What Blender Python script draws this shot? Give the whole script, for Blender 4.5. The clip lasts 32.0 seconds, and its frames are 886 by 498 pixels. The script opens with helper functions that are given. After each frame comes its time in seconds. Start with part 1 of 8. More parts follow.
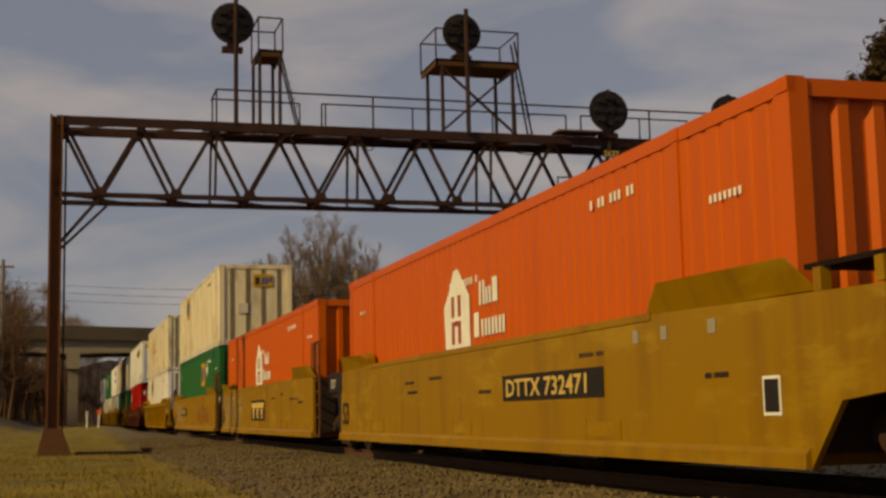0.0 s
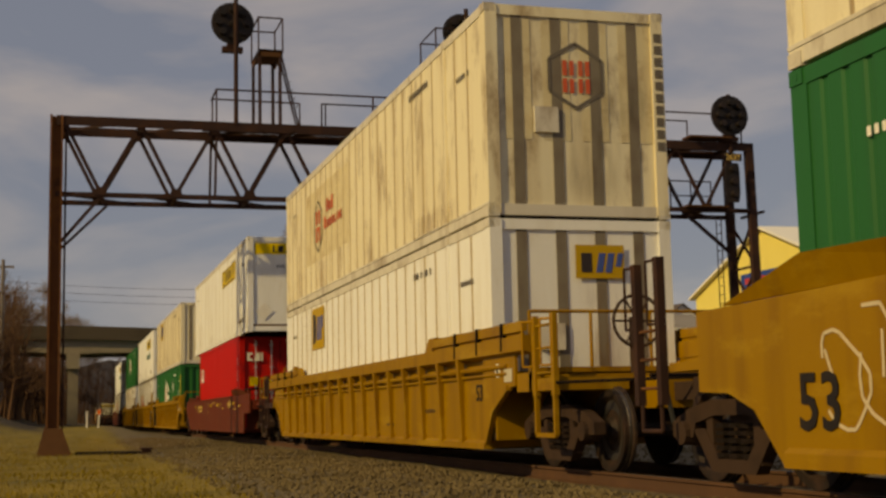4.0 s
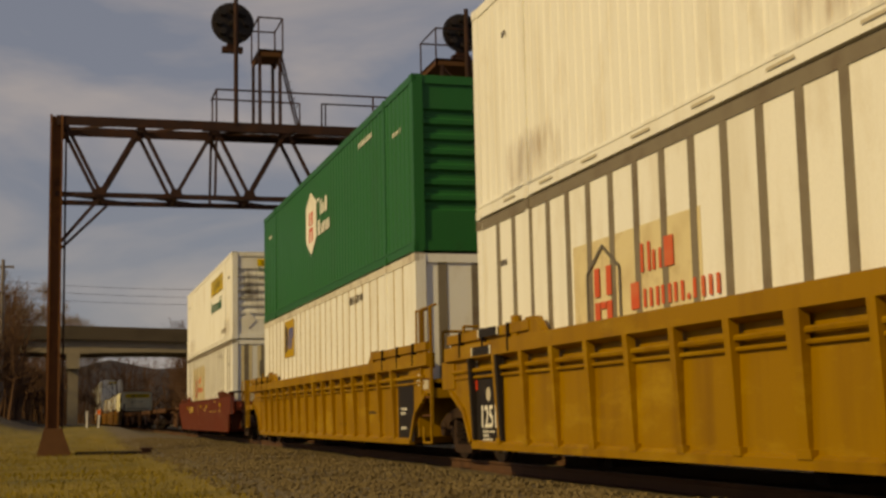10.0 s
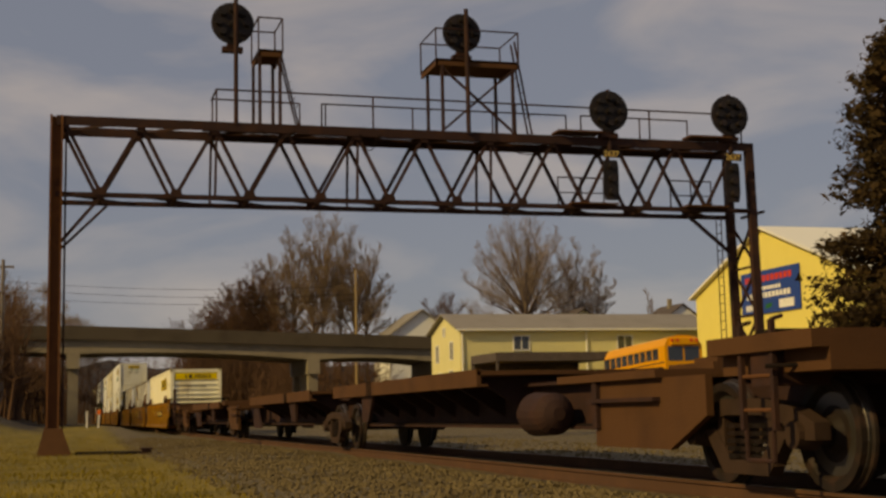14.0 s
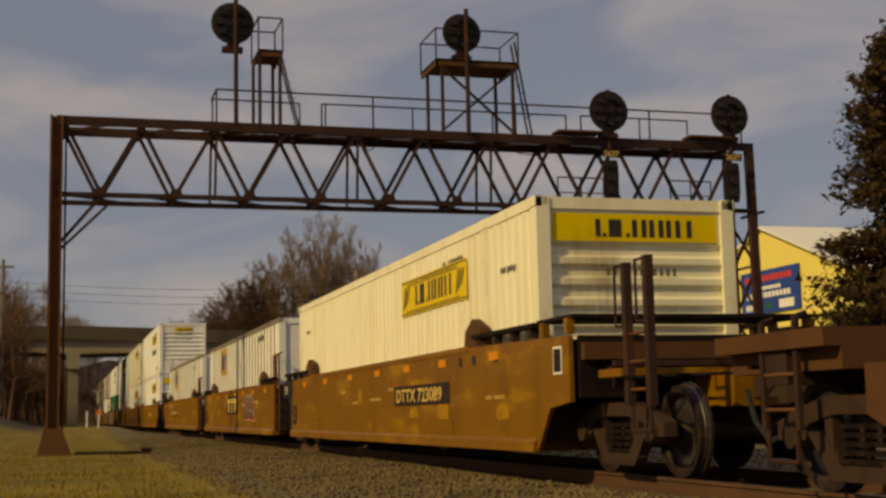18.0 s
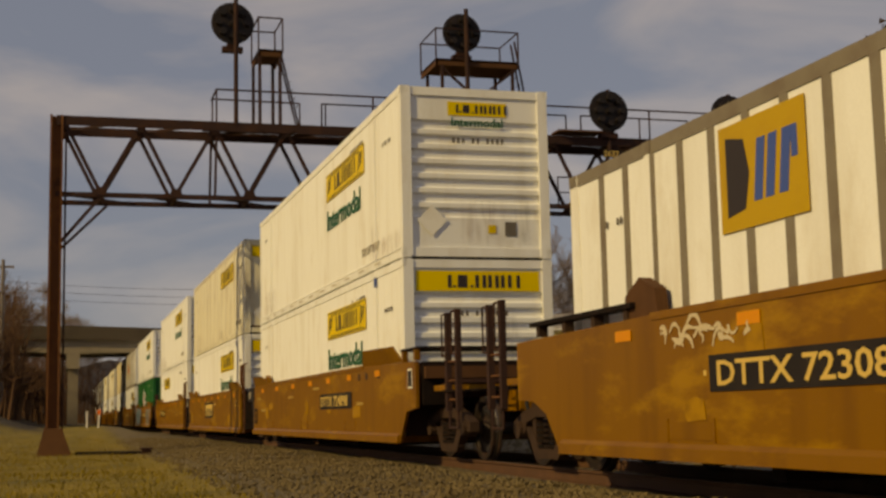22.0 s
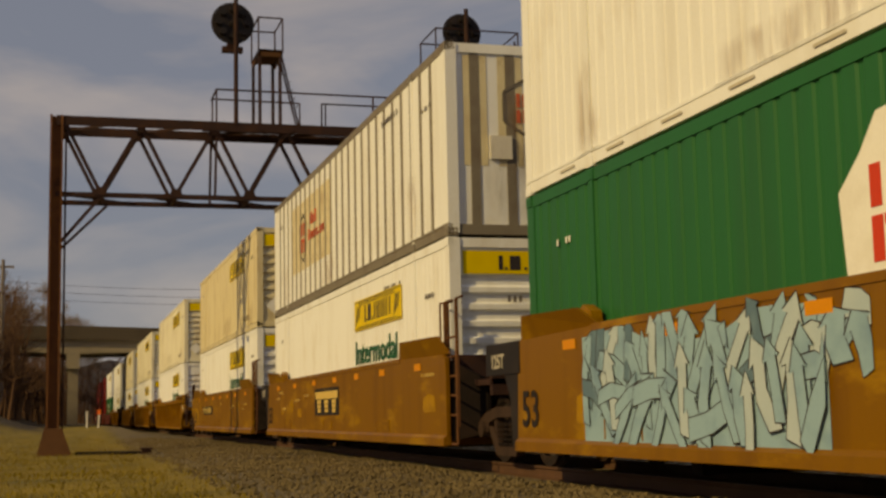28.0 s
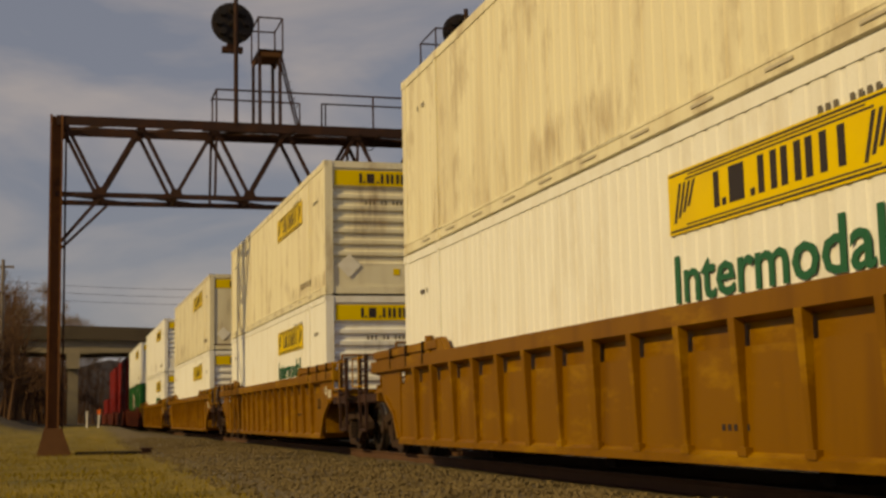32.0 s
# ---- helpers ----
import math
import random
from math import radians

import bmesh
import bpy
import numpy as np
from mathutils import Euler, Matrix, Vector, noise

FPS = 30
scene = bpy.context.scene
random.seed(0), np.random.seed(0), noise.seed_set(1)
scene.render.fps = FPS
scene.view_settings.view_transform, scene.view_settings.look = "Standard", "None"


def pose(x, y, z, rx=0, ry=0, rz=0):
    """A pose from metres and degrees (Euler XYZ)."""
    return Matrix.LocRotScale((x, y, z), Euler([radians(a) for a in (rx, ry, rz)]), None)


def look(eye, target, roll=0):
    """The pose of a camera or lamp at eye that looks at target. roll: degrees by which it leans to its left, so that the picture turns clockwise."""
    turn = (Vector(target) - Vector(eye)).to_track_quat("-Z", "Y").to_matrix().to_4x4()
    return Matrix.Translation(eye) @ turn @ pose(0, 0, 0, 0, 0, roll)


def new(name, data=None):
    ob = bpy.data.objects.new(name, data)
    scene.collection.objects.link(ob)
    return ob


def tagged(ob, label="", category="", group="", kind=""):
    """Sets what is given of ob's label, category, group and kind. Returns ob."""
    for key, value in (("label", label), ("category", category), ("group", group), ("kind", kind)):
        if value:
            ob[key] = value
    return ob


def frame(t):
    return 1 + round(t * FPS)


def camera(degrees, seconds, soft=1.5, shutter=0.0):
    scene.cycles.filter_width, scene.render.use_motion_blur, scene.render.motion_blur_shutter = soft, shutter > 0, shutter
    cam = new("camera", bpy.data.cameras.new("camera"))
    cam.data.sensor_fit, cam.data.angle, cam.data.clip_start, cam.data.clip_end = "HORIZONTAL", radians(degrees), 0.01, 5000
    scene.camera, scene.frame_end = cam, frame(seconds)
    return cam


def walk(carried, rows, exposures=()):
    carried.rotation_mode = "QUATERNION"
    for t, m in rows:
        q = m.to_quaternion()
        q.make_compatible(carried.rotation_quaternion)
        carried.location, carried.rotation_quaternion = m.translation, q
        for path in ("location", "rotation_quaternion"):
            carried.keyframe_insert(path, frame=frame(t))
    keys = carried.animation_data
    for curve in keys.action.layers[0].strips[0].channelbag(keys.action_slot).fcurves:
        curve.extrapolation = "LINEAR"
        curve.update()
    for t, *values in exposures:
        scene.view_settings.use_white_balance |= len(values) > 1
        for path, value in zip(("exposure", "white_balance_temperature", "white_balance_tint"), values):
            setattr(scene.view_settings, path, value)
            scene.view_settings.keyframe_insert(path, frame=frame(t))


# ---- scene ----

import itertools

# ------------------------------------------------------------------ camera
cam = camera(37.34, 32.0, soft=2.8)
EYE = Vector((0, 0, 0.69))
PAN, TILT, ROLL = radians(16.26), radians(7.137), -1.231
AHEAD = Vector((math.sin(PAN) * math.cos(TILT), math.cos(PAN) * math.cos(TILT), math.sin(TILT)))
POSE = look(EYE, EYE + 10 * AHEAD, ROLL)
walk(cam, [(0, POSE), (32, POSE)], exposures=[(0, 0.0, 8500, 19), (32, 0.0, 8500, 19)])

# way of the train: seconds and metres rolled since the start
ROLLED = [(0, 0.0), (1, 13.67), (2, 27.35), (3, 40.99), (4.25, 57.95), (5.5, 74.85), (7, 95.1), (8, 108.65),
          (9, 122.25), (10, 135.88), (11, 149.55), (12, 163.3), (13, 176.98), (14, 190.62), (15.25, 207.5),
          (16.5, 224.4), (17, 231.22), (18, 244.97), (19, 258.8), (20, 272.7), (21, 286.72), (22, 300.83),
          (23, 314.95), (24, 329.0), (25, 342.93), (26.5, 363.8), (28, 384.65), (29, 398.68), (30, 412.8),
          (31, 426.93), (32, 441.04)]
SIDE = 5.355            # near face of the containers
MID = SIDE + 1.295      # middle of the track

# ------------------------------------------------------------------ light
SUN_WAY = Vector((1.0, 0.38, -0.64)).normalized()
sun = new("sun", bpy.data.lights.new("sun", "SUN"))
sun.data.energy, sun.data.angle, sun.data.color = 2.65, radians(1.2), (1.0, 0.87, 0.44)
sun.matrix_world = look((0, 0, 40), Vector((0, 0, 40)) + SUN_WAY)
world = bpy.data.worlds.new("sky")
scene.world = world
world.use_nodes = True


def build_sky():
    nt = world.node_tree
    n, l = nt.nodes, nt.links
    n.clear()
    out, bg = n.new("ShaderNodeOutputWorld"), n.new("ShaderNodeBackground")
    sky = n.new("ShaderNodeTexSky")
    sky.sky_type, sky.sun_disc = "NISHITA", False
    sky.sun_elevation = math.asin(-SUN_WAY.z)
    sky.sun_rotation = math.atan2(-SUN_WAY.x, -SUN_WAY.y)
    sky.dust_density, sky.air_density = 0.4, 1.0
    co = n.new("ShaderNodeTexCoord")
    mp = n.new("ShaderNodeMapping")
    mp.inputs["Scale"].default_value = (1.5, 1.5, 4.2)
    mp.inputs["Rotation"].default_value = (0.15, 0.1, 0.3)
    mp.inputs["Location"].default_value = (0.7, 2.2, 0.82)
    no = n.new("ShaderNodeTexNoise")
    no.inputs["Scale"].default_value, no.inputs["Detail"].default_value = 3.3, 7.0
    no.inputs["Distortion"].default_value = 0.5
    ra = n.new("ShaderNodeValToRGB")
    ra.color_ramp.elements[0].position, ra.color_ramp.elements[1].position = 0.40, 0.64
    ra.color_ramp.elements[0].color, ra.color_ramp.elements[1].color = (1.0, 1.3, 1.88, 1), (1.96, 2.05, 2.3, 1)
    mx = n.new("ShaderNodeMix")
    mx.data_type = "RGBA"
    mx.inputs["Factor"].default_value = 0.85
    gain = n.new("ShaderNodeVectorMath")
    gain.operation, gain.inputs["Scale"].default_value = "SCALE", 1.66
    l.new(co.outputs["Generated"], mp.inputs["Vector"])
    l.new(mp.outputs["Vector"], no.inputs["Vector"])
    # thin cloud higher up, clearer blue lower down, pale haze along the horizon
    sep, high, low, less = n.new("ShaderNodeSeparateXYZ"), n.new("ShaderNodeMapRange"), n.new("ShaderNodeMapRange"), n.new("ShaderNodeMath")
    l.new(co.outputs["Generated"], sep.inputs[0])
    for k, a, b, c, d in ((high, 0.08, 0.22, -0.10, -0.01), (low, 0.03, 0.13, 0.16, 0.0)):
        k.inputs["From Min"].default_value, k.inputs["From Max"].default_value = a, b
        k.inputs["To Min"].default_value, k.inputs["To Max"].default_value = c, d
        l.new(sep.outputs["Z"], k.inputs["Value"])
    l.new(high.outputs[0], less.inputs[0])
    l.new(low.outputs[0], less.inputs[1])
    cover = n.new("ShaderNodeMath")
    l.new(no.outputs["Fac"], cover.inputs[0])
    l.new(less.outputs[0], cover.inputs[1])
    l.new(cover.outputs[0], ra.inputs["Fac"])
    l.new(ra.outputs["Color"], gain.inputs[0])
    l.new(gain.outputs[0], mx.inputs["B"])
    l.new(sky.outputs["Color"], mx.inputs["A"])
    l.new(mx.outputs["Result"], bg.inputs["Color"])
    bg.inputs["Strength"].default_value = 0.095
    l.new(bg.outputs[0], out.inputs[0])


build_sky()

# ------------------------------------------------------------------ materials


def mat(name, col, rough=0.6, metal=0.0, var=0.12, scale=3.0, dirt=None, amount=0.3, bump=0.0, fine=40.0,
        streak=False, lot=0.0, spec=0.2, worn=None, share=0.5, size=2.0, scuff=False):
    """A painted, rusted or earthy surface: base colour, broad stains, fine grain, relief."""
    m = bpy.data.materials.new(name)
    m.use_nodes = True
    nt = m.node_tree
    n, l = nt.nodes, nt.links
    b = n["Principled BSDF"]
    b.inputs["Roughness"].default_value, b.inputs["Metallic"].default_value = rough, metal
    b.inputs["Specular IOR Level"].default_value = spec
    co = n.new("ShaderNodeTexCoord")
    mp = n.new("ShaderNodeMapping")
    mp.inputs["Scale"].default_value = (3.0, 3.0, 0.35) if streak else (1, 1, 1)
    own, jit = n.new("ShaderNodeObjectInfo"), n.new("ShaderNodeVectorMath")
    jit.operation = "SCALE"
    comb = n.new("ShaderNodeCombineXYZ")
    for k in ("X", "Y", "Z"):
        l.new(own.outputs["Random"], comb.inputs[k])
    l.new(comb.outputs[0], jit.inputs[0])
    jit.inputs["Scale"].default_value = 37.0
    off = n.new("ShaderNodeVectorMath")
    off.operation = "ADD"
    l.new(co.outputs["Object"], off.inputs[0])
    l.new(jit.outputs[0], off.inputs[1])
    l.new(off.outputs[0], mp.inputs["Vector"])
    big, fin = n.new("ShaderNodeTexNoise"), n.new("ShaderNodeTexNoise")
    big.inputs["Scale"].default_value, big.inputs["Detail"].default_value = scale, 6
    fin.inputs["Scale"].default_value, fin.inputs["Detail"].default_value = fine, 3
    l.new(mp.outputs[0], big.inputs["Vector"])
    l.new(co.outputs["Object"], fin.inputs["Vector"])
    hsv = n.new("ShaderNodeHueSaturation")
    hsv.inputs["Color"].default_value = (*col, 1)
    add = n.new("ShaderNodeMath")
    add.operation = "MULTIPLY_ADD"
    add.inputs[1].default_value, add.inputs[2].default_value = var, 1 - var / 2
    l.new(fin.outputs["Fac"], add.inputs[0])
    if lot:
        oi = n.new("ShaderNodeObjectInfo")
        m2 = n.new("ShaderNodeMath")
        m2.operation = "MULTIPLY_ADD"
        m2.inputs[1].default_value = lot
        l.new(oi.outputs["Random"], m2.inputs[0])
        l.new(add.outputs[0], m2.inputs[2])
        add = m2
    l.new(add.outputs[0], hsv.inputs["Value"])
    colour = hsv.outputs[0]
    if dirt:
        ramp = n.new("ShaderNodeValToRGB")
        ramp.color_ramp.elements[0].position, ramp.color_ramp.elements[1].position = 0.48, 0.75
        l.new(big.outputs["Fac"], ramp.inputs["Fac"])
        k = n.new("ShaderNodeMath")
        k.operation, k.inputs[1].default_value = "MULTIPLY", amount
        l.new(ramp.outputs[0], k.inputs[0])
        mx = n.new("ShaderNodeMix")
        mx.data_type = "RGBA"
        mx.inputs["B"].default_value = (*dirt, 1)
        l.new(k.outputs[0], mx.inputs["Factor"])
        l.new(colour, mx.inputs["A"])
        colour = mx.outputs["Result"]
    if worn:
        # patches and drips of another colour, with ragged edges
        wn, wm = n.new("ShaderNodeTexNoise"), n.new("ShaderNodeMapping")
        wm.inputs["Scale"].default_value = (1.0, 0.4, 1.3) if scuff else (1.0, 1.0, 0.4) if streak else (1, 1, 1)
        wm.inputs["Location"].default_value = (3.1, 7.7, 1.3)
        wn.inputs["Scale"].default_value, wn.inputs["Detail"].default_value = size, 9
        wn.inputs["Roughness"].default_value = 0.68
        l.new(off.outputs[0], wm.inputs["Vector"])
        l.new(wm.outputs[0], wn.inputs["Vector"])
        wr = n.new("ShaderNodeValToRGB")
        wr.color_ramp.elements[0].position, wr.color_ramp.elements[1].position = 0.53, 0.65
        l.new(wn.outputs["Fac"], wr.inputs["Fac"])
        wk = n.new("ShaderNodeMath")
        wk.operation, wk.inputs[1].default_value = "MULTIPLY", share
        l.new(wr.outputs[0], wk.inputs[0])
        wx = n.new("ShaderNodeMix")
        wx.data_type = "RGBA"
        wx.inputs["B"].default_value = (*worn, 1)
        l.new(wk.outputs[0], wx.inputs["Factor"])
        l.new(colour, wx.inputs["A"])
        colour = wx.outputs["Result"]
    l.new(colour, b.inputs["Base Color"])
    if bump:
        bp = n.new("ShaderNodeBump")
        bp.inputs["Strength"].default_value, bp.inputs["Distance"].default_value = bump, 0.03
        l.new(fin.outputs["Fac"], bp.inputs["Height"])
        l.new(bp.outputs[0], b.inputs["Normal"])
    return m


RUST = (0.09, 0.045, 0.03)
M = {
    "white": mat("white_paint", (0.80, 0.80, 0.775), 0.5, dirt=(0.5, 0.44, 0.33), amount=0.3, scale=0.8, streak=True, worn=(0.55, 0.47, 0.35), share=0.28, size=1.6),
    "ivory": mat("ivory_paint", (0.81, 0.765, 0.57), 0.5, dirt=(0.56, 0.46, 0.25), amount=0.35, scale=0.8, streak=True, worn=(0.5, 0.4, 0.2), share=0.3, size=1.6),
    "cream": mat("cream_paint", (0.76, 0.71, 0.54), 0.5, dirt=(0.5, 0.4, 0.26), amount=0.5, scale=0.8, streak=True, worn=(0.3, 0.2, 0.11), share=0.45, size=1.6),
    "tan": mat("tan_paint", (0.66, 0.57, 0.36), 0.55, dirt=(0.45, 0.33, 0.18), amount=0.5, scale=0.8, streak=True, worn=(0.32, 0.2, 0.1), share=0.4),
    "grey_rib": mat("grey_post", (0.20, 0.17, 0.13), 0.6, dirt=RUST, amount=0.4),
    "light_grey": mat("aged_white", (0.62, 0.58, 0.50), 0.55, dirt=(0.3, 0.24, 0.16), amount=0.55, scale=0.9, streak=True, worn=(0.2, 0.12, 0.07), share=0.5, size=1.8),
    "beige": mat("grimy_beige_paint", (0.76, 0.69, 0.50), 0.55, dirt=(0.46, 0.34, 0.18), amount=0.5, scale=0.9, streak=True, worn=(0.2, 0.11, 0.05), share=0.6, size=1.8),
    "orange": mat("orange_paint", (0.56, 0.094, 0.002), 0.45, dirt=(0.42, 0.068, 0.003), amount=0.4, scale=0.8, streak=True),
    "green": mat("green_paint", (0.012, 0.115, 0.03), 0.45, dirt=(0.02, 0.08, 0.025), amount=0.4, scale=0.8, streak=True),
    "red": mat("red_paint", (0.5, 0.009, 0.005), 0.45, dirt=(0.4, 0.015, 0.01), amount=0.4, scale=0.8, streak=True),
    # lighter patches on the next two: faded paint, and glints put into the colour
    "yellow_car": mat("yellow_car_paint", (0.285, 0.145, 0.003), 0.5, dirt=(0.16, 0.072, 0.005), amount=0.7, scale=0.9, streak=True, worn=(0.40, 0.24, 0.018), share=0.6, size=1.5, scuff=True),
    "ochre_car": mat("ochre_car_paint", (0.205, 0.087, 0.002), 0.42, dirt=(0.13, 0.05, 0.003), amount=0.7, scale=0.9, streak=True, worn=(0.40, 0.205, 0.008), share=0.6, size=1.5, scuff=True),
    "maroon": mat("maroon_paint", (0.13, 0.023, 0.009), 0.45, dirt=(0.085, 0.024, 0.014), amount=0.6, scale=0.9, streak=True, worn=(0.2, 0.08, 0.045), share=0.35, size=2.2, scuff=True),
    # truss shade is put into rust, the post's sunlight into the brighter rust_post
    "rust": mat("rusted_steel", (0.036, 0.017, 0.014), 0.8, dirt=(0.085, 0.033, 0.016), amount=0.55, scale=2.5, bump=0.2),
    "rust_post": mat("orange_rusted_steel", (0.125, 0.05, 0.02), 0.85, dirt=(0.2, 0.082, 0.026), amount=0.7, scale=2.0, bump=0.2, worn=(0.05, 0.022, 0.014), share=0.7, size=2.5),
    "patch": mat("yellow_touch_up", (0.36, 0.18, 0.006), 0.5, dirt=(0.2, 0.09, 0.003), amount=0.9, scale=5),
    "tan_line": mat("rust_brown_seam", (0.42, 0.33, 0.21), 0.6, dirt=(0.24, 0.15, 0.08), amount=0.6),
    "pale_ink": mat("pale_grey_lettering", (0.3, 0.26, 0.2), 0.6),
    "faint": mat("faded_grey_lettering", (0.5, 0.45, 0.36), 0.6),
    "rust_deck": mat("rusty_deck", (0.092, 0.04, 0.016), 0.85, dirt=(0.045, 0.02, 0.01), amount=0.6, scale=1.5, bump=0.2),
    "truck": mat("dusty_truck_steel", (0.046, 0.025, 0.016), 0.85, dirt=(0.018, 0.010, 0.007), amount=0.6, scale=4),
    # black parts; kept near black because it also stands for shade in the car gaps
    "dark": mat("black_steel", (0.013, 0.009, 0.008), 0.75, dirt=(0.04, 0.02, 0.014), amount=0.4, spec=0.06),
    "wheel": mat("wheel_steel", (0.022, 0.015, 0.012), 0.6, 0.1, dirt=RUST, amount=0.5, scale=5),
    "tread": mat("polished_tread", (0.16, 0.14, 0.125), 0.45, 0.9),
    "rail": mat("rusty_rail", (0.10, 0.05, 0.028), 0.75, 0.2, dirt=(0.17, 0.08, 0.04), amount=0.5),
    "tie": mat("weathered_tie", (0.075, 0.055, 0.04), 0.9, dirt=(0.13, 0.1, 0.07), amount=0.5, scale=4, bump=0.4),
    "banner": mat("yellow_banner", (0.75, 0.53, 0.005), 0.45, var=0.05, dirt=(0.6, 0.4, 0.02), amount=0.5, scale=2.0),
    "ink": mat("dark_lettering", (0.035, 0.028, 0.03), 0.6),
    "grey_ink": mat("grey_lettering", (0.14, 0.12, 0.10), 0.6),
    "green_ink": mat("green_lettering", (0.015, 0.11, 0.055), 0.5),
    "red_ink": mat("red_lettering", (0.6, 0.05, 0.02), 0.5),
    "hub_ink": mat("faded_red_lettering", (0.6, 0.1, 0.045), 0.55, dirt=(0.6, 0.25, 0.12), amount=0.5, scale=3),
    "dark_red": mat("dark_red_paint", (0.2, 0.012, 0.009), 0.5, dirt=(0.12, 0.01, 0.008), amount=0.5, scale=0.8, streak=True),
    "blue_ink": mat("blue_lettering", (0.05, 0.09, 0.32), 0.5),
    "white_ink": mat("white_lettering", (0.8, 0.78, 0.72), 0.55, dirt=(0.5, 0.42, 0.3), amount=0.3),
    "gold_ink": mat("gold_lettering", (0.62, 0.42, 0.12), 0.55),
    "gold": mat("gold_panel", (0.47, 0.29, 0.012), 0.5, dirt=(0.36, 0.2, 0.015), amount=0.4),
    "orange_mark": mat("orange_reflector", (0.66, 0.24, 0.008), 0.4),
    "black_panel": mat("black_panel", (0.018, 0.014, 0.013), 0.6, dirt=(0.045, 0.03, 0.02), amount=0.4),
    "steel_rod": mat("galvanised_rod", (0.6, 0.6, 0.58), 0.35, 0.8),
    "concrete": mat("grey_concrete", (0.27, 0.225, 0.16), 0.85, dirt=(0.15, 0.12, 0.085), amount=0.6, scale=0.5, bump=0.15, fine=8),
    "parapet": mat("stained_concrete", (0.085, 0.066, 0.047), 0.9, dirt=(0.04, 0.03, 0.022), amount=0.6, scale=0.4, bump=0.15, fine=8),
    "signal": mat("black_signal", (0.018, 0.015, 0.016), 0.5, dirt=(0.05, 0.03, 0.025), amount=0.5),
    "lens": mat("signal_lens", (0.5, 0.52, 0.55), 0.08, spec=0.8),
    "yellow_wall": mat("yellow_siding", (0.78, 0.66, 0.19), 0.7, dirt=(0.7, 0.58, 0.16), amount=0.4, scale=0.5),
    "pale_wall": mat("pale_yellow_siding", (0.72, 0.65, 0.33), 0.7, dirt=(0.6, 0.54, 0.26), amount=0.4, scale=0.5),
    "white_trim": mat("white_trim", (0.78, 0.76, 0.7), 0.6),
    "roof_grey": mat("grey_metal_roof", (0.26, 0.23, 0.2), 0.6, dirt=(0.18, 0.155, 0.13), amount=0.5, scale=0.6),
    "roof_dark": mat("dark_shingles", (0.09, 0.07, 0.065), 0.85, dirt=(0.14, 0.11, 0.1), amount=0.5),
    "glass": mat("dark_glass", (0.03, 0.035, 0.045), 0.08, spec=0.7),
    "bus": mat("school_bus_yellow", (0.75, 0.32, 0.01), 0.4, dirt=(0.6, 0.26, 0.02), amount=0.3),
    "sign_blue": mat("blue_sign", (0.02, 0.06, 0.27), 0.5),
    "wood_pole": mat("wooden_pole", (0.33, 0.23, 0.11), 0.85, dirt=(0.2, 0.14, 0.08), amount=0.5, bump=0.3),
    "grey_pole": mat("grey_wooden_pole", (0.2, 0.17, 0.15), 0.85, dirt=(0.13, 0.1, 0.09), amount=0.5),
    "bark": mat("grey_brown_bark", (0.08, 0.055, 0.04), 0.9, dirt=(0.045, 0.03, 0.022), amount=0.5, bump=0.3),
    "twig": mat("bare_twigs", (0.17, 0.115, 0.072), 0.9, dirt=(0.09, 0.062, 0.042), amount=0.6, scale=0.3),
    "clump_twig": mat("brown_bare_twigs", (0.16, 0.108, 0.07), 0.9, dirt=(0.09, 0.06, 0.04), amount=0.6, scale=0.3),
    "grey_twig": mat("grey_bare_twigs", (0.19, 0.14, 0.115), 0.9, dirt=(0.11, 0.08, 0.065), amount=0.6, scale=0.3),
    "needle": mat("evergreen_needles", (0.042, 0.026, 0.01), 0.9, dirt=(0.085, 0.045, 0.014), amount=0.7, scale=0.7),
    "brush": mat("dead_brush", (0.085, 0.044, 0.025), 0.95, dirt=(0.045, 0.024, 0.015), amount=0.7, scale=0.3),
    "stone": mat("ballast_stone", (0.145, 0.105, 0.05), 0.9, dirt=(0.06, 0.043, 0.022), amount=0.7, scale=1.0),
    "blade": mat("winter_grass", (0.21, 0.145, 0.012), 0.9, dirt=(0.10, 0.082, 0.008), amount=0.7, scale=0.5),
    "orange_tape": mat("orange_cap", (0.8, 0.16, 0.03), 0.5),
    "silver_car": mat("silver_blue_car_paint", (0.35, 0.38, 0.42), 0.3, 0.3),
    "white_car": mat("white_car_paint", (0.7, 0.7, 0.7), 0.3),
    "rubber": mat("black_rubber", (0.02, 0.02, 0.02), 0.8),
    "tag_blue": mat("pale_blue_spray", (0.26, 0.40, 0.47), 0.6, dirt=(0.12, 0.21, 0.3), amount=0.7, scale=2.5),
    "tag_ice": mat("white_blue_spray", (0.42, 0.5, 0.52), 0.6, dirt=(0.3, 0.4, 0.45), amount=0.6, scale=3),
    "tag_deep": mat("deep_blue_grey_spray", (0.10, 0.17, 0.22), 0.6, dirt=(0.2, 0.3, 0.34), amount=0.6, scale=4),
    "tag_grey": mat("grey_spray", (0.085, 0.05, 0.035), 0.6, dirt=(0.2, 0.14, 0.1), amount=0.5),
    "tag_crimson": mat("crimson_spray", (0.30, 0.02, 0.015), 0.6, dirt=(0.2, 0.03, 0.02), amount=0.5),
    "tag_red": mat("red_spray", (0.33, 0.06, 0.035), 0.6),
    "tag_pale": mat("pale_spray", (0.55, 0.45, 0.3), 0.6),
}



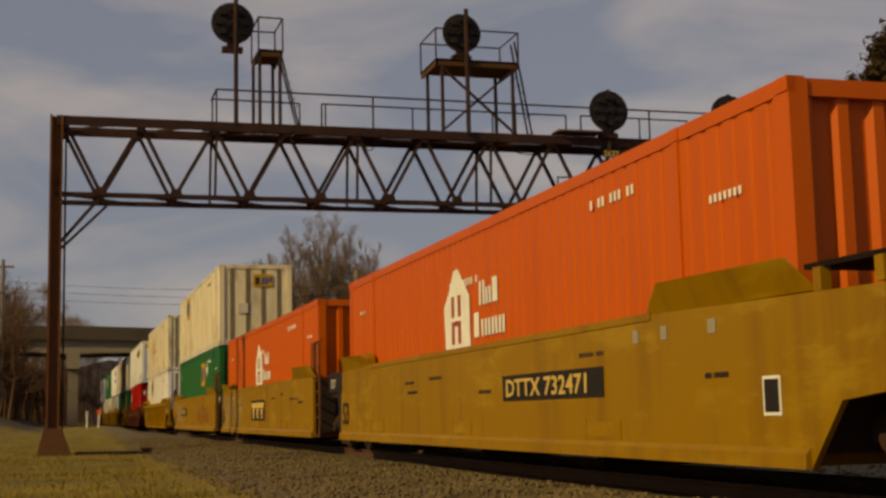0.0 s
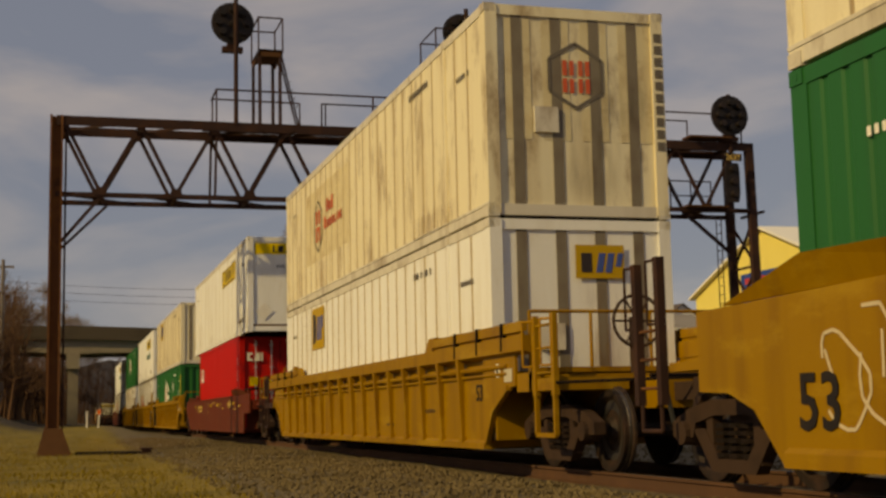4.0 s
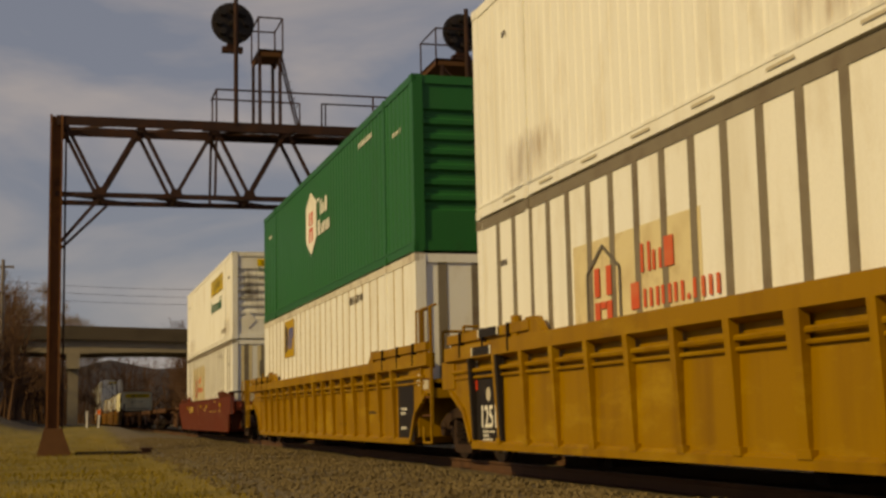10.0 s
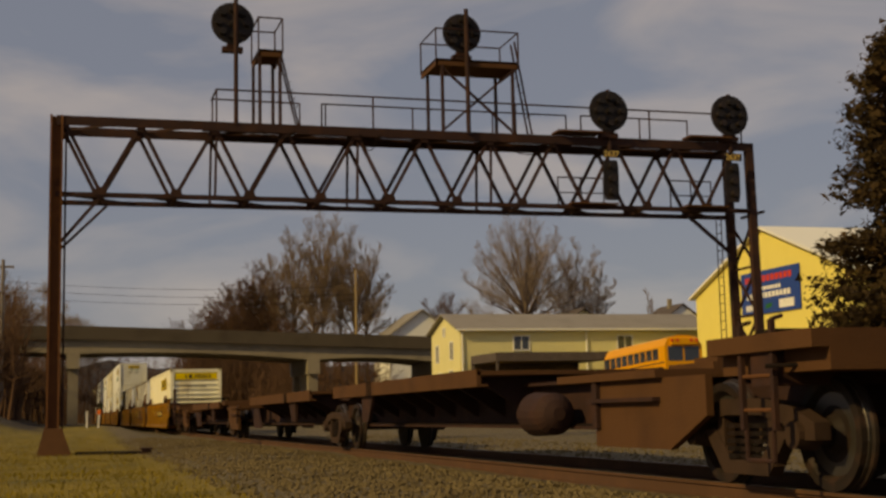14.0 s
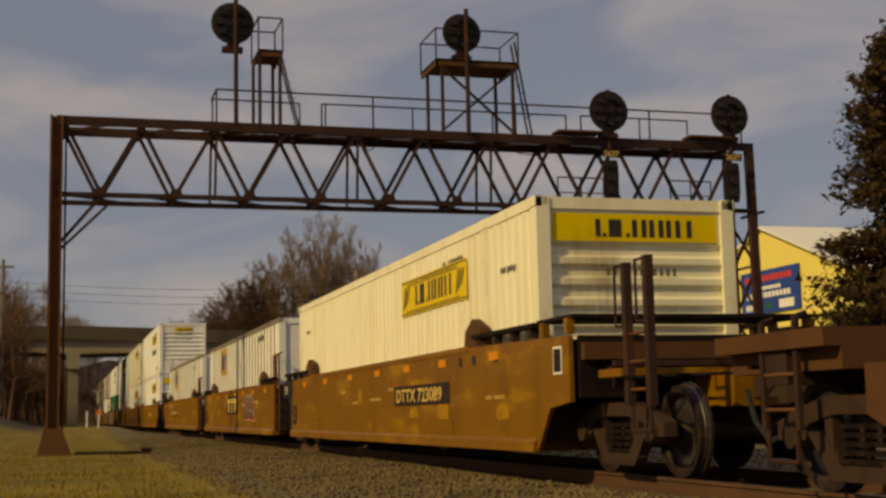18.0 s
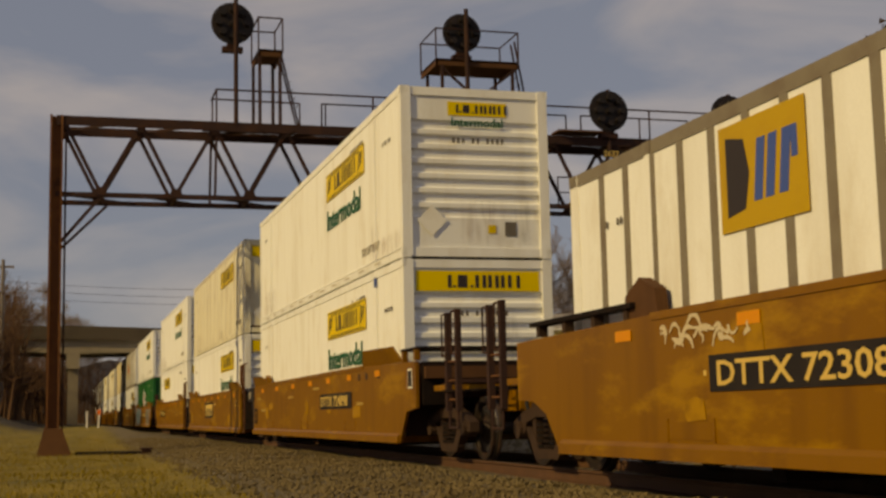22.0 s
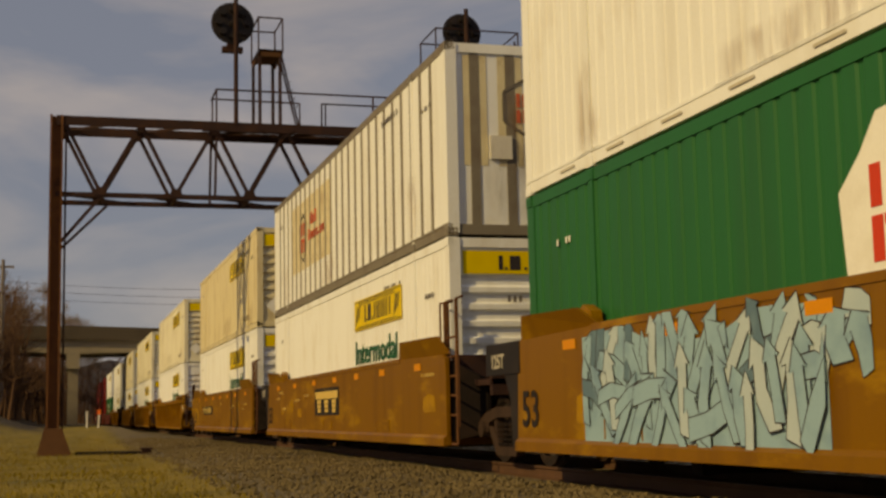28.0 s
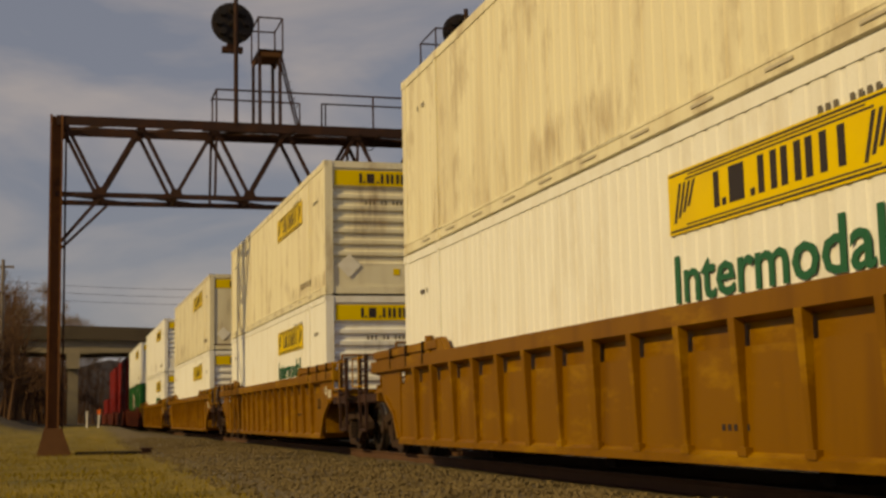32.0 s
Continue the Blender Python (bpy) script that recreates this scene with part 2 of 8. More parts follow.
def stain_material(name, col, strength):
    """Dirt that has run down: streaks that thin out at the sides and ends of their patch."""
    m = bpy.data.materials.new(name)
    m.use_nodes = True
    n, l = m.node_tree.nodes, m.node_tree.links
    b = n["Principled BSDF"]
    b.inputs["Base Color"].default_value, b.inputs["Roughness"].default_value = (*col, 1), 0.9
    b.inputs["Specular IOR Level"].default_value = 0.1
    co, mp, no = n.new("ShaderNodeTexCoord"), n.new("ShaderNodeMapping"), n.new("ShaderNodeTexNoise")
    own = n.new("ShaderNodeObjectInfo")
    mp.inputs["Scale"].default_value = (9.0, 1.6, 1.0)
    no.noise_dimensions = "4D"
    no.inputs["Scale"].default_value, no.inputs["Detail"].default_value = 1.0, 6
    k = n.new("ShaderNodeMath")
    k.operation, k.inputs[1].default_value = "MULTIPLY", 40.0
    l.new(own.outputs["Random"], k.inputs[0])
    l.new(k.outputs[0], no.inputs["W"])
    l.new(co.outputs["Object"], mp.inputs["Vector"])
    l.new(mp.outputs[0], no.inputs["Vector"])
    ra = n.new("ShaderNodeValToRGB")
    ra.color_ramp.elements[0].position, ra.color_ramp.elements[1].position = 0.42, 0.72
    l.new(no.outputs["Fac"], ra.inputs["Fac"])
    sep = n.new("ShaderNodeSeparateXYZ")
    l.new(co.outputs["Generated"], sep.inputs[0])
    last = ra.outputs["Color"]
    for ax in ("X", "Y"):
        f = n.new("ShaderNodeMath")          # u * (1 - u) * 4
        f.operation, f.inputs[0].default_value = "SUBTRACT", 1.0
        l.new(sep.outputs[ax], f.inputs[1])
        g = n.new("ShaderNodeMath")
        g.operation = "MULTIPLY"
        l.new(f.outputs[0], g.inputs[0])
        l.new(sep.outputs[ax], g.inputs[1])
        h = n.new("ShaderNodeMath")
        h.operation, h.use_clamp, h.inputs[1].default_value = "MULTIPLY", True, 5.0
        l.new(g.outputs[0], h.inputs[0])
        q = n.new("ShaderNodeMath")
        q.operation = "MULTIPLY"
        l.new(last, q.inputs[0])
        l.new(h.outputs[0], q.inputs[1])
        last = q.outputs[0]
    e = n.new("ShaderNodeMath")
    e.operation, e.inputs[1].default_value = "MULTIPLY", strength
    l.new(last, e.inputs[0])
    l.new(e.outputs[0], b.inputs["Alpha"])
    return m


M["soot"] = stain_material("soot_streaks", (0.12, 0.08, 0.05), 0.3)
M["rust_run"] = stain_material("rust_streaks", (0.3, 0.15, 0.06), 0.42)
M["soot_dark"] = stain_material("dark_soot_streaks", (0.05, 0.025, 0.015), 1.3)

# ------------------------------------------------------------------ mesh tools


class Mesh:
    """Gathers vertices and faces of one part."""

    def __init__(self):
        self.v, self.f = [], []

    def add(self, vs, fs):
        o = len(self.v)
        self.v += [tuple(v) for v in vs]
        self.f += [tuple(i + o for i in f) for f in fs]
        return self

    def box(self, x0, x1, y0, y1, z0, z1):
        vs = [(x, y, z) for x in (x0, x1) for y in (y0, y1) for z in (z0, z1)]
        return self.add(vs, [(0, 1, 3, 2), (4, 6, 7, 5), (0, 4, 5, 1), (2, 3, 7, 6), (0, 2, 6, 4), (1, 5, 7, 3)])

    def beam(self, a, b, w, h=None):
        """A square bar from a to b."""
        h = h or w
        a, b = Vector(a), Vector(b)
        d = (b - a).normalized()
        s = d.cross(Vector((0, 0, 1)))
        s = s.normalized() if s.length > 1e-3 else Vector((1, 0, 0))
        t = s.cross(d)
        q = [s * w / 2 + t * h / 2, -s * w / 2 + t * h / 2, -s * w / 2 - t * h / 2, s * w / 2 - t * h / 2]
        vs = [a + k for k in q] + [b + k for k in q]
        return self.add(vs, [(3, 2, 1, 0), (4, 5, 6, 7)] + [(i, (i + 1) % 4, (i + 1) % 4 + 4, i + 4) for i in range(4)])

    def tube(self, a, b, r, r2=None, n=8, cap=True):
        """A round bar from a to b, tapering from r to r2."""
        r2 = r if r2 is None else r2
        a, b = Vector(a), Vector(b)
        d = (b - a).normalized()
        s = d.orthogonal().normalized()
        t = d.cross(s)
        ring = [s * math.cos(6.28319 * i / n) + t * math.sin(6.28319 * i / n) for i in range(n)]
        vs = [a + k * r for k in ring] + [b + k * r2 for k in ring]
        fs = [(i, (i + 1) % n, (i + 1) % n + n, i + n) for i in range(n)]
        if cap:
            fs += [tuple(range(n - 1, -1, -1)), tuple(range(n, 2 * n))]
        return self.add(vs, fs)

    def prism(self, poly, axis, a, b):
        """A polygon (two coordinates) drawn out from a to b along axis x, y or z."""
        def place(p, k):
            return {"x": (k, p[0], p[1]), "y": (p[0], k, p[1]), "z": (p[0], p[1], k)}[axis]
        n = len(poly)
        vs = [place(p, a) for p in poly] + [place(p, b) for p in poly]
        fs = [tuple(range(n)), tuple(range(2 * n - 1, n - 1, -1))]
        fs += [(i, i + n, (i + 1) % n + n, (i + 1) % n) for i in range(n)]
        return self.add(vs, fs)

    def lathe(self, prof, axis_a, axis_b, n=20):
        """A turned body: prof rows of (distance along the axis, radius)."""
        a, b = Vector(axis_a), Vector(axis_b)
        d = (b - a).normalized()
        s = d.orthogonal().normalized()
        t = d.cross(s)
        vs = []
        for k, r in prof:
            vs += [a + d * k + (s * math.cos(6.28319 * i / n) + t * math.sin(6.28319 * i / n)) * r for i in range(n)]
        fs = [(j * n + i, j * n + (i + 1) % n, (j + 1) * n + (i + 1) % n, (j + 1) * n + i)
              for j in range(len(prof) - 1) for i in range(n)]
        fs += [tuple(range(n - 1, -1, -1)), tuple(range((len(prof) - 1) * n, len(prof) * n))]
        return self.add(vs, fs)

    def data(self, name, material, smooth=False):
        me = bpy.data.meshes.new(name)
        me.from_pydata(self.v, [], self.f)
        me.materials.append(material)
        bm = bmesh.new()
        bm.from_mesh(me)
        bmesh.ops.recalc_face_normals(bm, faces=bm.faces)
        bm.to_mesh(me)
        bm.free()
        if smooth:
            me.polygons.foreach_set("use_smooth", [True] * len(me.polygons))
        return me


STORE = {}


def kept(key, make, material, smooth=False):
    """Mesh data that alike parts share."""
    k = (key, material.name)
    if k not in STORE:
        STORE[k] = make().data(key if isinstance(key, str) else str(key[0]), material, smooth)
    return STORE[k]


def part(name, mesh, material, parent, label="", at=None, smooth=False):
    """One mesh object under a thing or part. mesh: a Mesh, or finished data."""
    me = mesh.data(name, material, smooth) if isinstance(mesh, Mesh) else mesh
    ob = new(name, me)
    ob.parent = parent
    if at is not None:
        ob.matrix_basis = at
    if label:
        ob["label"] = label
    return ob


def thing(name, label, category, at=None, group="", kind=""):
    ob = new(name)
    ob.empty_display_size = 0.3
    if at is not None:
        ob.matrix_basis = at
    return tagged(ob, label, category, group, kind)


def solid(name, mesh, material, label, category, at=None, group="", kind="", smooth=False):
    ob = new(name, mesh.data(name, material, smooth) if isinstance(mesh, Mesh) else mesh)
    if at is not None:
        ob.matrix_basis = at
    return tagged(ob, label, category, group, kind)


TEXTS = {}


def letters(text, size, material):
    """Mesh of raised letters in the built-in font; x along the line, y up."""
    k = (text, size, material.name)
    if k not in TEXTS:
        cu = bpy.data.curves.new("letters", "FONT")
        cu.body, cu.size, cu.extrude, cu.resolution_u, cu.offset = text, size, 0.003, 2, size * 0.014
        ob = bpy.data.objects.new("letters", cu)
        scene.collection.objects.link(ob)
        bpy.context.view_layer.update()
        me = bpy.data.meshes.new_from_object(ob.evaluated_get(bpy.context.evaluated_depsgraph_get()))
        bpy.data.objects.remove(ob)
        me.materials.clear()
        me.materials.append(material)
        TEXTS[k] = me
    return TEXTS[k]


def near_face(x, y, z):
    """Pose of a flat mark on a side that faces the camera: its x runs forward along the train, its y up."""
    return Matrix(((0, 0, -1, x), (-1, 0, 0, y), (0, 1, 0, z), (0, 0, 0, 1)))


def front_face(x, y, z):
    """Pose of a flat mark on a leading end wall."""
    return Matrix(((1, 0, 0, x), (0, 0, -1, y), (0, 1, 0, z), (0, 0, 0, 1)))

# ------------------------------------------------------------------ the train: containers
TRAIN = []              # (thing, metres behind the start, side shift, height)
LEN, WID, HIGH = 16.154, 2.59, 2.896
HW = WID / 2


def corrugated(y0, y1, z0, z1, x, pitch, depth):
    """A wall of upright trapezoid folds; x is its outer face, folds go inward (towards zero)."""
    me, n = Mesh(), round((y1 - y0) / pitch)
    p, s = (y1 - y0) / n, 1 if x > 0 else -1
    ys = []
    for i in range(n):
        a = y0 + i * p
        ys += [(a, 0), (a + 0.6 * p, 0), (a + 0.70 * p, 1), (a + 0.90 * p, 1)]
    ys.append((y1, 0))
    vs = [(x - s * depth * d, y, z) for y, d in ys for z in (z0, z1)]
    return me.add(vs, [(2 * i, 2 * i + 1, 2 * i + 3, 2 * i + 2) for i in range(len(ys) - 1)])


def folded_end(x0, x1, z0, z1, y, pitch, depth, level):
    """An end wall with folds; level: they run from side to side."""
    me, (a0, a1) = Mesh(), ((z0, z1) if level else (x0, x1))
    n = max(2, round((a1 - a0) / pitch))
    p, s = (a1 - a0) / n, 1 if y < 1 else -1
    st = []
    for i in range(n):
        a = a0 + i * p
        st += [(a, 0), (a + 0.22 * p, 0), (a + 0.36 * p, 1), (a + 0.78 * p, 1), (a + 0.92 * p, 0)]
    st.append((a1, 0))
    if level:
        vs = [(x, y + s * depth * d, a) for a, d in st for x in (x0, x1)]
    else:
        vs = [(a, y + s * depth * d, z) for a, d in st for z in (z0, z1)]
    return me.add(vs, [(2 * i, 2 * i + 1, 2 * i + 3, 2 * i + 2) for i in range(len(st) - 1)])


def casting(x, y, z):
    """A corner fitting: a block with its slot."""
    s = 1 if x > 0 else -1
    me = Mesh().box(x - s * 0.16, x, y - 0.09, y + 0.09, z, z + 0.118)
    return me.box(x, x + s * 0.004, y - 0.03, y + 0.03, z + 0.035, z + 0.085)


BOXES = {}


def fresh_copy(kept_thing, at):
    """A copy of a thing with the parts it had before its marks were put on."""
    ob, parts = kept_thing
    made = {}
    for o in (ob, *parts):
        made[o] = o.copy()
        scene.collection.objects.link(made[o])
        made[o].parent = made.get(o.parent, o.parent)
    made[ob].matrix_basis = at
    return made[ob]



def container(kind, paint, ends, u, level, label, length=LEN, base=None, rail=None, cap=None):
    """One container. kind: corr, plate, rib or fine; ends: louver, rib, corr, door or plain."""
    key = (kind, paint, ends, length, rail, cap)
    m, z = M[paint], (3.25 if level else 0.334) if base is None else base
    at = pose(MID, u, z)
    if key in BOXES:
        ob = fresh_copy(BOXES[key], at)
        ob["label"] = label
    else:
        ob = thing("shipping_container", label, "container", at, "containers of the train")
        fill_container(ob, kind, m, ends, length, M[rail or paint], M[cap or paint])
        BOXES[key] = (ob, list(ob.children_recursive))
    TRAIN.append((ob, u, MID, z))
    return ob


def fill_container(ob, kind, m, ends, L, rail, cap):
    z0, z1 = 0.17, HIGH - 0.10
    seams = (1.98, L - 1.98) if L > 13 else ()
    for s in (-1, 1):
        x = s * (HW - 0.012)
        if kind in ("corr", "fine"):
            pitch, depth = (0.28, 0.017) if kind == "corr" else (0.235, 0.009)
            part("side_wall", kept(("side_wall", kind, s, L), lambda: corrugated(0.1, L - 0.1, z0, z1, x, pitch, depth), m), m, ob)
        else:
            part("side_wall", kept(("side_wall", "flat", s, L), lambda: Mesh().box(min(x, x - s * 0.04), max(x, x - s * 0.04), 0.1, L - 0.1, z0, z1), m), m, ob)
            step = 0.61 if "rib" in kind else 1.24
            n = int((L - 0.5) / step)
            for i in range(1, n + 1):
                y = 0.25 + i * (L - 0.5) / (n + 1)
                if "rib" in kind:
                    w = 0.07 if kind == "rib" else 0.03
                    me = kept(("side_post", s, w), lambda: Mesh().prism([(x - s * 0.01, -w), (x + s * 0.012, -w + 0.012), (x + s * 0.012, w - 0.012), (x - s * 0.01, w)], "z", z0, z1), M["grey_rib"] if kind == "rib" else M["tan_line"])
                else:
                    me = kept(("side_seam", s), lambda: Mesh().box(x - 0.006, x + 0.006, -0.03, 0.03, z0, z1), M["light_grey"])
                part("side_post" if "rib" in kind else "side_seam", me, None, ob, at=pose(0, y, 0))
        part("top_rail", kept(("top_rail", s, L), lambda: Mesh().box(*sorted((s * HW, s * (HW - 0.07))), 0, L, HIGH - 0.13, HIGH), cap), cap, ob)
        part("bottom_rail", kept(("bottom_rail", s, L), lambda: Mesh().box(*sorted((s * HW, s * (HW - 0.07))), 0, L, 0.02, 0.17).box(*sorted((s * (HW + 0.008), s * (HW - 0.02))), 0, L, 0.15, 0.185), rail), rail, ob)
        for y in seams:
            part("lift_post", kept(("lift_post", s), lambda: Mesh().box(*sorted((s * (HW + 0.004), s * (HW - 0.05))), -0.06, 0.06, 0.1, HIGH - 0.06), m), m, ob, at=pose(0, y, 0))
            for z in (0.0, HIGH - 0.118):
                part("corner_casting", kept(("corner_casting", s), lambda: casting(s * (HW + 0.012), 0, 0), rail), rail, ob, at=pose(0, y, z))
        for y in (0.09, L - 0.09):
            part("corner_post", kept(("corner_post", s, y < 1), lambda: Mesh().prism([(s * HW, -0.09 if y < 1 else 0.09), (s * HW, 0.13 if y < 1 else -0.13), (s * (HW - 0.06), 0.13 if y < 1 else -0.13), (s * (HW - 0.16), 0.0), (s * (HW - 0.17), -0.09 if y < 1 else 0.09)], "z", 0.04, HIGH - 0.02), m), m, ob, at=pose(0, y, 0))
            for z in (0.0, HIGH - 0.118):
                part("corner_casting", kept(("corner_casting", s), lambda: casting(s * (HW + 0.012), 0, 0), rail), rail, ob, at=pose(0, y, z))
    part("roof", kept(("roof", L), lambda: Mesh().box(-HW + 0.05, HW - 0.05, 0.05, L - 0.05, HIGH - 0.05, HIGH - 0.015), m), m, ob)
    part("underframe", kept(("underframe", L), lambda: underframe(L), M["dark"]), M["dark"], ob)
    for y in (0.02, L - 0.02):
        end_wall(ob, ends, m, rail, y)


def underframe(L):
    poly = []
    for i in range(24):
        y = 0.3 + i * (L - 0.6) / 23
        poly += [(y - 0.03, 0.12), (y - 0.03, 0.02), (y + 0.03, 0.02), (y + 0.03, 0.12)]
    return Mesh().prism([(0.05, 0.16), (0.05, 0.12), *poly, (L - 0.05, 0.12), (L - 0.05, 0.16)], "x", -HW + 0.06, HW - 0.06)


def end_wall(ob, ends, m, rail, y):
    s = 1 if y < 1 else -1
    x = HW - 0.16
    f = y + s * 0.03
    part("end_sill", kept(("end_sill", s), lambda: Mesh().box(-x, x, *sorted((y, y + s * 0.08)), 0.02, 0.17), rail), rail, ob)
    part("end_header", kept(("end_header", s), lambda: Mesh().box(-x, x, *sorted((y, y + s * 0.08)), HIGH - 0.15, HIGH - 0.01), m), m, ob)
    if ends == "louver":
        part("end_wall", kept(("end_wall", "louver", s, y), lambda: folded_end(-x, x, 0.62, 2.36, f, 0.245, 0.05, True), m), m, ob)
        part("upper_end_panel", kept(("upper_end_panel", s, y), lambda: Mesh().box(-x, x, *sorted((f, f + s * 0.04)), 2.36, HIGH - 0.15), m), m, ob)
        part("lower_end_panel", kept(("lower_end_panel", s, y), lambda: Mesh().box(-x, x, *sorted((f, f + s * 0.04)), 0.17, 0.62), m), m, ob)
    elif ends == "corr":
        part("end_wall", kept(("end_wall", "corr", s, y), lambda: folded_end(-x, x, 0.17, HIGH - 0.15, f, 0.34, 0.06, False), m), m, ob)
    elif ends == "flat":
        part("end_wall", kept(("end_wall", "flat", s, y), lambda: Mesh().box(-x, x, *sorted((f, f + s * 0.04)), 0.17, HIGH - 0.15), m), m, ob)
        for k in (-0.55, 0.2, 0.75):
            part("end_seam", kept(("end_seam", s, y), lambda: Mesh().box(-0.012, 0.012, *sorted((f, f - s * 0.006)), 0.17, HIGH - 0.15), M["light_grey"]), None, ob, at=pose(k, 0, 0))
    elif ends == "rib":
        part("end_wall", kept(("end_wall", "flat", s, y), lambda: Mesh().box(-x, x, *sorted((f, f + s * 0.04)), 0.17, HIGH - 0.15), m), m, ob)
        for i in range(4):
            part("end_post", kept(("end_post", s, y), lambda: Mesh().box(-0.075, 0.075, *sorted((f, f - s * 0.012)), 0.17, HIGH - 0.15), M["grey_rib"]), None, ob, at=pose(-0.84 + i * 0.56, 0, 0))
        part("data_plate", kept(("data_plate", s, y), lambda: Mesh().box(-0.17, 0.17, *sorted((f - s * 0.005, f - s * 0.05)), 1.15, 1.5), M["light_grey"]), None, ob, at=pose(-0.45, 0, 0))
    elif ends == "plain":
        part("end_wall", kept(("end_wall", "flat", s, y), lambda: Mesh().box(-x, x, *sorted((f, f + s * 0.04)), 0.17, HIGH - 0.15), m), m, ob)
        part("rivet_strip", kept(("rivet_strip", s, y), lambda: Mesh().box(-x, x, *sorted((f, f - s * 0.012)), 0.17, 0.23), M["rust_deck"]), None, ob)
        part("document_box", kept(("document_box", s, y), lambda: Mesh().box(0.70, 0.98, *sorted((f, f - s * 0.05)), 0.55, 1.12), M["grey_rib"]), None, ob)
        part("document_window", kept(("document_window", s, y), lambda: Mesh().box(0.75, 0.93, *sorted((f - s * 0.05, f - s * 0.056)), 0.62, 1.05), M["steel_rod"]), None, ob)
    elif ends == "door":
        for k in (-1, 1):
            a, b = sorted((k * 0.012, k * x))
            me = Mesh().box(a, b, *sorted((f, f + s * 0.04)), 0.17, HIGH - 0.15)
            for z in (0.35, 1.05, 1.4, 2.1):
                me.box(a + 0.12, b - 0.12, *sorted((f, f - s * 0.02)), z, z + 0.26)
            part("door", me, m, ob)
            for j in (0.28, 0.78):
                rod = Mesh().tube((k * j, f - s * 0.05, 0.12), (k * j, f - s * 0.05, HIGH - 0.12), 0.018, n=6)
                for z in (0.3, 1.1, 1.9, 2.6):
                    rod.box(k * j - 0.05, k * j + 0.05, *sorted((f, f - s * 0.07)), z, z + 0.05)
                part("lock_rod", rod, M["steel_rod"], ob)
            part("door_handle", Mesh().box(*sorted((k * 0.28, k * 0.62)), *sorted((f - s * 0.05, f - s * 0.07)), 1.12, 1.16), M["steel_rod"], ob)


# ------------------------------------------------------------------ marks on containers
FACE = -HW - 0.002      # just proud of the near wall


def flat(poly, thick=0.004):
    return Mesh().prism(poly, "z", 0, thick)


def rect(a, b, c, d):
    return [(a, c), (b, c), (b, d), (a, d)]


def mark(ob, name, mesh, material, y, z, x=FACE, label=""):
    m = part(name, mesh, M[material], ob, label, at=near_face(x, y, z))
    if name.startswith("spray"):
        m["kind"] = "stuff"
    return m


def end_mark(ob, name, mesh, material, x, z, label="", y=0.0):
    return part(name, mesh, M[material], ob, label, at=front_face(x, y - 0.004, z))


def bar_word(widths, h, gap=0.25):
    """A line of blocks that stands for a name: one block a letter, cut so that it does not read."""
    me, x = Mesh(), 0
    for w in widths:
        if w > 0.1 or w > 0.5 * max(widths):
            me.box(x, x + w, 0, h, 0, 0.004)
        else:
            me.box(x, x + w, 0, h * 0.25, 0, 0.004)
        x += w * (1 + gap)
    return me


def stroke_word(code, h, pitch, bold=0.3):
    """Upright bars that stand for a name. d: two bars, s: one, b: a block, o and i: low ones, a dot stays a dot."""
    me, x = Mesh(), 0
    for k in code:
        top = h * (0.68 if k in "oi" else 1.0)
        spans = {"d": (0, bold, 0.82 - bold, 0.82), "o": (0, bold, 0.76 - bold, 0.76), "s": (0.22, 0.22 + bold), "i": (0.1, 0.1 + bold), "b": (0, 0.72), ".": (0, 0.2)}[k]
        for a, b in zip(spans[::2], spans[1::2]):
            me.box(x + a * pitch, x + b * pitch, 0, h * 0.2 if k == "." else top, 0, 0.004)
        x += pitch * (0.36 if k == "." else 0.62 if k in "is" else 1.0)
    return me


def small_print(n, w, h, seed):
    r, me, x = random.Random(seed), Mesh(), 0
    for i in range(n):
        k = w / n
        if r.random() < 0.86:
            me.box(x, x + k * 0.52, 0, h, 0, 0.003)
        x += k
    return me


def banner(ob, word=True, y=6.42, z=1.92, w=3.62, h=0.57):
    mark(ob, "banner", kept(("banner", w, h), lambda: flat(rect(0, w, 0, h)), M["banner"]), "banner", y, z, label="yellow name banner with dark bars")
    me = Mesh()
    for a, b, c, d in ((0.03, w - 0.03, 0.02, 0.04), (0.03, w - 0.03, h - 0.04, h - 0.02), (0.35, w - 0.4, h * 0.82, h * 0.85), (0.4, w - 0.5, h * 0.88, h * 0.905), (0.35, w - 0.35, h * 0.1, h * 0.125)):
        me.box(a, b, c, d, 0.004, 0.006)
    for k in (0.1, w - 0.55):
        for i in range(4):
            me.prism([(k + i * 0.09, 0.1 + 0.04 * i), (k + i * 0.09 + 0.05, 0.1 + 0.04 * i), (k + i * 0.09 + 0.17, h - 0.12), (k + i * 0.09 + 0.12, h - 0.12)], "z", 0.004, 0.006)
    mark(ob, "banner_scroll", me, "ink", y, z)
    wd = kept(("banner_lettering", h), lambda: stroke_word("s.b.ddds", h * 0.54, h * 0.62, 0.27), M["ink"])
    mark(ob, "banner_lettering", wd, "ink", y - w * 0.22, z + h * 0.23, FACE - 0.004)
    if word:
        part("lettering", letters("Intermodal", 0.74, M["green_ink"]), M["green_ink"], ob, "green lettering", at=near_face(FACE - 0.003, y - 0.02, z - 0.62) @ Matrix.Diagonal((1.0, 0.82, 1, 1)))


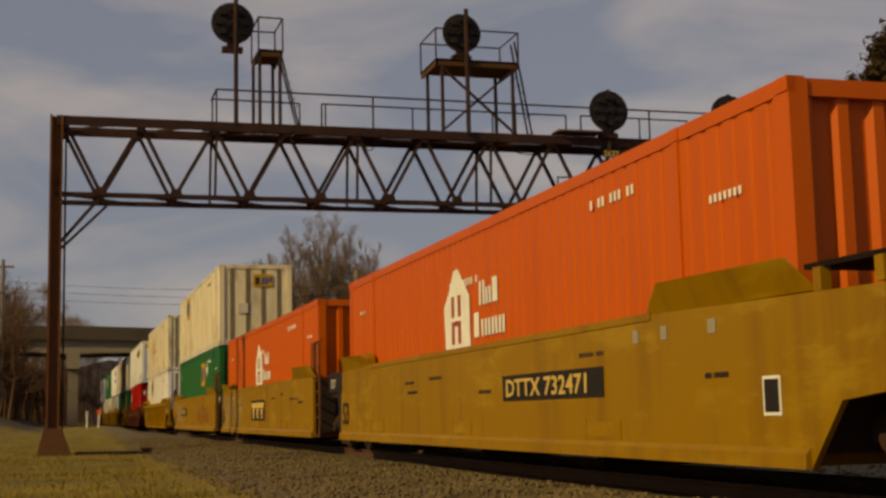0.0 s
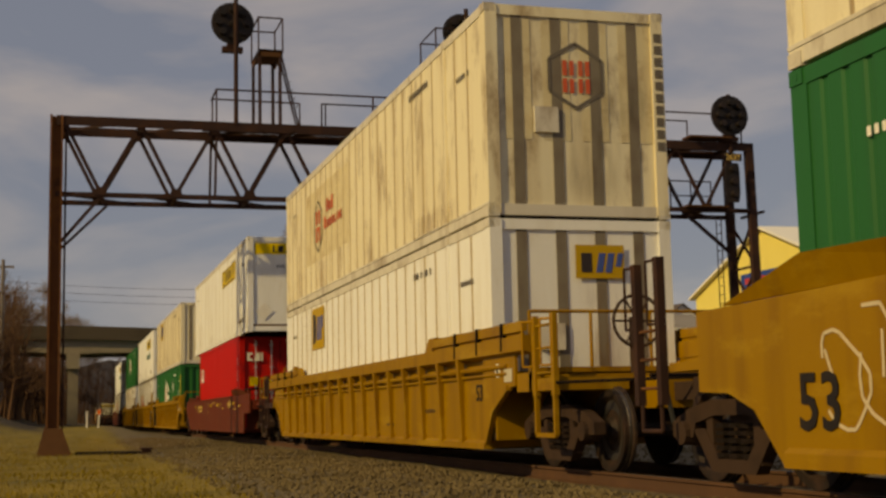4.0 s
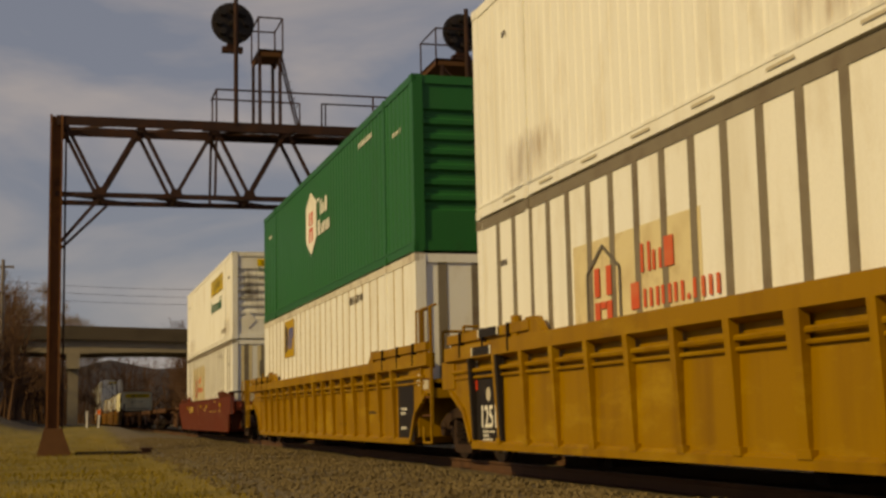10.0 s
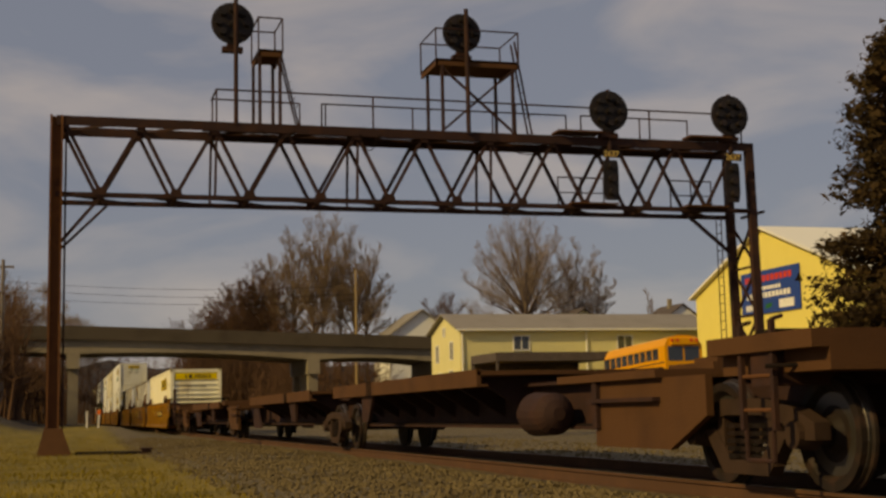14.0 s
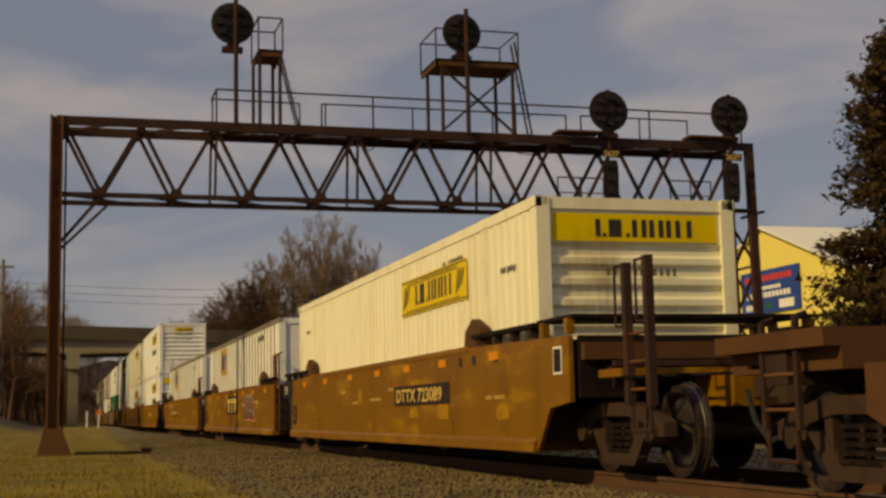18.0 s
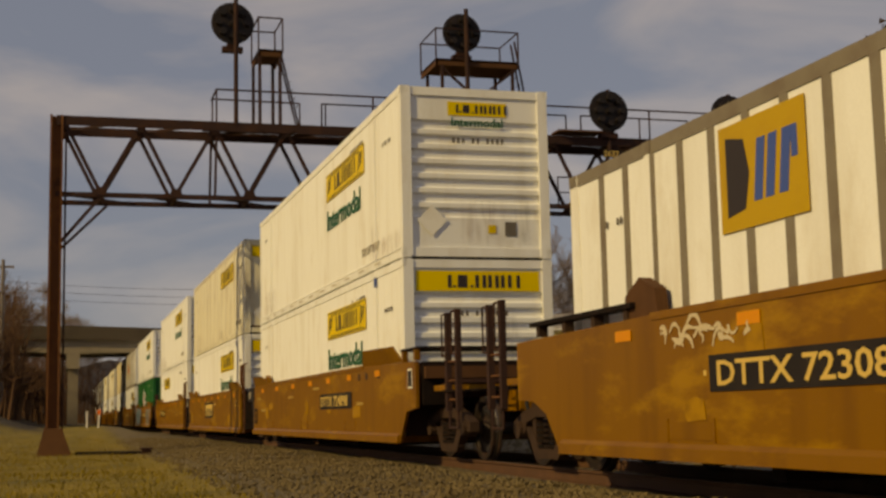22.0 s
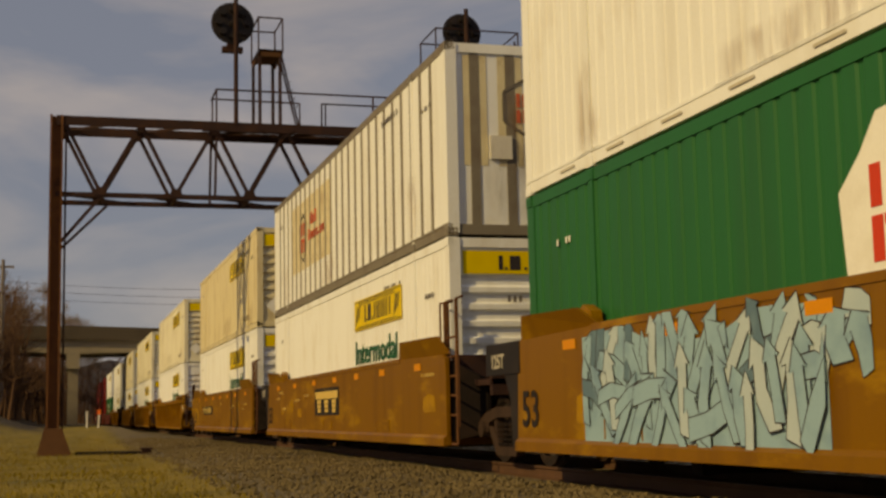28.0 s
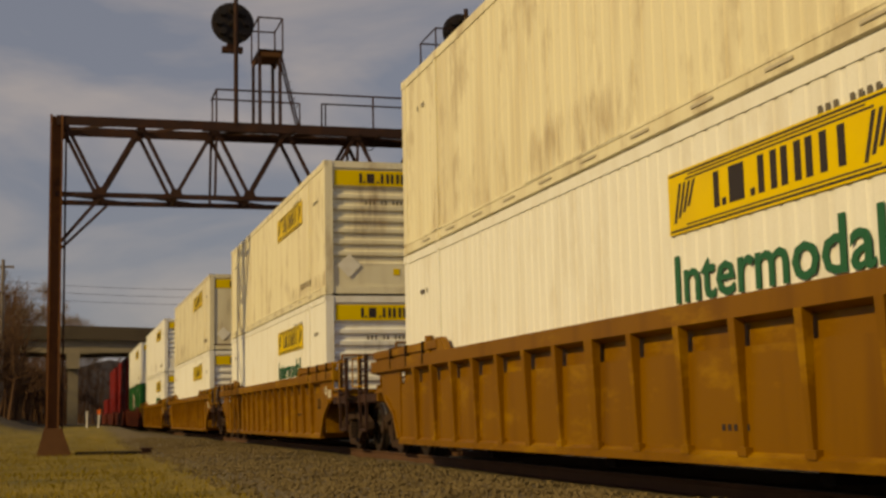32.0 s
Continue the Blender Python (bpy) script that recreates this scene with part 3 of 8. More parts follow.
def end_banner(ob, small=False):
    if small:
        end_mark(ob, "end_banner", flat(rect(-0.52, 0.52, 2.42, 2.66)), "banner", 0.05, 0, y=0.046)
        end_mark(ob, "end_banner_lettering", stroke_word("s.b.ddds", 0.14, 0.16, 0.27), "ink", -0.36, 2.47, y=0.04)
        part("end_lettering", letters("Intermodal", 0.21, M["green_ink"]), None, ob, at=front_face(-0.42, 0.036, 2.24))
    else:
        end_mark(ob, "end_banner", flat(rect(-1.08, 1.08, 2.36, 2.70)), "banner", 0, 0, y=0.046)
        end_mark(ob, "end_banner_lettering", stroke_word("s.b.ddds", 0.21, 0.225, 0.27), "ink", -0.58, 2.42, y=0.04)
    end_mark(ob, "end_number", small_print(11, 0.95, 0.09, 9), "grey_ink", -0.4, 1.95, y=0.045)
    end_mark(ob, "placard", flat([(0, -0.26), (0.26, 0), (0, 0.26), (-0.26, 0)]), "white_ink", -0.78, 0.62, y=0.03)
    end_mark(ob, "sticker", flat(rect(0, 0.14, 0, 0.14)), "banner", 0.2, 0.42, y=0.046)
    end_mark(ob, "data_sticker", flat(rect(0, 0.2, 0, 0.24)), "grey_ink", 0.5, 0.38, y=0.046)


def ids(ob, y=4.0, z=2.45, ink="grey_ink", seed=1, w=1.15, h=0.10):
    mark(ob, "container_number", small_print(11, w, h, seed), ink, y, z)
    mark(ob, "size_print", small_print(7, 0.6, 0.07, seed + 3), ink, 1.35, 2.1)
    mark(ob, "size_print", small_print(5, 0.45, 0.07, seed + 4), ink, 15.2, 2.2)


def lift_words(ob, y=3.1, ink="grey_ink", slot="faint"):
    part("lettering", letters("TOP LIFT ONLY", 0.2, M["pale_ink"]), None, ob, at=near_face(FACE - 0.002, y, 0.36))
    for i in range(11):
        mark(ob, "rail_slot", kept("rail_slot", lambda: flat(rect(0, 0.42, 0, 0.028)), M[slot]), slot, 15.0 - i * 1.3, 0.08, x=-HW - 0.012)


def house_logo(ob, y, z, mono=False, boxed=False, hexed=False):
    """The haulier's mark: a gabled or six-sided white shield with bars, and a two-line name in strokes."""
    w, h = 1.27, 1.12
    if boxed:
        ring = Mesh()
        pts = [(0.42, 0), (0.84, 0.26), (0.84, 0.86), (0.42, 1.12), (0, 0.86), (0, 0.26)]
        for a, b in zip(pts, pts[1:] + pts[:1]):
            ring.beam((*a, 0.002), (*b, 0.002), 0.04, 0.004)
        mark(ob, "logo_ring", ring, "grey_ink", y, z, FACE - 0.006)
        inner = "hub_ink"
    elif hexed:
        mark(ob, "logo_shield", flat([(0.62, -0.22), (w, 0.14), (w, 0.92), (0.62, 1.22), (0, 0.92), (0, 0.14)]), "white_ink", y, z)
        inner = "red_ink"
    else:
        poly = [(0.08, 0), (w, 0), (w - 0.02, 0.72), (w - 0.2, 0.86), (0.72, h + 0.02), (0.52, h), (0.3, 0.86), (0.02, 0.62)]
        mark(ob, "logo_shield", flat(poly), "white_ink", y, z)
        inner = "tag_red" if mono else "red_ink"
    me = Mesh()
    a, d = (-0.07, 0.14) if boxed else (0.14, 0.0)
    for x in (0.27 + a, 0.58 + a):
        me.box(x, x + 0.13, 0.08 + d, 0.40 + d, 0.004, 0.008)
        me.box(x, x + 0.13, 0.46 + d, 0.76 + d, 0.004, 0.008)
    me.box(0.42 + a, 0.56 + a, 0.33 + d, 0.40 + d, 0.004, 0.008)
    mark(ob, "logo_emblem", me, inner, y, z, FACE - 0.002)
    ink = "hub_ink" if boxed else "white_ink"
    if boxed:
        upper, lower, gap = stroke_word("dob", 0.28, 0.26, 0.22), stroke_word("biooo.iio", 0.26, 0.26, 0.22), 1.1
    else:
        upper, lower, gap = stroke_word("dob", 0.32, 0.28, 0.28), stroke_word("biooo", 0.33, 0.29, 0.28), 1.46
    mark(ob, "name_upper", upper, ink, y - gap - 0.25, z + (0.74 if boxed else 0.54), FACE - 0.002)
    mark(ob, "name_lower", lower, ink, y - gap, z + (0.40 if boxed else 0.12), FACE - 0.002)


def square_logo(ob, y, z, w=1.36, h=0.9):
    mark(ob, "logo_panel", flat(rect(0, w, 0, h)), "gold", y, z, FACE, "gold name panel")
    me = Mesh().prism([(0.12, 0.12), (0.42, 0.16), (0.5, h * 0.5), (0.42, h - 0.16), (0.12, h - 0.1)], "z", 0.004, 0.007)
    mark(ob, "logo_dark_part", me, "ink", y, z, FACE)
    me = Mesh()
    for a in (0.56, 0.74, 0.95):
        me.prism([(a, 0.2), (a + 0.13, 0.2), (a + 0.21, h - 0.2), (a + 0.08, h - 0.2)], "z", 0.004, 0.008)
    me.box(1.15, 1.24, h * 0.5, h - 0.2, 0.004, 0.008)
    mark(ob, "logo_blue_part", me, "blue_ink", y, z, FACE)


def end_square_logo(ob, big=False):
    k = 1.35 if big else 1.0
    end_mark(ob, "end_logo_panel", flat(rect(-0.35 * k, 0.35 * k, -0.2 * k, 0.25 * k)), "gold", 0.25, 2.3, y=0.02)
    end_mark(ob, "end_logo", bar_word((0.15 * k,), 0.26 * k, 0.2), "ink", 0.25 - 0.27 * k, 2.3 - 0.12 * k, y=0.014)
    me = Mesh().prism([(0, 0), (0.09, 0), (0.14, 0.26), (0.05, 0.26)], "z", 0, 0.004).prism([(0.13, 0), (0.22, 0), (0.27, 0.26), (0.18, 0.26)], "z", 0, 0.004).prism([(0.28, 0.08), (0.36, 0.08), (0.4, 0.26), (0.32, 0.26)], "z", 0, 0.004)
    end_mark(ob, "end_logo_blue_part", me, "blue_ink", 0.25 - 0.06 * k, 2.3 - 0.12 * k, y=0.014)


def end_hex(ob, ink="red_ink", y=0.02, bars=True):
    if ink == "red_ink":
        for i in range(5):
            a = -1.12 + i * 0.56
            end_mark(ob, "end_panel", flat(rect(max(a, -1.1) + 0.085, min(a + 0.56, 1.1) - 0.085, 1.05, 2.72), 0.002), "tan", 0, 0, y=0.049)
        num = Mesh()
        for i in range(10):
            num.box(0, 0.11, i * 0.17, i * 0.17 + 0.12, 0, 0.003)
        if bars:
            end_mark(ob, "end_number", num, "grey_ink", 1.16, 0.95, y=-0.002)
    pts = [(0.25 * math.sin(k * 1.0472) * 1.15, 0.3 * math.cos(k * 1.0472)) for k in range(6)]
    if ink != "red_ink":
        end_mark(ob, "end_logo_shield", flat(pts), "white_ink", 0.05, 2.15, y=y)
    if ink == "red_ink":
        end_hex_big(ob)
        return
    me = Mesh()
    for x in (-0.12, 0.05):
        me.box(x, x + 0.07, -0.17, 0.17, 0.004, 0.006)
    me.box(-0.12, 0.12, -0.03, 0.03, 0.004, 0.006)
    end_mark(ob, "end_emblem", me, "red_ink", 0.05, 2.15, y=y - 0.002)
    end_mark(ob, "end_name", small_print(7, 0.5, 0.12, 3), ink, 0.5, 2.1, y=y)


def end_hex_big(ob):
    pts = [(0.40 * math.sin(k * 1.0472) * 1.1, 0.45 * math.cos(k * 1.0472)) for k in range(6)]
    me = Mesh()
    for a, b in zip(pts, pts[1:] + pts[:1]):
        me.beam((*a, 0.002), (*b, 0.002), 0.05, 0.004)
    end_mark(ob, "end_logo_ring", me, "grey_ink", 0.0, 1.95, y=0.040)
    me = Mesh()
    for x in (-0.19, -0.09, 0.04, 0.14):
        me.box(x, x + 0.065, -0.22, -0.02, 0.004, 0.006).box(x, x + 0.065, 0.02, 0.23, 0.004, 0.006)
    end_mark(ob, "end_emblem", me, "hub_ink", 0.0, 1.93, y=0.040)


def stain(ob, y, z, w, h, ink="soot", x=FACE - 0.006):
    """A patch of dirt that has run down the near wall; y is its rear edge."""
    part("stain", kept(("stain", w, h), lambda: Mesh().add([(0, 0, 0), (w, 0, 0), (w, h, 0), (0, h, 0)], [(0, 1, 2, 3)]), M[ink]), None, ob, at=near_face(x, y, z))


def end_stain(ob, x, z, w, h, ink="soot", y=-0.004):
    part("stain", kept(("stain", w, h), lambda: Mesh().add([(0, 0, 0), (w, 0, 0), (w, h, 0), (0, h, 0)], [(0, 1, 2, 3)]), M[ink]), None, ob, at=front_face(x, y, z))


def grimy(ob, seed, n=5, ends=True):
    """Soot and rust where it gathers: under the lift points, along the rails, on the end wall."""
    r = random.Random(seed)
    for y in (2.3, 14.5):
        stain(ob, y, 0.15, 0.6, r.choice((0.7, 1.1)), "rust_run")
    for k in range(n // 2):
        stain(ob, r.uniform(1.5, 15.9), 0.12, r.choice((1.5, 2.4)), r.choice((0.4, 0.7)), "rust_run")
    if ends:
        for k in range(2):
            end_stain(ob, r.uniform(-1.1, 0.3), r.choice((0.2, 0.7, 1.2)), r.choice((0.6, 0.9)), r.choice((0.8, 1.4)), r.choice(("soot", "rust_run")), 0.03)


def diamond(ob, y, z, r=0.26, ink="white_ink"):
    mark(ob, "placard", flat([(0, -r * 1.2), (r, 0), (0, r * 1.2), (-r, 0)]), ink, y, z, FACE)


# ------------------------------------------------------------------ the train: cars
OUT = 1.495             # half width of a car's side


def truck_parts(parent, y):
    """A two-axle truck: side frames, bolster, springs and wheels."""
    tr = part("truck", kept("truck_bolster", lambda: Mesh().box(-0.95, 0.95, -0.2, 0.2, 0.38, 0.62).tube((0, 0, 0.6), (0, 0, 0.72), 0.3, n=12), M["truck"]), None, parent, at=pose(0, y, 0))
    for s in (-1, 1):
        def frame_side():
            me = Mesh()
            poly = [(-1.12, 0.42), (-1.12, 0.56), (-0.8, 0.68), (-0.35, 0.76), (0.35, 0.76), (0.8, 0.68), (1.12, 0.56), (1.12, 0.42), (0.72, 0.42), (0.66, 0.55), (0.3, 0.62), (-0.3, 0.62), (-0.66, 0.55), (-0.72, 0.42)]
            me.prism(poly, "x", s * 0.93, s * 1.07)
            low = [(-0.72, 0.5), (-0.5, 0.5), (-0.25, 0.24), (0.25, 0.24), (0.5, 0.5), (0.72, 0.5), (0.38, 0.12), (-0.38, 0.12)]
            me.prism(low, "x", s * 0.94, s * 1.06)
            for k in (-0.42, 0.42):
                me.box(*sorted((s * 0.95, s * 1.05)), k - 0.06, k + 0.06, 0.2, 0.7)
            return me
        part("side_frame", kept(("side_frame", s), frame_side, M["truck"]), None, tr)
        for k in (-0.22, 0.0, 0.22):
            part("spring", kept(("spring", s), lambda: spring(s), M["dark"]), None, tr, at=pose(0, k, 0))
        for k in (-0.87, 0.87):
            part("bearing", kept(("bearing", s), lambda: Mesh().tube((s * 0.92, 0, 0.46), (s * 1.12, 0, 0.46), 0.13, 0.11, 12), M["truck"]), None, tr, at=pose(0, k, 0))
            part("wheel", kept(("wheel", s), lambda: wheel(s), M["wheel"], False), None, tr, at=pose(0, k, 0))
            part("wheel_tread", kept(("wheel_tread", s), lambda: Mesh().lathe([(0, 0.462), (0.002, 0.464), (0.07, 0.463), (0.072, 0.461)], (s * 0.70 - 0.036, 0, 0.46), (s * 0.70 + 1, 0, 0.46), 28), M["tread"]), None, tr, at=pose(0, k, 0))
    for k in (-0.87, 0.87):
        part("axle", kept("axle", lambda: Mesh().tube((-0.95, 0, 0.46), (0.95, 0, 0.46), 0.08, n=10), M["wheel"]), None, tr, at=pose(0, k, 0))
    return tr


def spring(s):
    me, n = Mesh(), 5
    for i in range(n):
        me.tube((s * 1.0, 0, 0.25 + i * 0.065), (s * 1.0, 0, 0.29 + i * 0.065), 0.085, n=10)
    return me


def wheel(s):
    a = s * 0.66
    prof = [(0, 0.10), (0, 0.38), (0.0, 0.49), (0.03, 0.485), (0.045, 0.46), (0.13, 0.455), (0.13, 0.38), (0.07, 0.33), (0.08, 0.16), (0.14, 0.12), (0.14, 0.05)]
    return Mesh().lathe(prof, (a, 0, 0.46), (a + s, 0, 0.46), 28)


def coupler_parts(ob, y, s, paint):
    """Coupler, hose and cut lever of an outer end; s: -1 the leading end."""
    me = Mesh().box(-0.09, 0.09, *sorted((y, y + s * 1.0)), 0.78, 0.98)
    me.prism([(-0.14, y + s * 1.0), (0.16, y + s * 1.0), (0.2, y + s * 1.25), (0.06, y + s * 1.32), (-0.16, y + s * 1.2)], "z", 0.72, 1.04)
    part("coupler", me, M["truck"], ob)
    hose = Mesh()
    pts = [Vector((-0.3, y + s * 0.7, 0.85)), Vector((-0.31, y + s * 0.85, 0.55)), Vector((-0.28, y + s * 1.05, 0.36)), Vector((-0.2, y + s * 1.3, 0.45))]
    for a, b in zip(pts, pts[1:]):
        hose.tube(a, b, 0.028, n=6)
    part("brake_hose", hose, M["rubber"], ob)
    part("cut_lever", Mesh().tube((-1.4, y + s * 0.2, 1.0), (-0.1, y + s * 1.05, 1.02), 0.018, n=6), M["dark"], ob)


def ladder_parts(ob, y, paint, x=-1.42, top=2.30, low=0.5, bold=False):
    """A side ladder at a car's end: two stiles, rungs, a short grab iron and a hanging stirrup. bold: square posts with grab rods."""
    m = M[paint]
    for k, h in ((0.0, top - 0.02), (-0.5, top)):
        if bold:
            me = Mesh().box(x - 0.04, x + 0.04, y + k - 0.045, y + k + 0.045, low, h)
            me.tube((x - 0.02, y + k + 0.24, h - 0.62), (x - 0.02, y + k + 0.24, h - 0.02), 0.014, n=6)
            me.tube((x - 0.02, y + k + 0.24, h - 0.02), (x, y + k, h - 0.02), 0.014, n=6).tube((x - 0.02, y + k + 0.24, h - 0.62), (x, y + k, h - 0.62), 0.014, n=6)
            part("grab_post", me, m, ob)
            continue
        w = 0.042 if k == 0.0 and top > 1.9 else 0.026
        me = Mesh().box(x - w * 0.8, x + w * 0.8, y + k - w, y + k + w, low + (0.35 if k == 0.0 and top > 1.9 else 0.0), h - 0.03)
        me.tube((x, y + k, h - 0.03), (x + 0.1, y + k, h), w * 0.7, n=6)
        part("ladder_stile", me, m, ob)
    if top > 1.9 and not bold:
        g = Mesh().tube((x - 0.03, y + 0.2, top - 0.62), (x - 0.03, y + 0.2, top - 0.05), 0.015, n=6)
        g.tube((x - 0.03, y + 0.2, top - 0.05), (x, y, top - 0.05), 0.015, n=6).tube((x - 0.03, y + 0.2, top - 0.62), (x, y, top - 0.62), 0.015, n=6)
        part("grab_iron", g, m, ob)
    for i in range(5 if top > 1.9 and not bold else 3):
        part("rung", kept(("rung", x), lambda: Mesh().tube((x, 0, 0), (x, -0.5, 0), 0.016, n=6), M["rust_post"]), None, ob, at=pose(0, y, low + 0.16 + i * 0.27))
    st = Mesh().tube((x, y - 0.04, low - 0.24), (x, y - 0.46, low - 0.24), 0.02, n=6)
    for k in (-0.04, -0.46):
        st.tube((x, y + k, low - 0.24), (x, y + k, low), 0.02, n=6)
    part("stirrup", st, m, ob)


def side_ladder(ob, y0, y1, paint):
    """Two posts on the side of an end platform, with grab irons and a hanging stirrup, on both sides."""
    m = M[paint]
    base = 17.9 if y0 > 0 else -1.2
    for s in (-1, 1):
        for y in (y0, y1):
            part("ladder_post", Mesh().box(*sorted((s * 1.42, s * 1.36)), y - 0.05, y + 0.05, 0.86, 1.78), m, ob)
            part("grab_iron", Mesh().tube((s * 1.5, y + 0.14, 1.2), (s * 1.5, y + 0.14, 1.72), 0.014, n=6).tube((s * 1.5, y + 0.14, 1.72), (s * 1.4, y, 1.72), 0.014, n=6).tube((s * 1.5, y + 0.14, 1.2), (s * 1.4, y, 1.2), 0.014, n=6), M["patch"], ob)
        part("stirrup", Mesh().beam((s * 1.39, y0, 0.9), (s * 1.39, y0, 0.42), 0.05).beam((s * 1.39, y1, 0.9), (s * 1.39, y1, 0.42), 0.05).beam((s * 1.39, y0, 0.42), (s * 1.39, y1, 0.42), 0.05), m, ob)
        for z in (1.12, 1.4, 1.66):
            part("rung", Mesh().tube((s * 1.39, y0, z), (s * 1.39, y1, z), 0.016, n=6), m, ob)
        part("step_board", Mesh().box(*sorted((s * 1.40, s * 0.5)), *sorted((base, y1 if y0 > 0 else y0)), 0.92, 1.06), m, ob)


def side_rib(s, w):
    """An upright stiffener that widens towards the top chord, its foot bolted to the sill."""
    me = Mesh().add([(s * 1.40, -w * 0.55, 0.34), (s * 1.40, w * 0.55, 0.34), (s * 1.44, w * 0.55, 0.34), (s * 1.44, -w * 0.55, 0.34),
                     (s * 1.40, -w, 1.40), (s * 1.40, w, 1.40), (s * 1.495, w, 1.40), (s * 1.495, -w, 1.40)],
                    [(0, 1, 2, 3), (7, 6, 5, 4), (0, 4, 5, 1), (1, 5, 6, 2), (2, 6, 7, 3), (3, 7, 4, 0)])
    return me.box(*sorted((s * 1.40, s * 1.465)), -w * 0.5 - 0.07, w * 0.5 + 0.02, 0.30, 0.37)


CARS = {}


def well_unit(style, paint, u, label, front, rear):
    """One well of a stack car. Its zero is the leading end of its container. front, rear: an outer end with its own coupler."""
    key = (style, paint, front, rear)
    at = pose(MID, u, 0)
    if key in CARS:
        ob = fresh_copy(CARS[key], at)
        ob["label"] = label
    else:
        ob = thing("well_car", label, "rail car", at, "cars of the train")
        fill_well(ob, style, paint, front, rear)
        CARS[key] = (ob, list(ob.children_recursive))
    TRAIN.append((ob, u, MID, 0))
    return ob


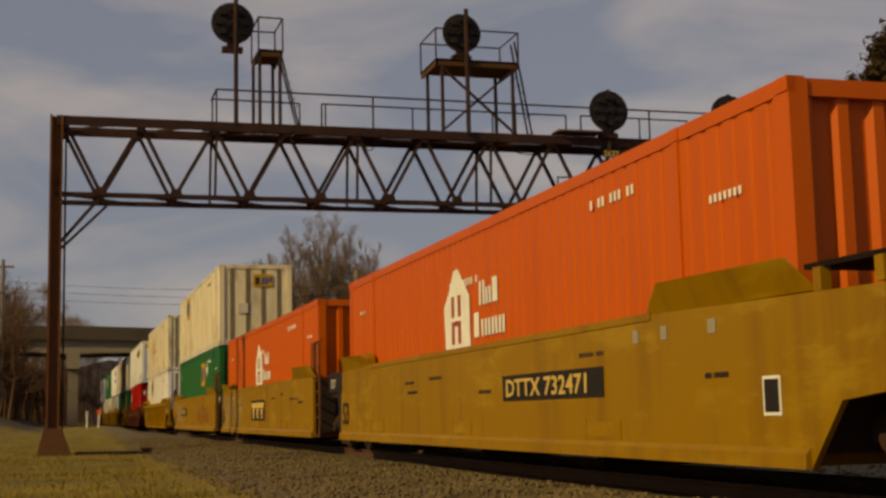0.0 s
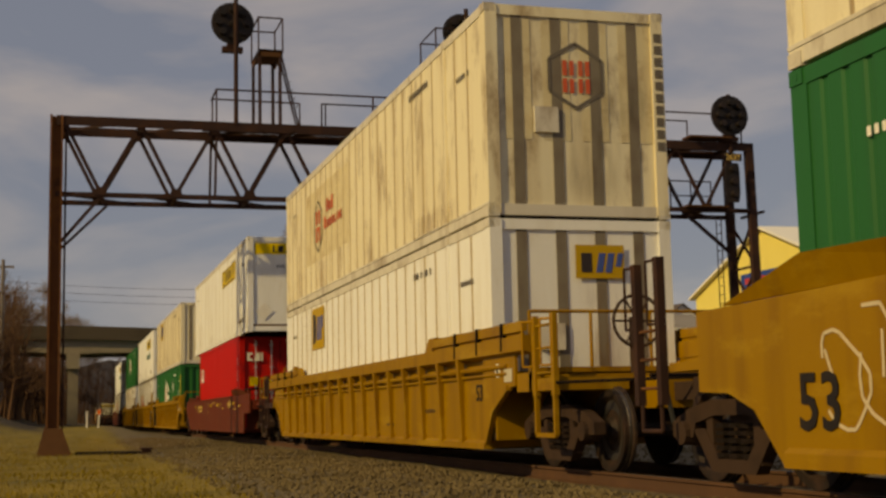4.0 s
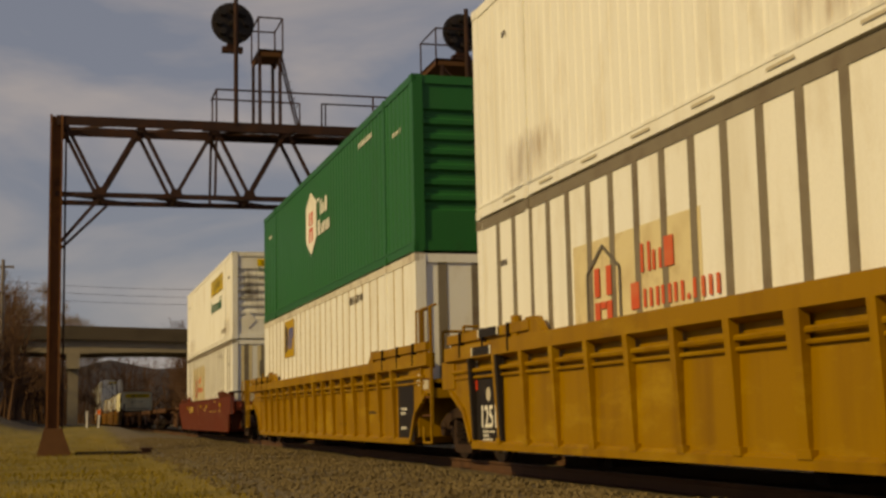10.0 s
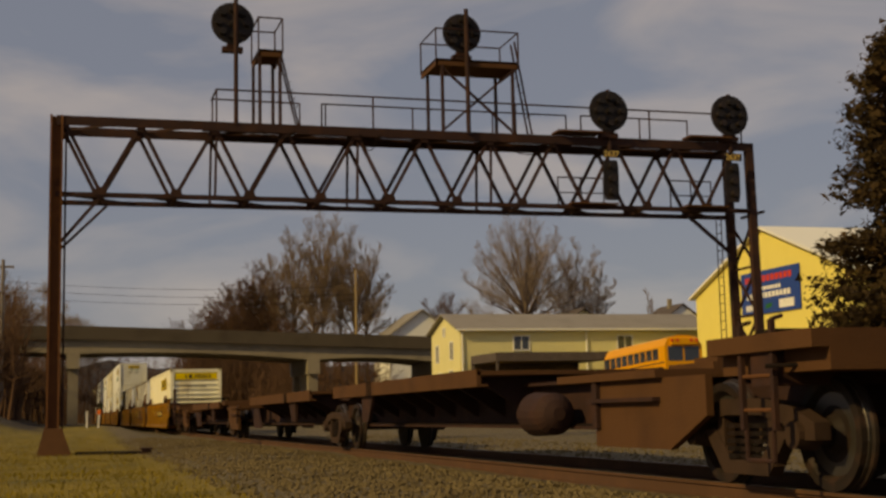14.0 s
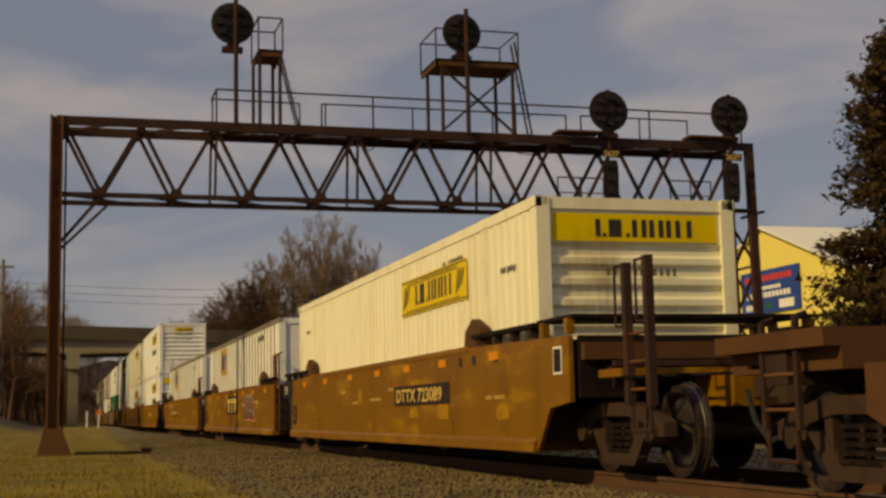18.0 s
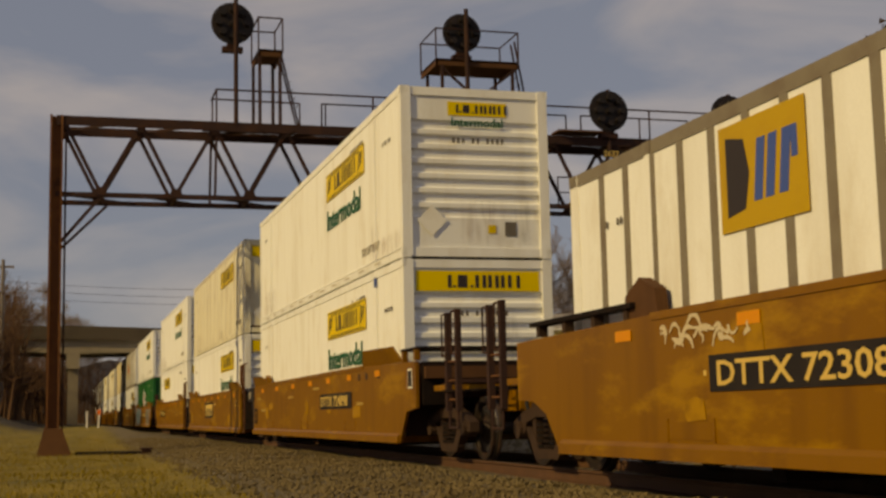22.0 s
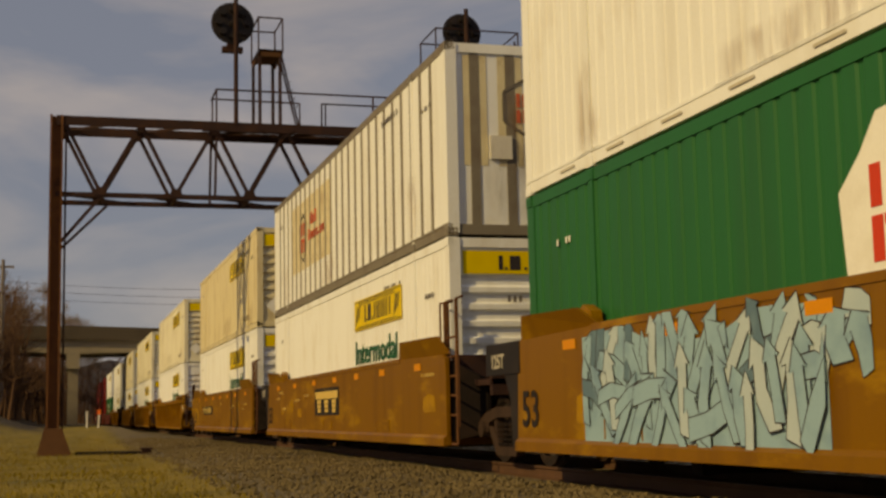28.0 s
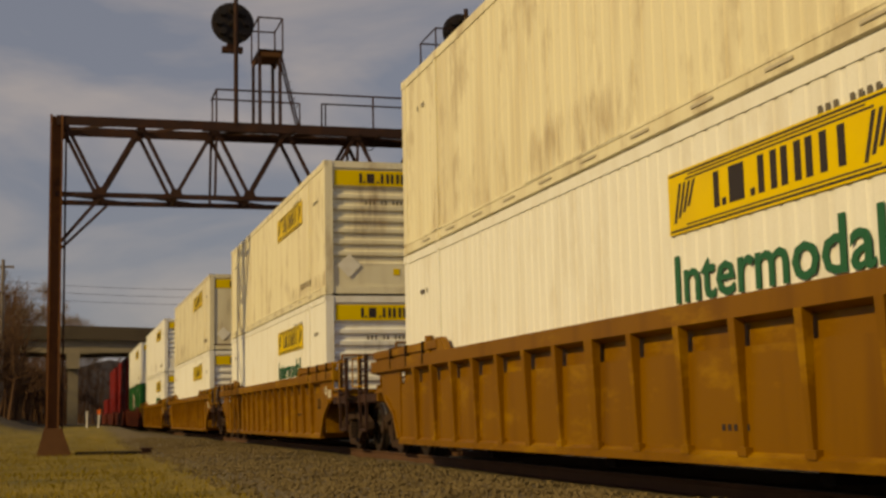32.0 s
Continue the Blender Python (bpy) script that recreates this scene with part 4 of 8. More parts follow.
def fill_well(ob, style, paint, front, rear):
    m = M[paint]
    fe, re = (-1.72 if front else -1.25), (17.85 if rear else 17.2)
    fs = -0.35        # leading edge of a plain side
    top = 1.36 if style == "maroon" else 1.54
    for s in (-1, 1):
        a, b = sorted((s * OUT, s * (OUT - 0.05)))
        if style == "ribbed":
            part("side_sheet", Mesh().box(*sorted((s * 1.40, s * 1.37)), 0.05, 16.1, 0.3, 1.17), m, ob)
            part("inner_sheet", Mesh().box(*sorted((s * 1.345, s * 1.33)), 0.05, 16.1, 1.10, 1.42), m, ob)
            if paint == "yellow_car":
                part("side_pipe", Mesh().tube((s * 1.43, -0.9, 1.24), (s * 1.43, 17.0, 1.24), 0.028, n=6), m, ob)
                part("side_pipe", Mesh().tube((s * 1.425, -0.9, 1.15), (s * 1.425, 17.0, 1.15), 0.02, n=6), m, ob)
            part("top_chord", Mesh().prism([(s * OUT, 1.40), (s * OUT, 1.58), (s * 1.36, 1.58), (s * 1.36, 1.36)], "y", fe, re), m, ob)
            part("bottom_chord", Mesh().prism([(s * 1.45, 0.22), (s * 1.45, 0.30), (s * 1.36, 0.36), (s * 1.30, 0.22)], "y", 0.0, 16.15), m, ob)
            for i in range(15):
                wide = i == 7
                part("rib", kept(("rib", s, wide), lambda: side_rib(s, 0.11 if wide else 0.055), m), m, ob, at=pose(0, 1.0 + i * 1.003, 0))
            for y0, y1, tip in ((fe + 0.1, 2.35, 0), (13.75, re - 0.1, 1)):
                part("raised_chord", Mesh().box(*sorted((s * (OUT - 0.02), s * 1.40)), y0, y1, 1.63, 1.75).box(*sorted((s * (OUT - 0.06), s * 1.42)), y0 + 0.05, y1 - 0.05, 1.58, 1.63), m, ob)
                for k in range(3):
                    part("chord_strap", kept(("chord_strap", s), lambda: Mesh().box(*sorted((s * (OUT + 0.006), s * 1.40)), -0.03, 0.03, 1.42, 1.76), M["dark"]), None, ob, at=pose(0, y0 + 0.7 + k * 1.0, 0))
                part("guide_end", Mesh().prism([(2.35, 1.58), (2.75, 1.58), (2.5, 1.78), (2.2, 1.78)] if not tip else [(13.75, 1.58), (13.35, 1.58), (13.6, 1.78), (13.9, 1.78)], "x", s * 1.36, s * 1.46), m, ob)
            for y, d in ((0.05, -1), (16.1, 1)):
                arch = Mesh().prism([(y, 0.3), (y, 1.4), (y + d * 1.25, 1.4), (y + d * 1.25, 1.0), (y + d * 1.0, 0.98), (y + d * 0.7, 0.9), (y + d * 0.42, 0.72), (y + d * 0.2, 0.5), (y + d * 0.1, 0.3)], "x", s * 1.42, s * 1.38)
                part("arch_lip", Mesh().beam((s * 1.42, y + d * 0.1, 0.3), (s * 1.42, y + d * 0.42, 0.72), 0.07).beam((s * 1.42, y + d * 0.42, 0.72), (s * 1.42, y + d * 1.0, 0.98), 0.07), m, ob)
                part("end_gusset", arch, m, ob)
            part("latch", Mesh().box(*sorted((s * 1.46, s * 1.36)), 14.2, 14.55, 1.58, 1.74).tube((s * 1.40, 14.37, 1.7), (s * 1.40, 14.37, 1.84), 0.07, n=8), m, ob)
        else:
            zt = top
            if style == "maroon":
                poly = [(-0.44, 0.25), (16.2, 0.25), (17.85 if rear else 17.3, 1.0), (re, zt), (fe, zt), (fe, 0.82), (-0.5, 0.8)]
            else:
                tail = [(16.2, 0.25), (16.6, 0.66), (17.0, 0.8), (17.5, 0.82), (17.5, zt - 0.05)] if rear else [(16.15, 0.25), (16.05, zt - 0.03)]
                nose = [(-1.4, zt - 0.06), (-1.4, 0.78), (-0.8, 0.72)] if front else [(fs + 0.1, zt - 0.03), (fs, zt - 0.2)]
                poly = [(-0.38, 0.25), *tail, (13.9, zt), (2.1, zt), *nose]
            part("side_sheet", Mesh().prism(poly, "x", s * OUT, s * (OUT - 0.05)), m, ob)
            part("top_chord", Mesh().box(*sorted((s * (OUT + 0.012), s * (OUT - 0.09))), 2.2, 13.8, zt - 0.05, zt + 0.02), m, ob)
            part("bottom_chord", Mesh().prism([(s * OUT, 0.385), (s * (OUT + 0.045), 0.345), (s * (OUT + 0.05), 0.235), (s * (OUT - 0.07), 0.235), (s * (OUT - 0.07), 0.385)] if style != "maroon" else [(s * (OUT + 0.008), 0.29), (s * (OUT + 0.008), 0.235), (s * (OUT - 0.07), 0.235), (s * (OUT - 0.07), 0.29)], "y", -0.37, 16.12), m, ob)
            if style != "maroon":
                for y in (3.4, 8.2, 13.1):
                    part("cover_plate", kept(("cover_plate", s), lambda: Mesh().box(*sorted((s * (OUT + 0.006), s * (OUT - 0.01))), -0.42, 0.42, 0.42, 0.57).box(*sorted((s * (OUT + 0.012), s * (OUT - 0.01))), -0.45, -0.42, 0.40, 0.60).box(*sorted((s * (OUT + 0.012), s * (OUT - 0.01))), 0.42, 0.45, 0.40, 0.60), m), m, ob, at=pose(0, y, 0))
            h = zt + (0.26 if style == "smooth" else 0.2)
            if style == "lock":
                for y0, y1 in ((-0.35, 2.0), (14.2, 17.0)):
                    part("lock_shelf", Mesh().box(*sorted((s * (OUT + 0.02), s * 1.34)), y0, y1, zt + 0.10, zt + 0.15), M["dark"], ob)
                    for k in range(4):
                        y = y0 + 0.2 + k * (y1 - y0 - 0.4) / 3
                        part("shelf_bracket", kept(("shelf_bracket", s), lambda: Mesh().box(*sorted((s * (OUT - 0.01), s * 1.38)), -0.05, 0.05, zt - 0.02, zt + 0.10), M["truck"]), None, ob, at=pose(0, y, 0))
            for poly in () if style == "lock" else ([(2.35, zt), (1.9, h), (-0.25, h - 0.03), (-0.5 if style == "smooth" else fe + 0.1, zt - 0.03)], [(13.65, zt), (14.0, h - 0.06), (15.7, h - 0.02), (re - 0.1 if style == "maroon" else (17.1 if rear else 16.0), zt - 0.03)]):
                g = [(s * (OUT - 0.02), y, z) if z < zt + 0.05 else (s * (OUT + 0.085), y, z) for y, z in poly]
                g2 = [(x - s * 0.03, y, z) for x, y, z in g]
                part("guide_plate", Mesh().add(g + g2, [(0, 1, 2, 3), (7, 6, 5, 4), (0, 4, 5, 1), (1, 5, 6, 2), (2, 6, 7, 3), (3, 7, 4, 0)]), m, ob)
            k = 1.25 if style == "lock" else 0.8
            for y in (2.1, 14.1):
                part("container_lock", Mesh().prism([(y - 0.3 * k, zt), (y + 0.3 * k, zt), (y + 0.26 * k, zt + 0.18 * k), (y, zt + 0.30 * k), (y - 0.26 * k, zt + 0.2 * k)], "x", s * 1.34, s * 1.46), M["rust_deck"] if style == "lock" else m, ob)
    # floor of the well, bulkheads and end platforms
    for i in range(9):
        part("floor_beam", kept("floor_beam", lambda: Mesh().box(-1.36, 1.36, -0.16, 0.16, 0.23, 0.33), m), m, ob, at=pose(0, 0.3 + i * 1.94, 0))
    for y, d, e in ((-0.30, -1, fe), (16.45, 1, re)):
        # darker bulkhead instead of car paint: the gap's shade is put into its colour
        dark_end = style in ("smooth", "lock")
        part("bulkhead", Mesh().box(-1.38, 1.38, *sorted((y, y + d * 0.06)), 0.34, 1.50 if dark_end else 1.2), M["rust"] if dark_end else m, ob)
        w = 1.40 if style == "maroon" or style == "ribbed" else 1.1
        part("end_platform", Mesh().box(-w, w, *sorted((y + d * 0.08, e)), 1.06, 1.14).box(-0.35, 0.35, *sorted((y + d * 0.08, e + d * 0.2)), 0.72, 1.06).box(-w, w, *sorted((e - d * 0.1, e)), 0.92, 1.2), m if w > 1.2 else M["rust"], ob)
    if style == "ribbed":
        for y, d in ((-1.15, -1), (17.2, 1)):
            rail = Mesh()
            for x in (-1.2, -0.4, 0.4, 1.2):
                rail.tube((x, y, 1.14), (x, y, 1.9), 0.022, n=6)
            rail.tube((-1.2, y, 1.9), (1.2, y, 1.9), 0.022, n=6)
            part("end_rail", rail, m, ob)
    truck_parts(ob, -1.62)
    if rear:
        truck_parts(ob, 17.78)
    if front:
        part("draft_sill", Mesh().box(-0.3, 0.3, -2.75, -1.6, 0.7, 1.06).box(-1.3, 1.3, -2.3, -1.72, 1.02, 1.10), m, ob)
        coupler_parts(ob, -2.3, -1, paint)
        if style == "ribbed":
            side_ladder(ob, -2.45, -1.85, paint if paint == "yellow_car" else "rust")
        else:
            ladder_parts(ob, -2.5, "rust", -1.3, 1.5 if style == "maroon" else 2.15, 0.72, style != "maroon")
        if style == "ribbed":
            bs = Mesh().box(-0.32, -0.24, -2.2, -2.1, 1.0, 1.75)
            for i in range(18):
                a, b = i * 0.349, (i + 1) * 0.349
                bs.tube((-0.28 + 0.3 * math.cos(a), -2.26, 1.7 + 0.3 * math.sin(a)), (-0.28 + 0.3 * math.cos(b), -2.26, 1.7 + 0.3 * math.sin(b)), 0.02, n=5)
                if i % 3 == 0:
                    bs.tube((-0.28, -2.24, 1.7), (-0.28 + 0.3 * math.cos(a), -2.26, 1.7 + 0.3 * math.sin(a)), 0.014, n=5)
            part("hand_brake", bs, M["truck"], ob, "spoked brake wheel on its stand")
        if style in ("smooth", "lock"):
            # added black plate: the shade of the end recess is put into its colour
            part("end_plate", Mesh().box(-1.40, 1.40, -1.46, -1.41, 0.82, 1.48), M["dark"], ob)
            part("end_beam", Mesh().box(-1.38, 1.38, -1.56, -1.46, 1.22, 1.40), M["rust_deck"], ob)
        if style != "ribbed":
            part("end_shelf", Mesh().box(-1.46, 1.46, -1.45, -0.35, top + 0.13, top + 0.17), M["dark"], ob)
            for s in (-1, 1):
                for y in (-0.55, -1.3):
                    part("shelf_post", kept(("shelf_post", s), lambda: Mesh().box(*sorted((s * (OUT - 0.01), s * 1.4)), -0.05, 0.05, top - 0.04, top + 0.13), m), m, ob, at=pose(0, y, 0))
    if rear:
        part("draft_sill", Mesh().box(-0.3, 0.3, 17.7, 18.9, 0.7, 1.06).box(-1.3, 1.3, 17.85, 18.45, 1.02, 1.10), m, ob)
        coupler_parts(ob, 18.45, 1, paint)
        if style == "ribbed":
            side_ladder(ob, 18.7, 19.2, paint if paint == "yellow_car" and not front else "rust")
        else:
            ladder_parts(ob, 19.1, "rust", -1.3, 1.5 if style == "maroon" else 2.1, 0.72, style != "maroon")
    else:
        part("articulation", Mesh().box(-0.3, 0.3, 17.1, 18.0, 0.72, 1.0).tube((0, 17.78, 0.7), (0, 17.78, 1.05), 0.35, n=14), M["truck"], ob)
        for s in (-1, 1):
            end = Mesh().box(*sorted((s * (OUT + 0.012), s * (OUT - 0.07))), 16.0, 17.25, 1.14, 1.52)
            end.prism([(16.1, 0.26), (16.0, 1.14), (16.6, 1.14), (16.42, 0.85), (16.36, 0.26)], "x", s * (OUT - 0.01), s * (OUT - 0.08))
            if style == "ribbed":
                part("end_arm", Mesh().box(*sorted((s * 1.44, s * 1.36)), 16.9, re + 0.3, 1.02, 1.4), m, ob)
                continue
            blk = part("end_casting", end, M["black_panel"], ob, "dark end casting")
            if s < 0:
                part("size_lettering", letters("125T", 0.24, M["faint"]), None, blk, at=near_face(-OUT - 0.016, 17.05, 1.22))
    if not front:
        ladder_parts(ob, -0.75 if style == "ribbed" else -0.2, "rust_post" if style != "ribbed" else paint)
        for s in (-1, 1):
            if style != "ribbed":
                part("corner_plate", Mesh().box(*sorted((s * (OUT + 0.005), s * (OUT - 0.05))), fs - 0.04, -0.06, 0.40, 1.46), m, ob)
                # tapered end sheet in black, with the shade between the wells put into its colour
                part("end_wing", Mesh().add([(s * (OUT - 0.05), fs + 0.02, 0.30), (s * (OUT - 0.05), fs + 0.02, 1.42), (s * 0.95, fs - 0.22, 1.14), (s * 0.95, fs - 0.22, 0.4), (s * (OUT - 0.09), fs + 0.02, 0.30), (s * (OUT - 0.09), fs + 0.02, 1.42), (s * 0.9, fs - 0.22, 1.14), (s * 0.9, fs - 0.22, 0.4)], [(0, 1, 2, 3), (7, 6, 5, 4), (0, 4, 5, 1), (1, 5, 6, 2), (2, 6, 7, 3), (3, 7, 4, 0)]), M["dark"], ob)
    for y in (4.2, 8.2, 12.2):
        part("cross_bearer", Mesh().box(-1.2, 1.2, y - 0.1, y + 0.1, 0.1, 0.22), M["dark"], ob)


# ------------------------------------------------------------------ marks on cars
CFACE = -OUT - 0.018


def plate_number(ob, y, digits, ribbed=False):
    """Dark panel with the owner's mark in blocks and the car's number."""
    mark(ob, "number_panel", kept("number_panel", lambda: flat(rect(0, 3.1, 0, 0.30)), M["black_panel"]), "black_panel", y, 0.82, CFACE + 0.010)
    part("car_number", letters("DTTX " + digits, 0.30, M["gold_ink"]), None, ob, "pale car number", at=near_face(CFACE + 0.002, y - 0.12, 0.87) @ Matrix.Diagonal((1.48, 0.95, 1, 1)))


def owner_panel(ob, y, z=0.70):
    mark(ob, "owner_panel", kept("owner_panel", lambda: flat(rect(0, 2.5, 0, 0.55)), M["black_panel"]), "black_panel", y, z, CFACE + 0.010)
    me = Mesh()
    for x in (0.15, 0.92, 1.69):
        me.prism([(x - 0.04, 0.33), (x + 0.72, 0.33), (x + 0.72, 0.48), (x - 0.04, 0.48)], "z", 0, 0.004)
        for k in range(3):
            me.box(x + 0.15 + 0.02 * k, x + 0.53 - 0.02 * k, 0.235 - 0.09 * k, 0.31 - 0.09 * k, 0, 0.004)
    mark(ob, "owner_mark", me, "gold_ink", y, z, CFACE + 0.004)


def reflectors(ob, ys, z=1.33):
    for y in ys:
        mark(ob, "reflector", kept("reflector", lambda: flat(rect(0, 0.36, 0, 0.105)), M["orange_mark"]), "orange_mark", y, z, CFACE + 0.012)


def stencil(ob, text, size, y, z, ink="black_panel", wide=1.0):
    part("stencil", letters(text, size, M[ink]), None, ob, at=near_face(CFACE + 0.008, y, z) @ Matrix.Diagonal((wide, 1, 1, 1)))


def tag(ob, y, z, w, h, ink, seed, n=26, thick=0.09, outline=None):
    """Spray paint: broad overlapping strokes, with thin outlines."""
    r = random.Random(seed)
    body, line = Mesh(), Mesh()
    for i in range(n):
        x = w * (i + 0.5) / n
        p = Vector((x, h * r.uniform(0.05, 0.4), 0))
        for k in range(3):
            q = p + Vector((r.uniform(-0.25, 0.3), r.uniform(0.12, 0.5) * h * (1 if k < 2 else -0.6), 0))
            q.y, q.x = min(max(q.y, 0), h), min(max(q.x, 0), w)
            if (q - p).length > 0.05:
                o, t = Vector((0, 0, 0.0002 * (i * 3 + k))), thick * r.uniform(0.8, 1.7)
                side = Vector((q.y - p.y, p.x - q.x, 0)) * r.uniform(-0.45, 0.45)
                curve = [p + (q - p) * f + side * 4 * f * (1 - f) for f in (0, 0.2, 0.4, 0.6, 0.8, 1.0)]
                for n2, (a, b) in enumerate(zip(curve, curve[1:])):
                    d = (b - a).normalized() * t * 0.2
                    lift = Vector((0, 0, 0.00002 * n2))
                    up = o + lift + Vector((0, 0, 0.00014 if outline else 0))
                    body.beam(a + up - d, b + up + d, t * (0.8 + 0.4 * math.sin(n2 * 0.8)), 0.001)
                    if outline:
                        line.beam(a + o + lift - d * 1.4, b + o + lift + d * 1.4, t * (0.8 + 0.4 * math.sin(n2 * 0.8)) + 0.032, 0.001)
                if outline:
                    if r.random() < 0.5:
                        line.beam(p + o + Vector((0, 0, 0.0006)), q + o + Vector((0, 0, 0.0006)), 0.018, 0.001)
            p = q
    mark(ob, "spray_paint", body, ink, y, z, CFACE + 0.012)
    if outline:
        mark(ob, "spray_outline", line, outline, y, z, CFACE + 0.012)


def mural(ob, y, z, w, h, seed, n, base=True):
    """Angular spray-painted lettering: overlapping pointed shards in pale blues, each with a thin dark outline."""
    r = random.Random(seed)
    paint = {k: Mesh() for k in ("tag_blue", "tag_deep", "tag_ice", "ink")}
    if base:
        tops = [(w * (1 - k / 9.0), h * r.uniform(0.78, 1.0)) for k in range(10)]
        paint["tag_blue"].prism([(0, h * 0.06), (w * 0.5, 0), (w, h * 0.04), *tops], "z", 0, 0.001)
    for i in range(n):
        cx, cy = w * (i % (n // 2) + r.uniform(0.2, 0.8)) / (n // 2), h * (r.uniform(0.5, 0.8) if i < n // 2 else r.uniform(0.2, 0.5))
        a, ln, th = r.uniform(-0.7, 0.7) + (1.57 if r.random() < 0.72 else 0.35), h * r.uniform(0.26, 0.42), w / n * r.uniform(0.7, 1.25)
        kink = r.uniform(-0.5, 0.5) * th
        shard = [(-ln, -th), (-ln * 0.1, -th * 0.75 + kink), (ln * 0.55, -th * 0.9), (ln * 0.5, -th * 1.5), (ln, 0.1 * th), (ln * 0.45, th * 1.3), (ln * 0.5, th * 0.6), (-ln * 0.2, th * 0.8 + kink), (-ln * 0.9, th * 0.6)]
        for grow_by, ink, lift in ((0.012, "ink", 0), (0.0, r.choice(("tag_blue",) * 6 + ("tag_ice", "tag_ice", "tag_deep")), 0.0003)):
            pts = []
            for px, py in shard:
                px, py = px + math.copysign(grow_by, px), py + math.copysign(grow_by, py)
                pts.append((min(max(cx + px * math.cos(a) - py * math.sin(a), 0), w), min(max(cy + px * math.sin(a) + py * math.cos(a), 0), h)))
            k = 0.0012 + 0.0006 * i + lift
            paint[ink].prism(pts, "z", k - 0.0002, k)
    for ink, me in paint.items():
        if me.v:
            mark(ob, "spray_paint", me, ink, y, z, CFACE + 0.012)


def ring_line(me, pts, width, lift):
    for (ax, ay), (bx, by) in zip(pts, pts[1:] + pts[:1]):
        me.beam((ax, ay, lift), (bx, by, lift), width, 0.001)


def block_tag(ob, y, z, w, h):
    """Dark sprayed block letters on a red cloud, with a thin pale outline."""
    hull = [(0, 0.66), (0.1, 0.6), (0.16, 0.86), (0.3, 0.95), (0.55, 0.9), (0.84, 1.0), (0.86, 0.72), (0.94, 0.7), (0.98, 0.24), (0.88, 0.32), (1.0, 0.0), (0.62, 0.02), (0.5, 0.06), (0.14, 0.04)]
    hull = [(a * w, b * h) for a, b in hull]
    mark(ob, "spray_cloud", flat(hull, 0.001), "tag_crimson", y, z, CFACE + 0.012)
    line, body = Mesh(), Mesh()
    ring_line(line, hull, 0.022, 0.001)
    for a, b, c, d in ((0.07, 0.26, 0.1, 0.56), (0.3, 0.5, 0.1, 0.72), (0.53, 0.7, 0.14, 0.6), (0.2, 0.42, 0.62, 0.88), (0.44, 0.6, 0.66, 0.9), (0.63, 0.82, 0.5, 0.92), (0.73, 0.9, 0.12, 0.5)):
        pts = []
        for k in range(12):
            t = k * 0.5236
            pts.append((((a + b) / 2 + (b - a) * 0.56 * math.copysign(abs(math.cos(t)) ** 0.6, math.cos(t))) * w, ((c + d) / 2 + (d - c) * 0.54 * math.copysign(abs(math.sin(t)) ** 0.6, math.sin(t))) * h))
        body.prism(pts, "z", 0.001, 0.002)
        ring_line(line, pts[:7], 0.012, 0.0028)
    mark(ob, "spray_paint", body, "tag_grey", y, z, CFACE + 0.012)
    mark(ob, "spray_outline", line, "tag_pale", y, z, CFACE + 0.012)


def outline_tag(ob, y, z, w, h, seed):
    """Large smoky letters with a broad pale outline."""
    r, line, body = random.Random(seed), Mesh(), Mesh()
    for i in range(4):
        x0, x1 = w * i / 4, w * (i + 0.96) / 4
        pts = [(x0, h * r.uniform(0.85, 1)), (x0 + 0.12, h * 0.35), (x0 + 0.05, h * 0.15), ((x0 + x1) / 2, h * r.uniform(0, 0.06)), (x1 - 0.05, h * 0.12), (x1, h * 0.5), (x1 - 0.12, h * r.uniform(0.85, 1)), ((x0 + x1) / 2, h * r.uniform(0.7, 0.9))]
        body.prism(pts, "z", 0.0, 0.001)
        ring_line(line, pts, 0.05, 0.0012)
        ring_line(line, [((x0 + x1) / 2 - 0.06, h * 0.35), ((x0 + x1) / 2 + 0.07, h * 0.3), ((x0 + x1) / 2 + 0.03, h * 0.62)], 0.03, 0.0012)
    mark(ob, "spray_paint", body, "tag_grey", y, z, CFACE + 0.012)
    mark(ob, "spray_outline", line, "tag_ice", y, z, CFACE + 0.012)


def scrawl(ob, y, z, w, h, ink, seed, n=9, line=0.03, x=None):
    """Thin sprayed loops in a row, like bubble letters in outline."""
    r, me = random.Random(seed), Mesh()
    for i in range(n):
        cx, cy = w * (i + 0.5) / n, h * r.uniform(0.42, 0.58)
        rx, ry = w / n * r.uniform(0.42, 0.75), h * r.uniform(0.32, 0.5)
        a0, turn, lean = r.uniform(0, 6.28), r.uniform(3.6, 6.1), r.uniform(-0.3, 0.5)
        pts = []
        for k in range(15):
            a = a0 + turn * k / 14
            px, py = rx * math.cos(a) * (1 + 0.25 * math.cos(3 * a + i)), ry * math.sin(a)
            pts.append(Vector((min(max(cx + px + lean * py, 0), w), min(max(cy + py, 0), h), 0.0001 * i)))
        for p, q in zip(pts, pts[1:]):
            if (q - p).length > 0.01:
                me.beam(p, q, line, 0.002)
        p = Vector((cx + r.uniform(-0.1, 0.1), h * r.uniform(0.2, 0.5), 0.001))
        me.beam(p, p + Vector((r.uniform(-0.2, 0.2), h * r.uniform(0.2, 0.4), 0)), line, 0.002)
    mark(ob, "spray_paint", me, ink, y, z, CFACE + 0.012 if x is None else x)


def car_notes(ob, seed, ink="gold_ink", far=15.5):
    r = random.Random(seed)
    for i in range(6):
        y, z = r.uniform(0.5, far), r.uniform(0.85, 1.25)
        mark(ob, "data_stencil", small_print(r.randint(8, 13), r.uniform(0.4, 0.8), 0.045, seed + i), ink, y, z, CFACE + 0.012)


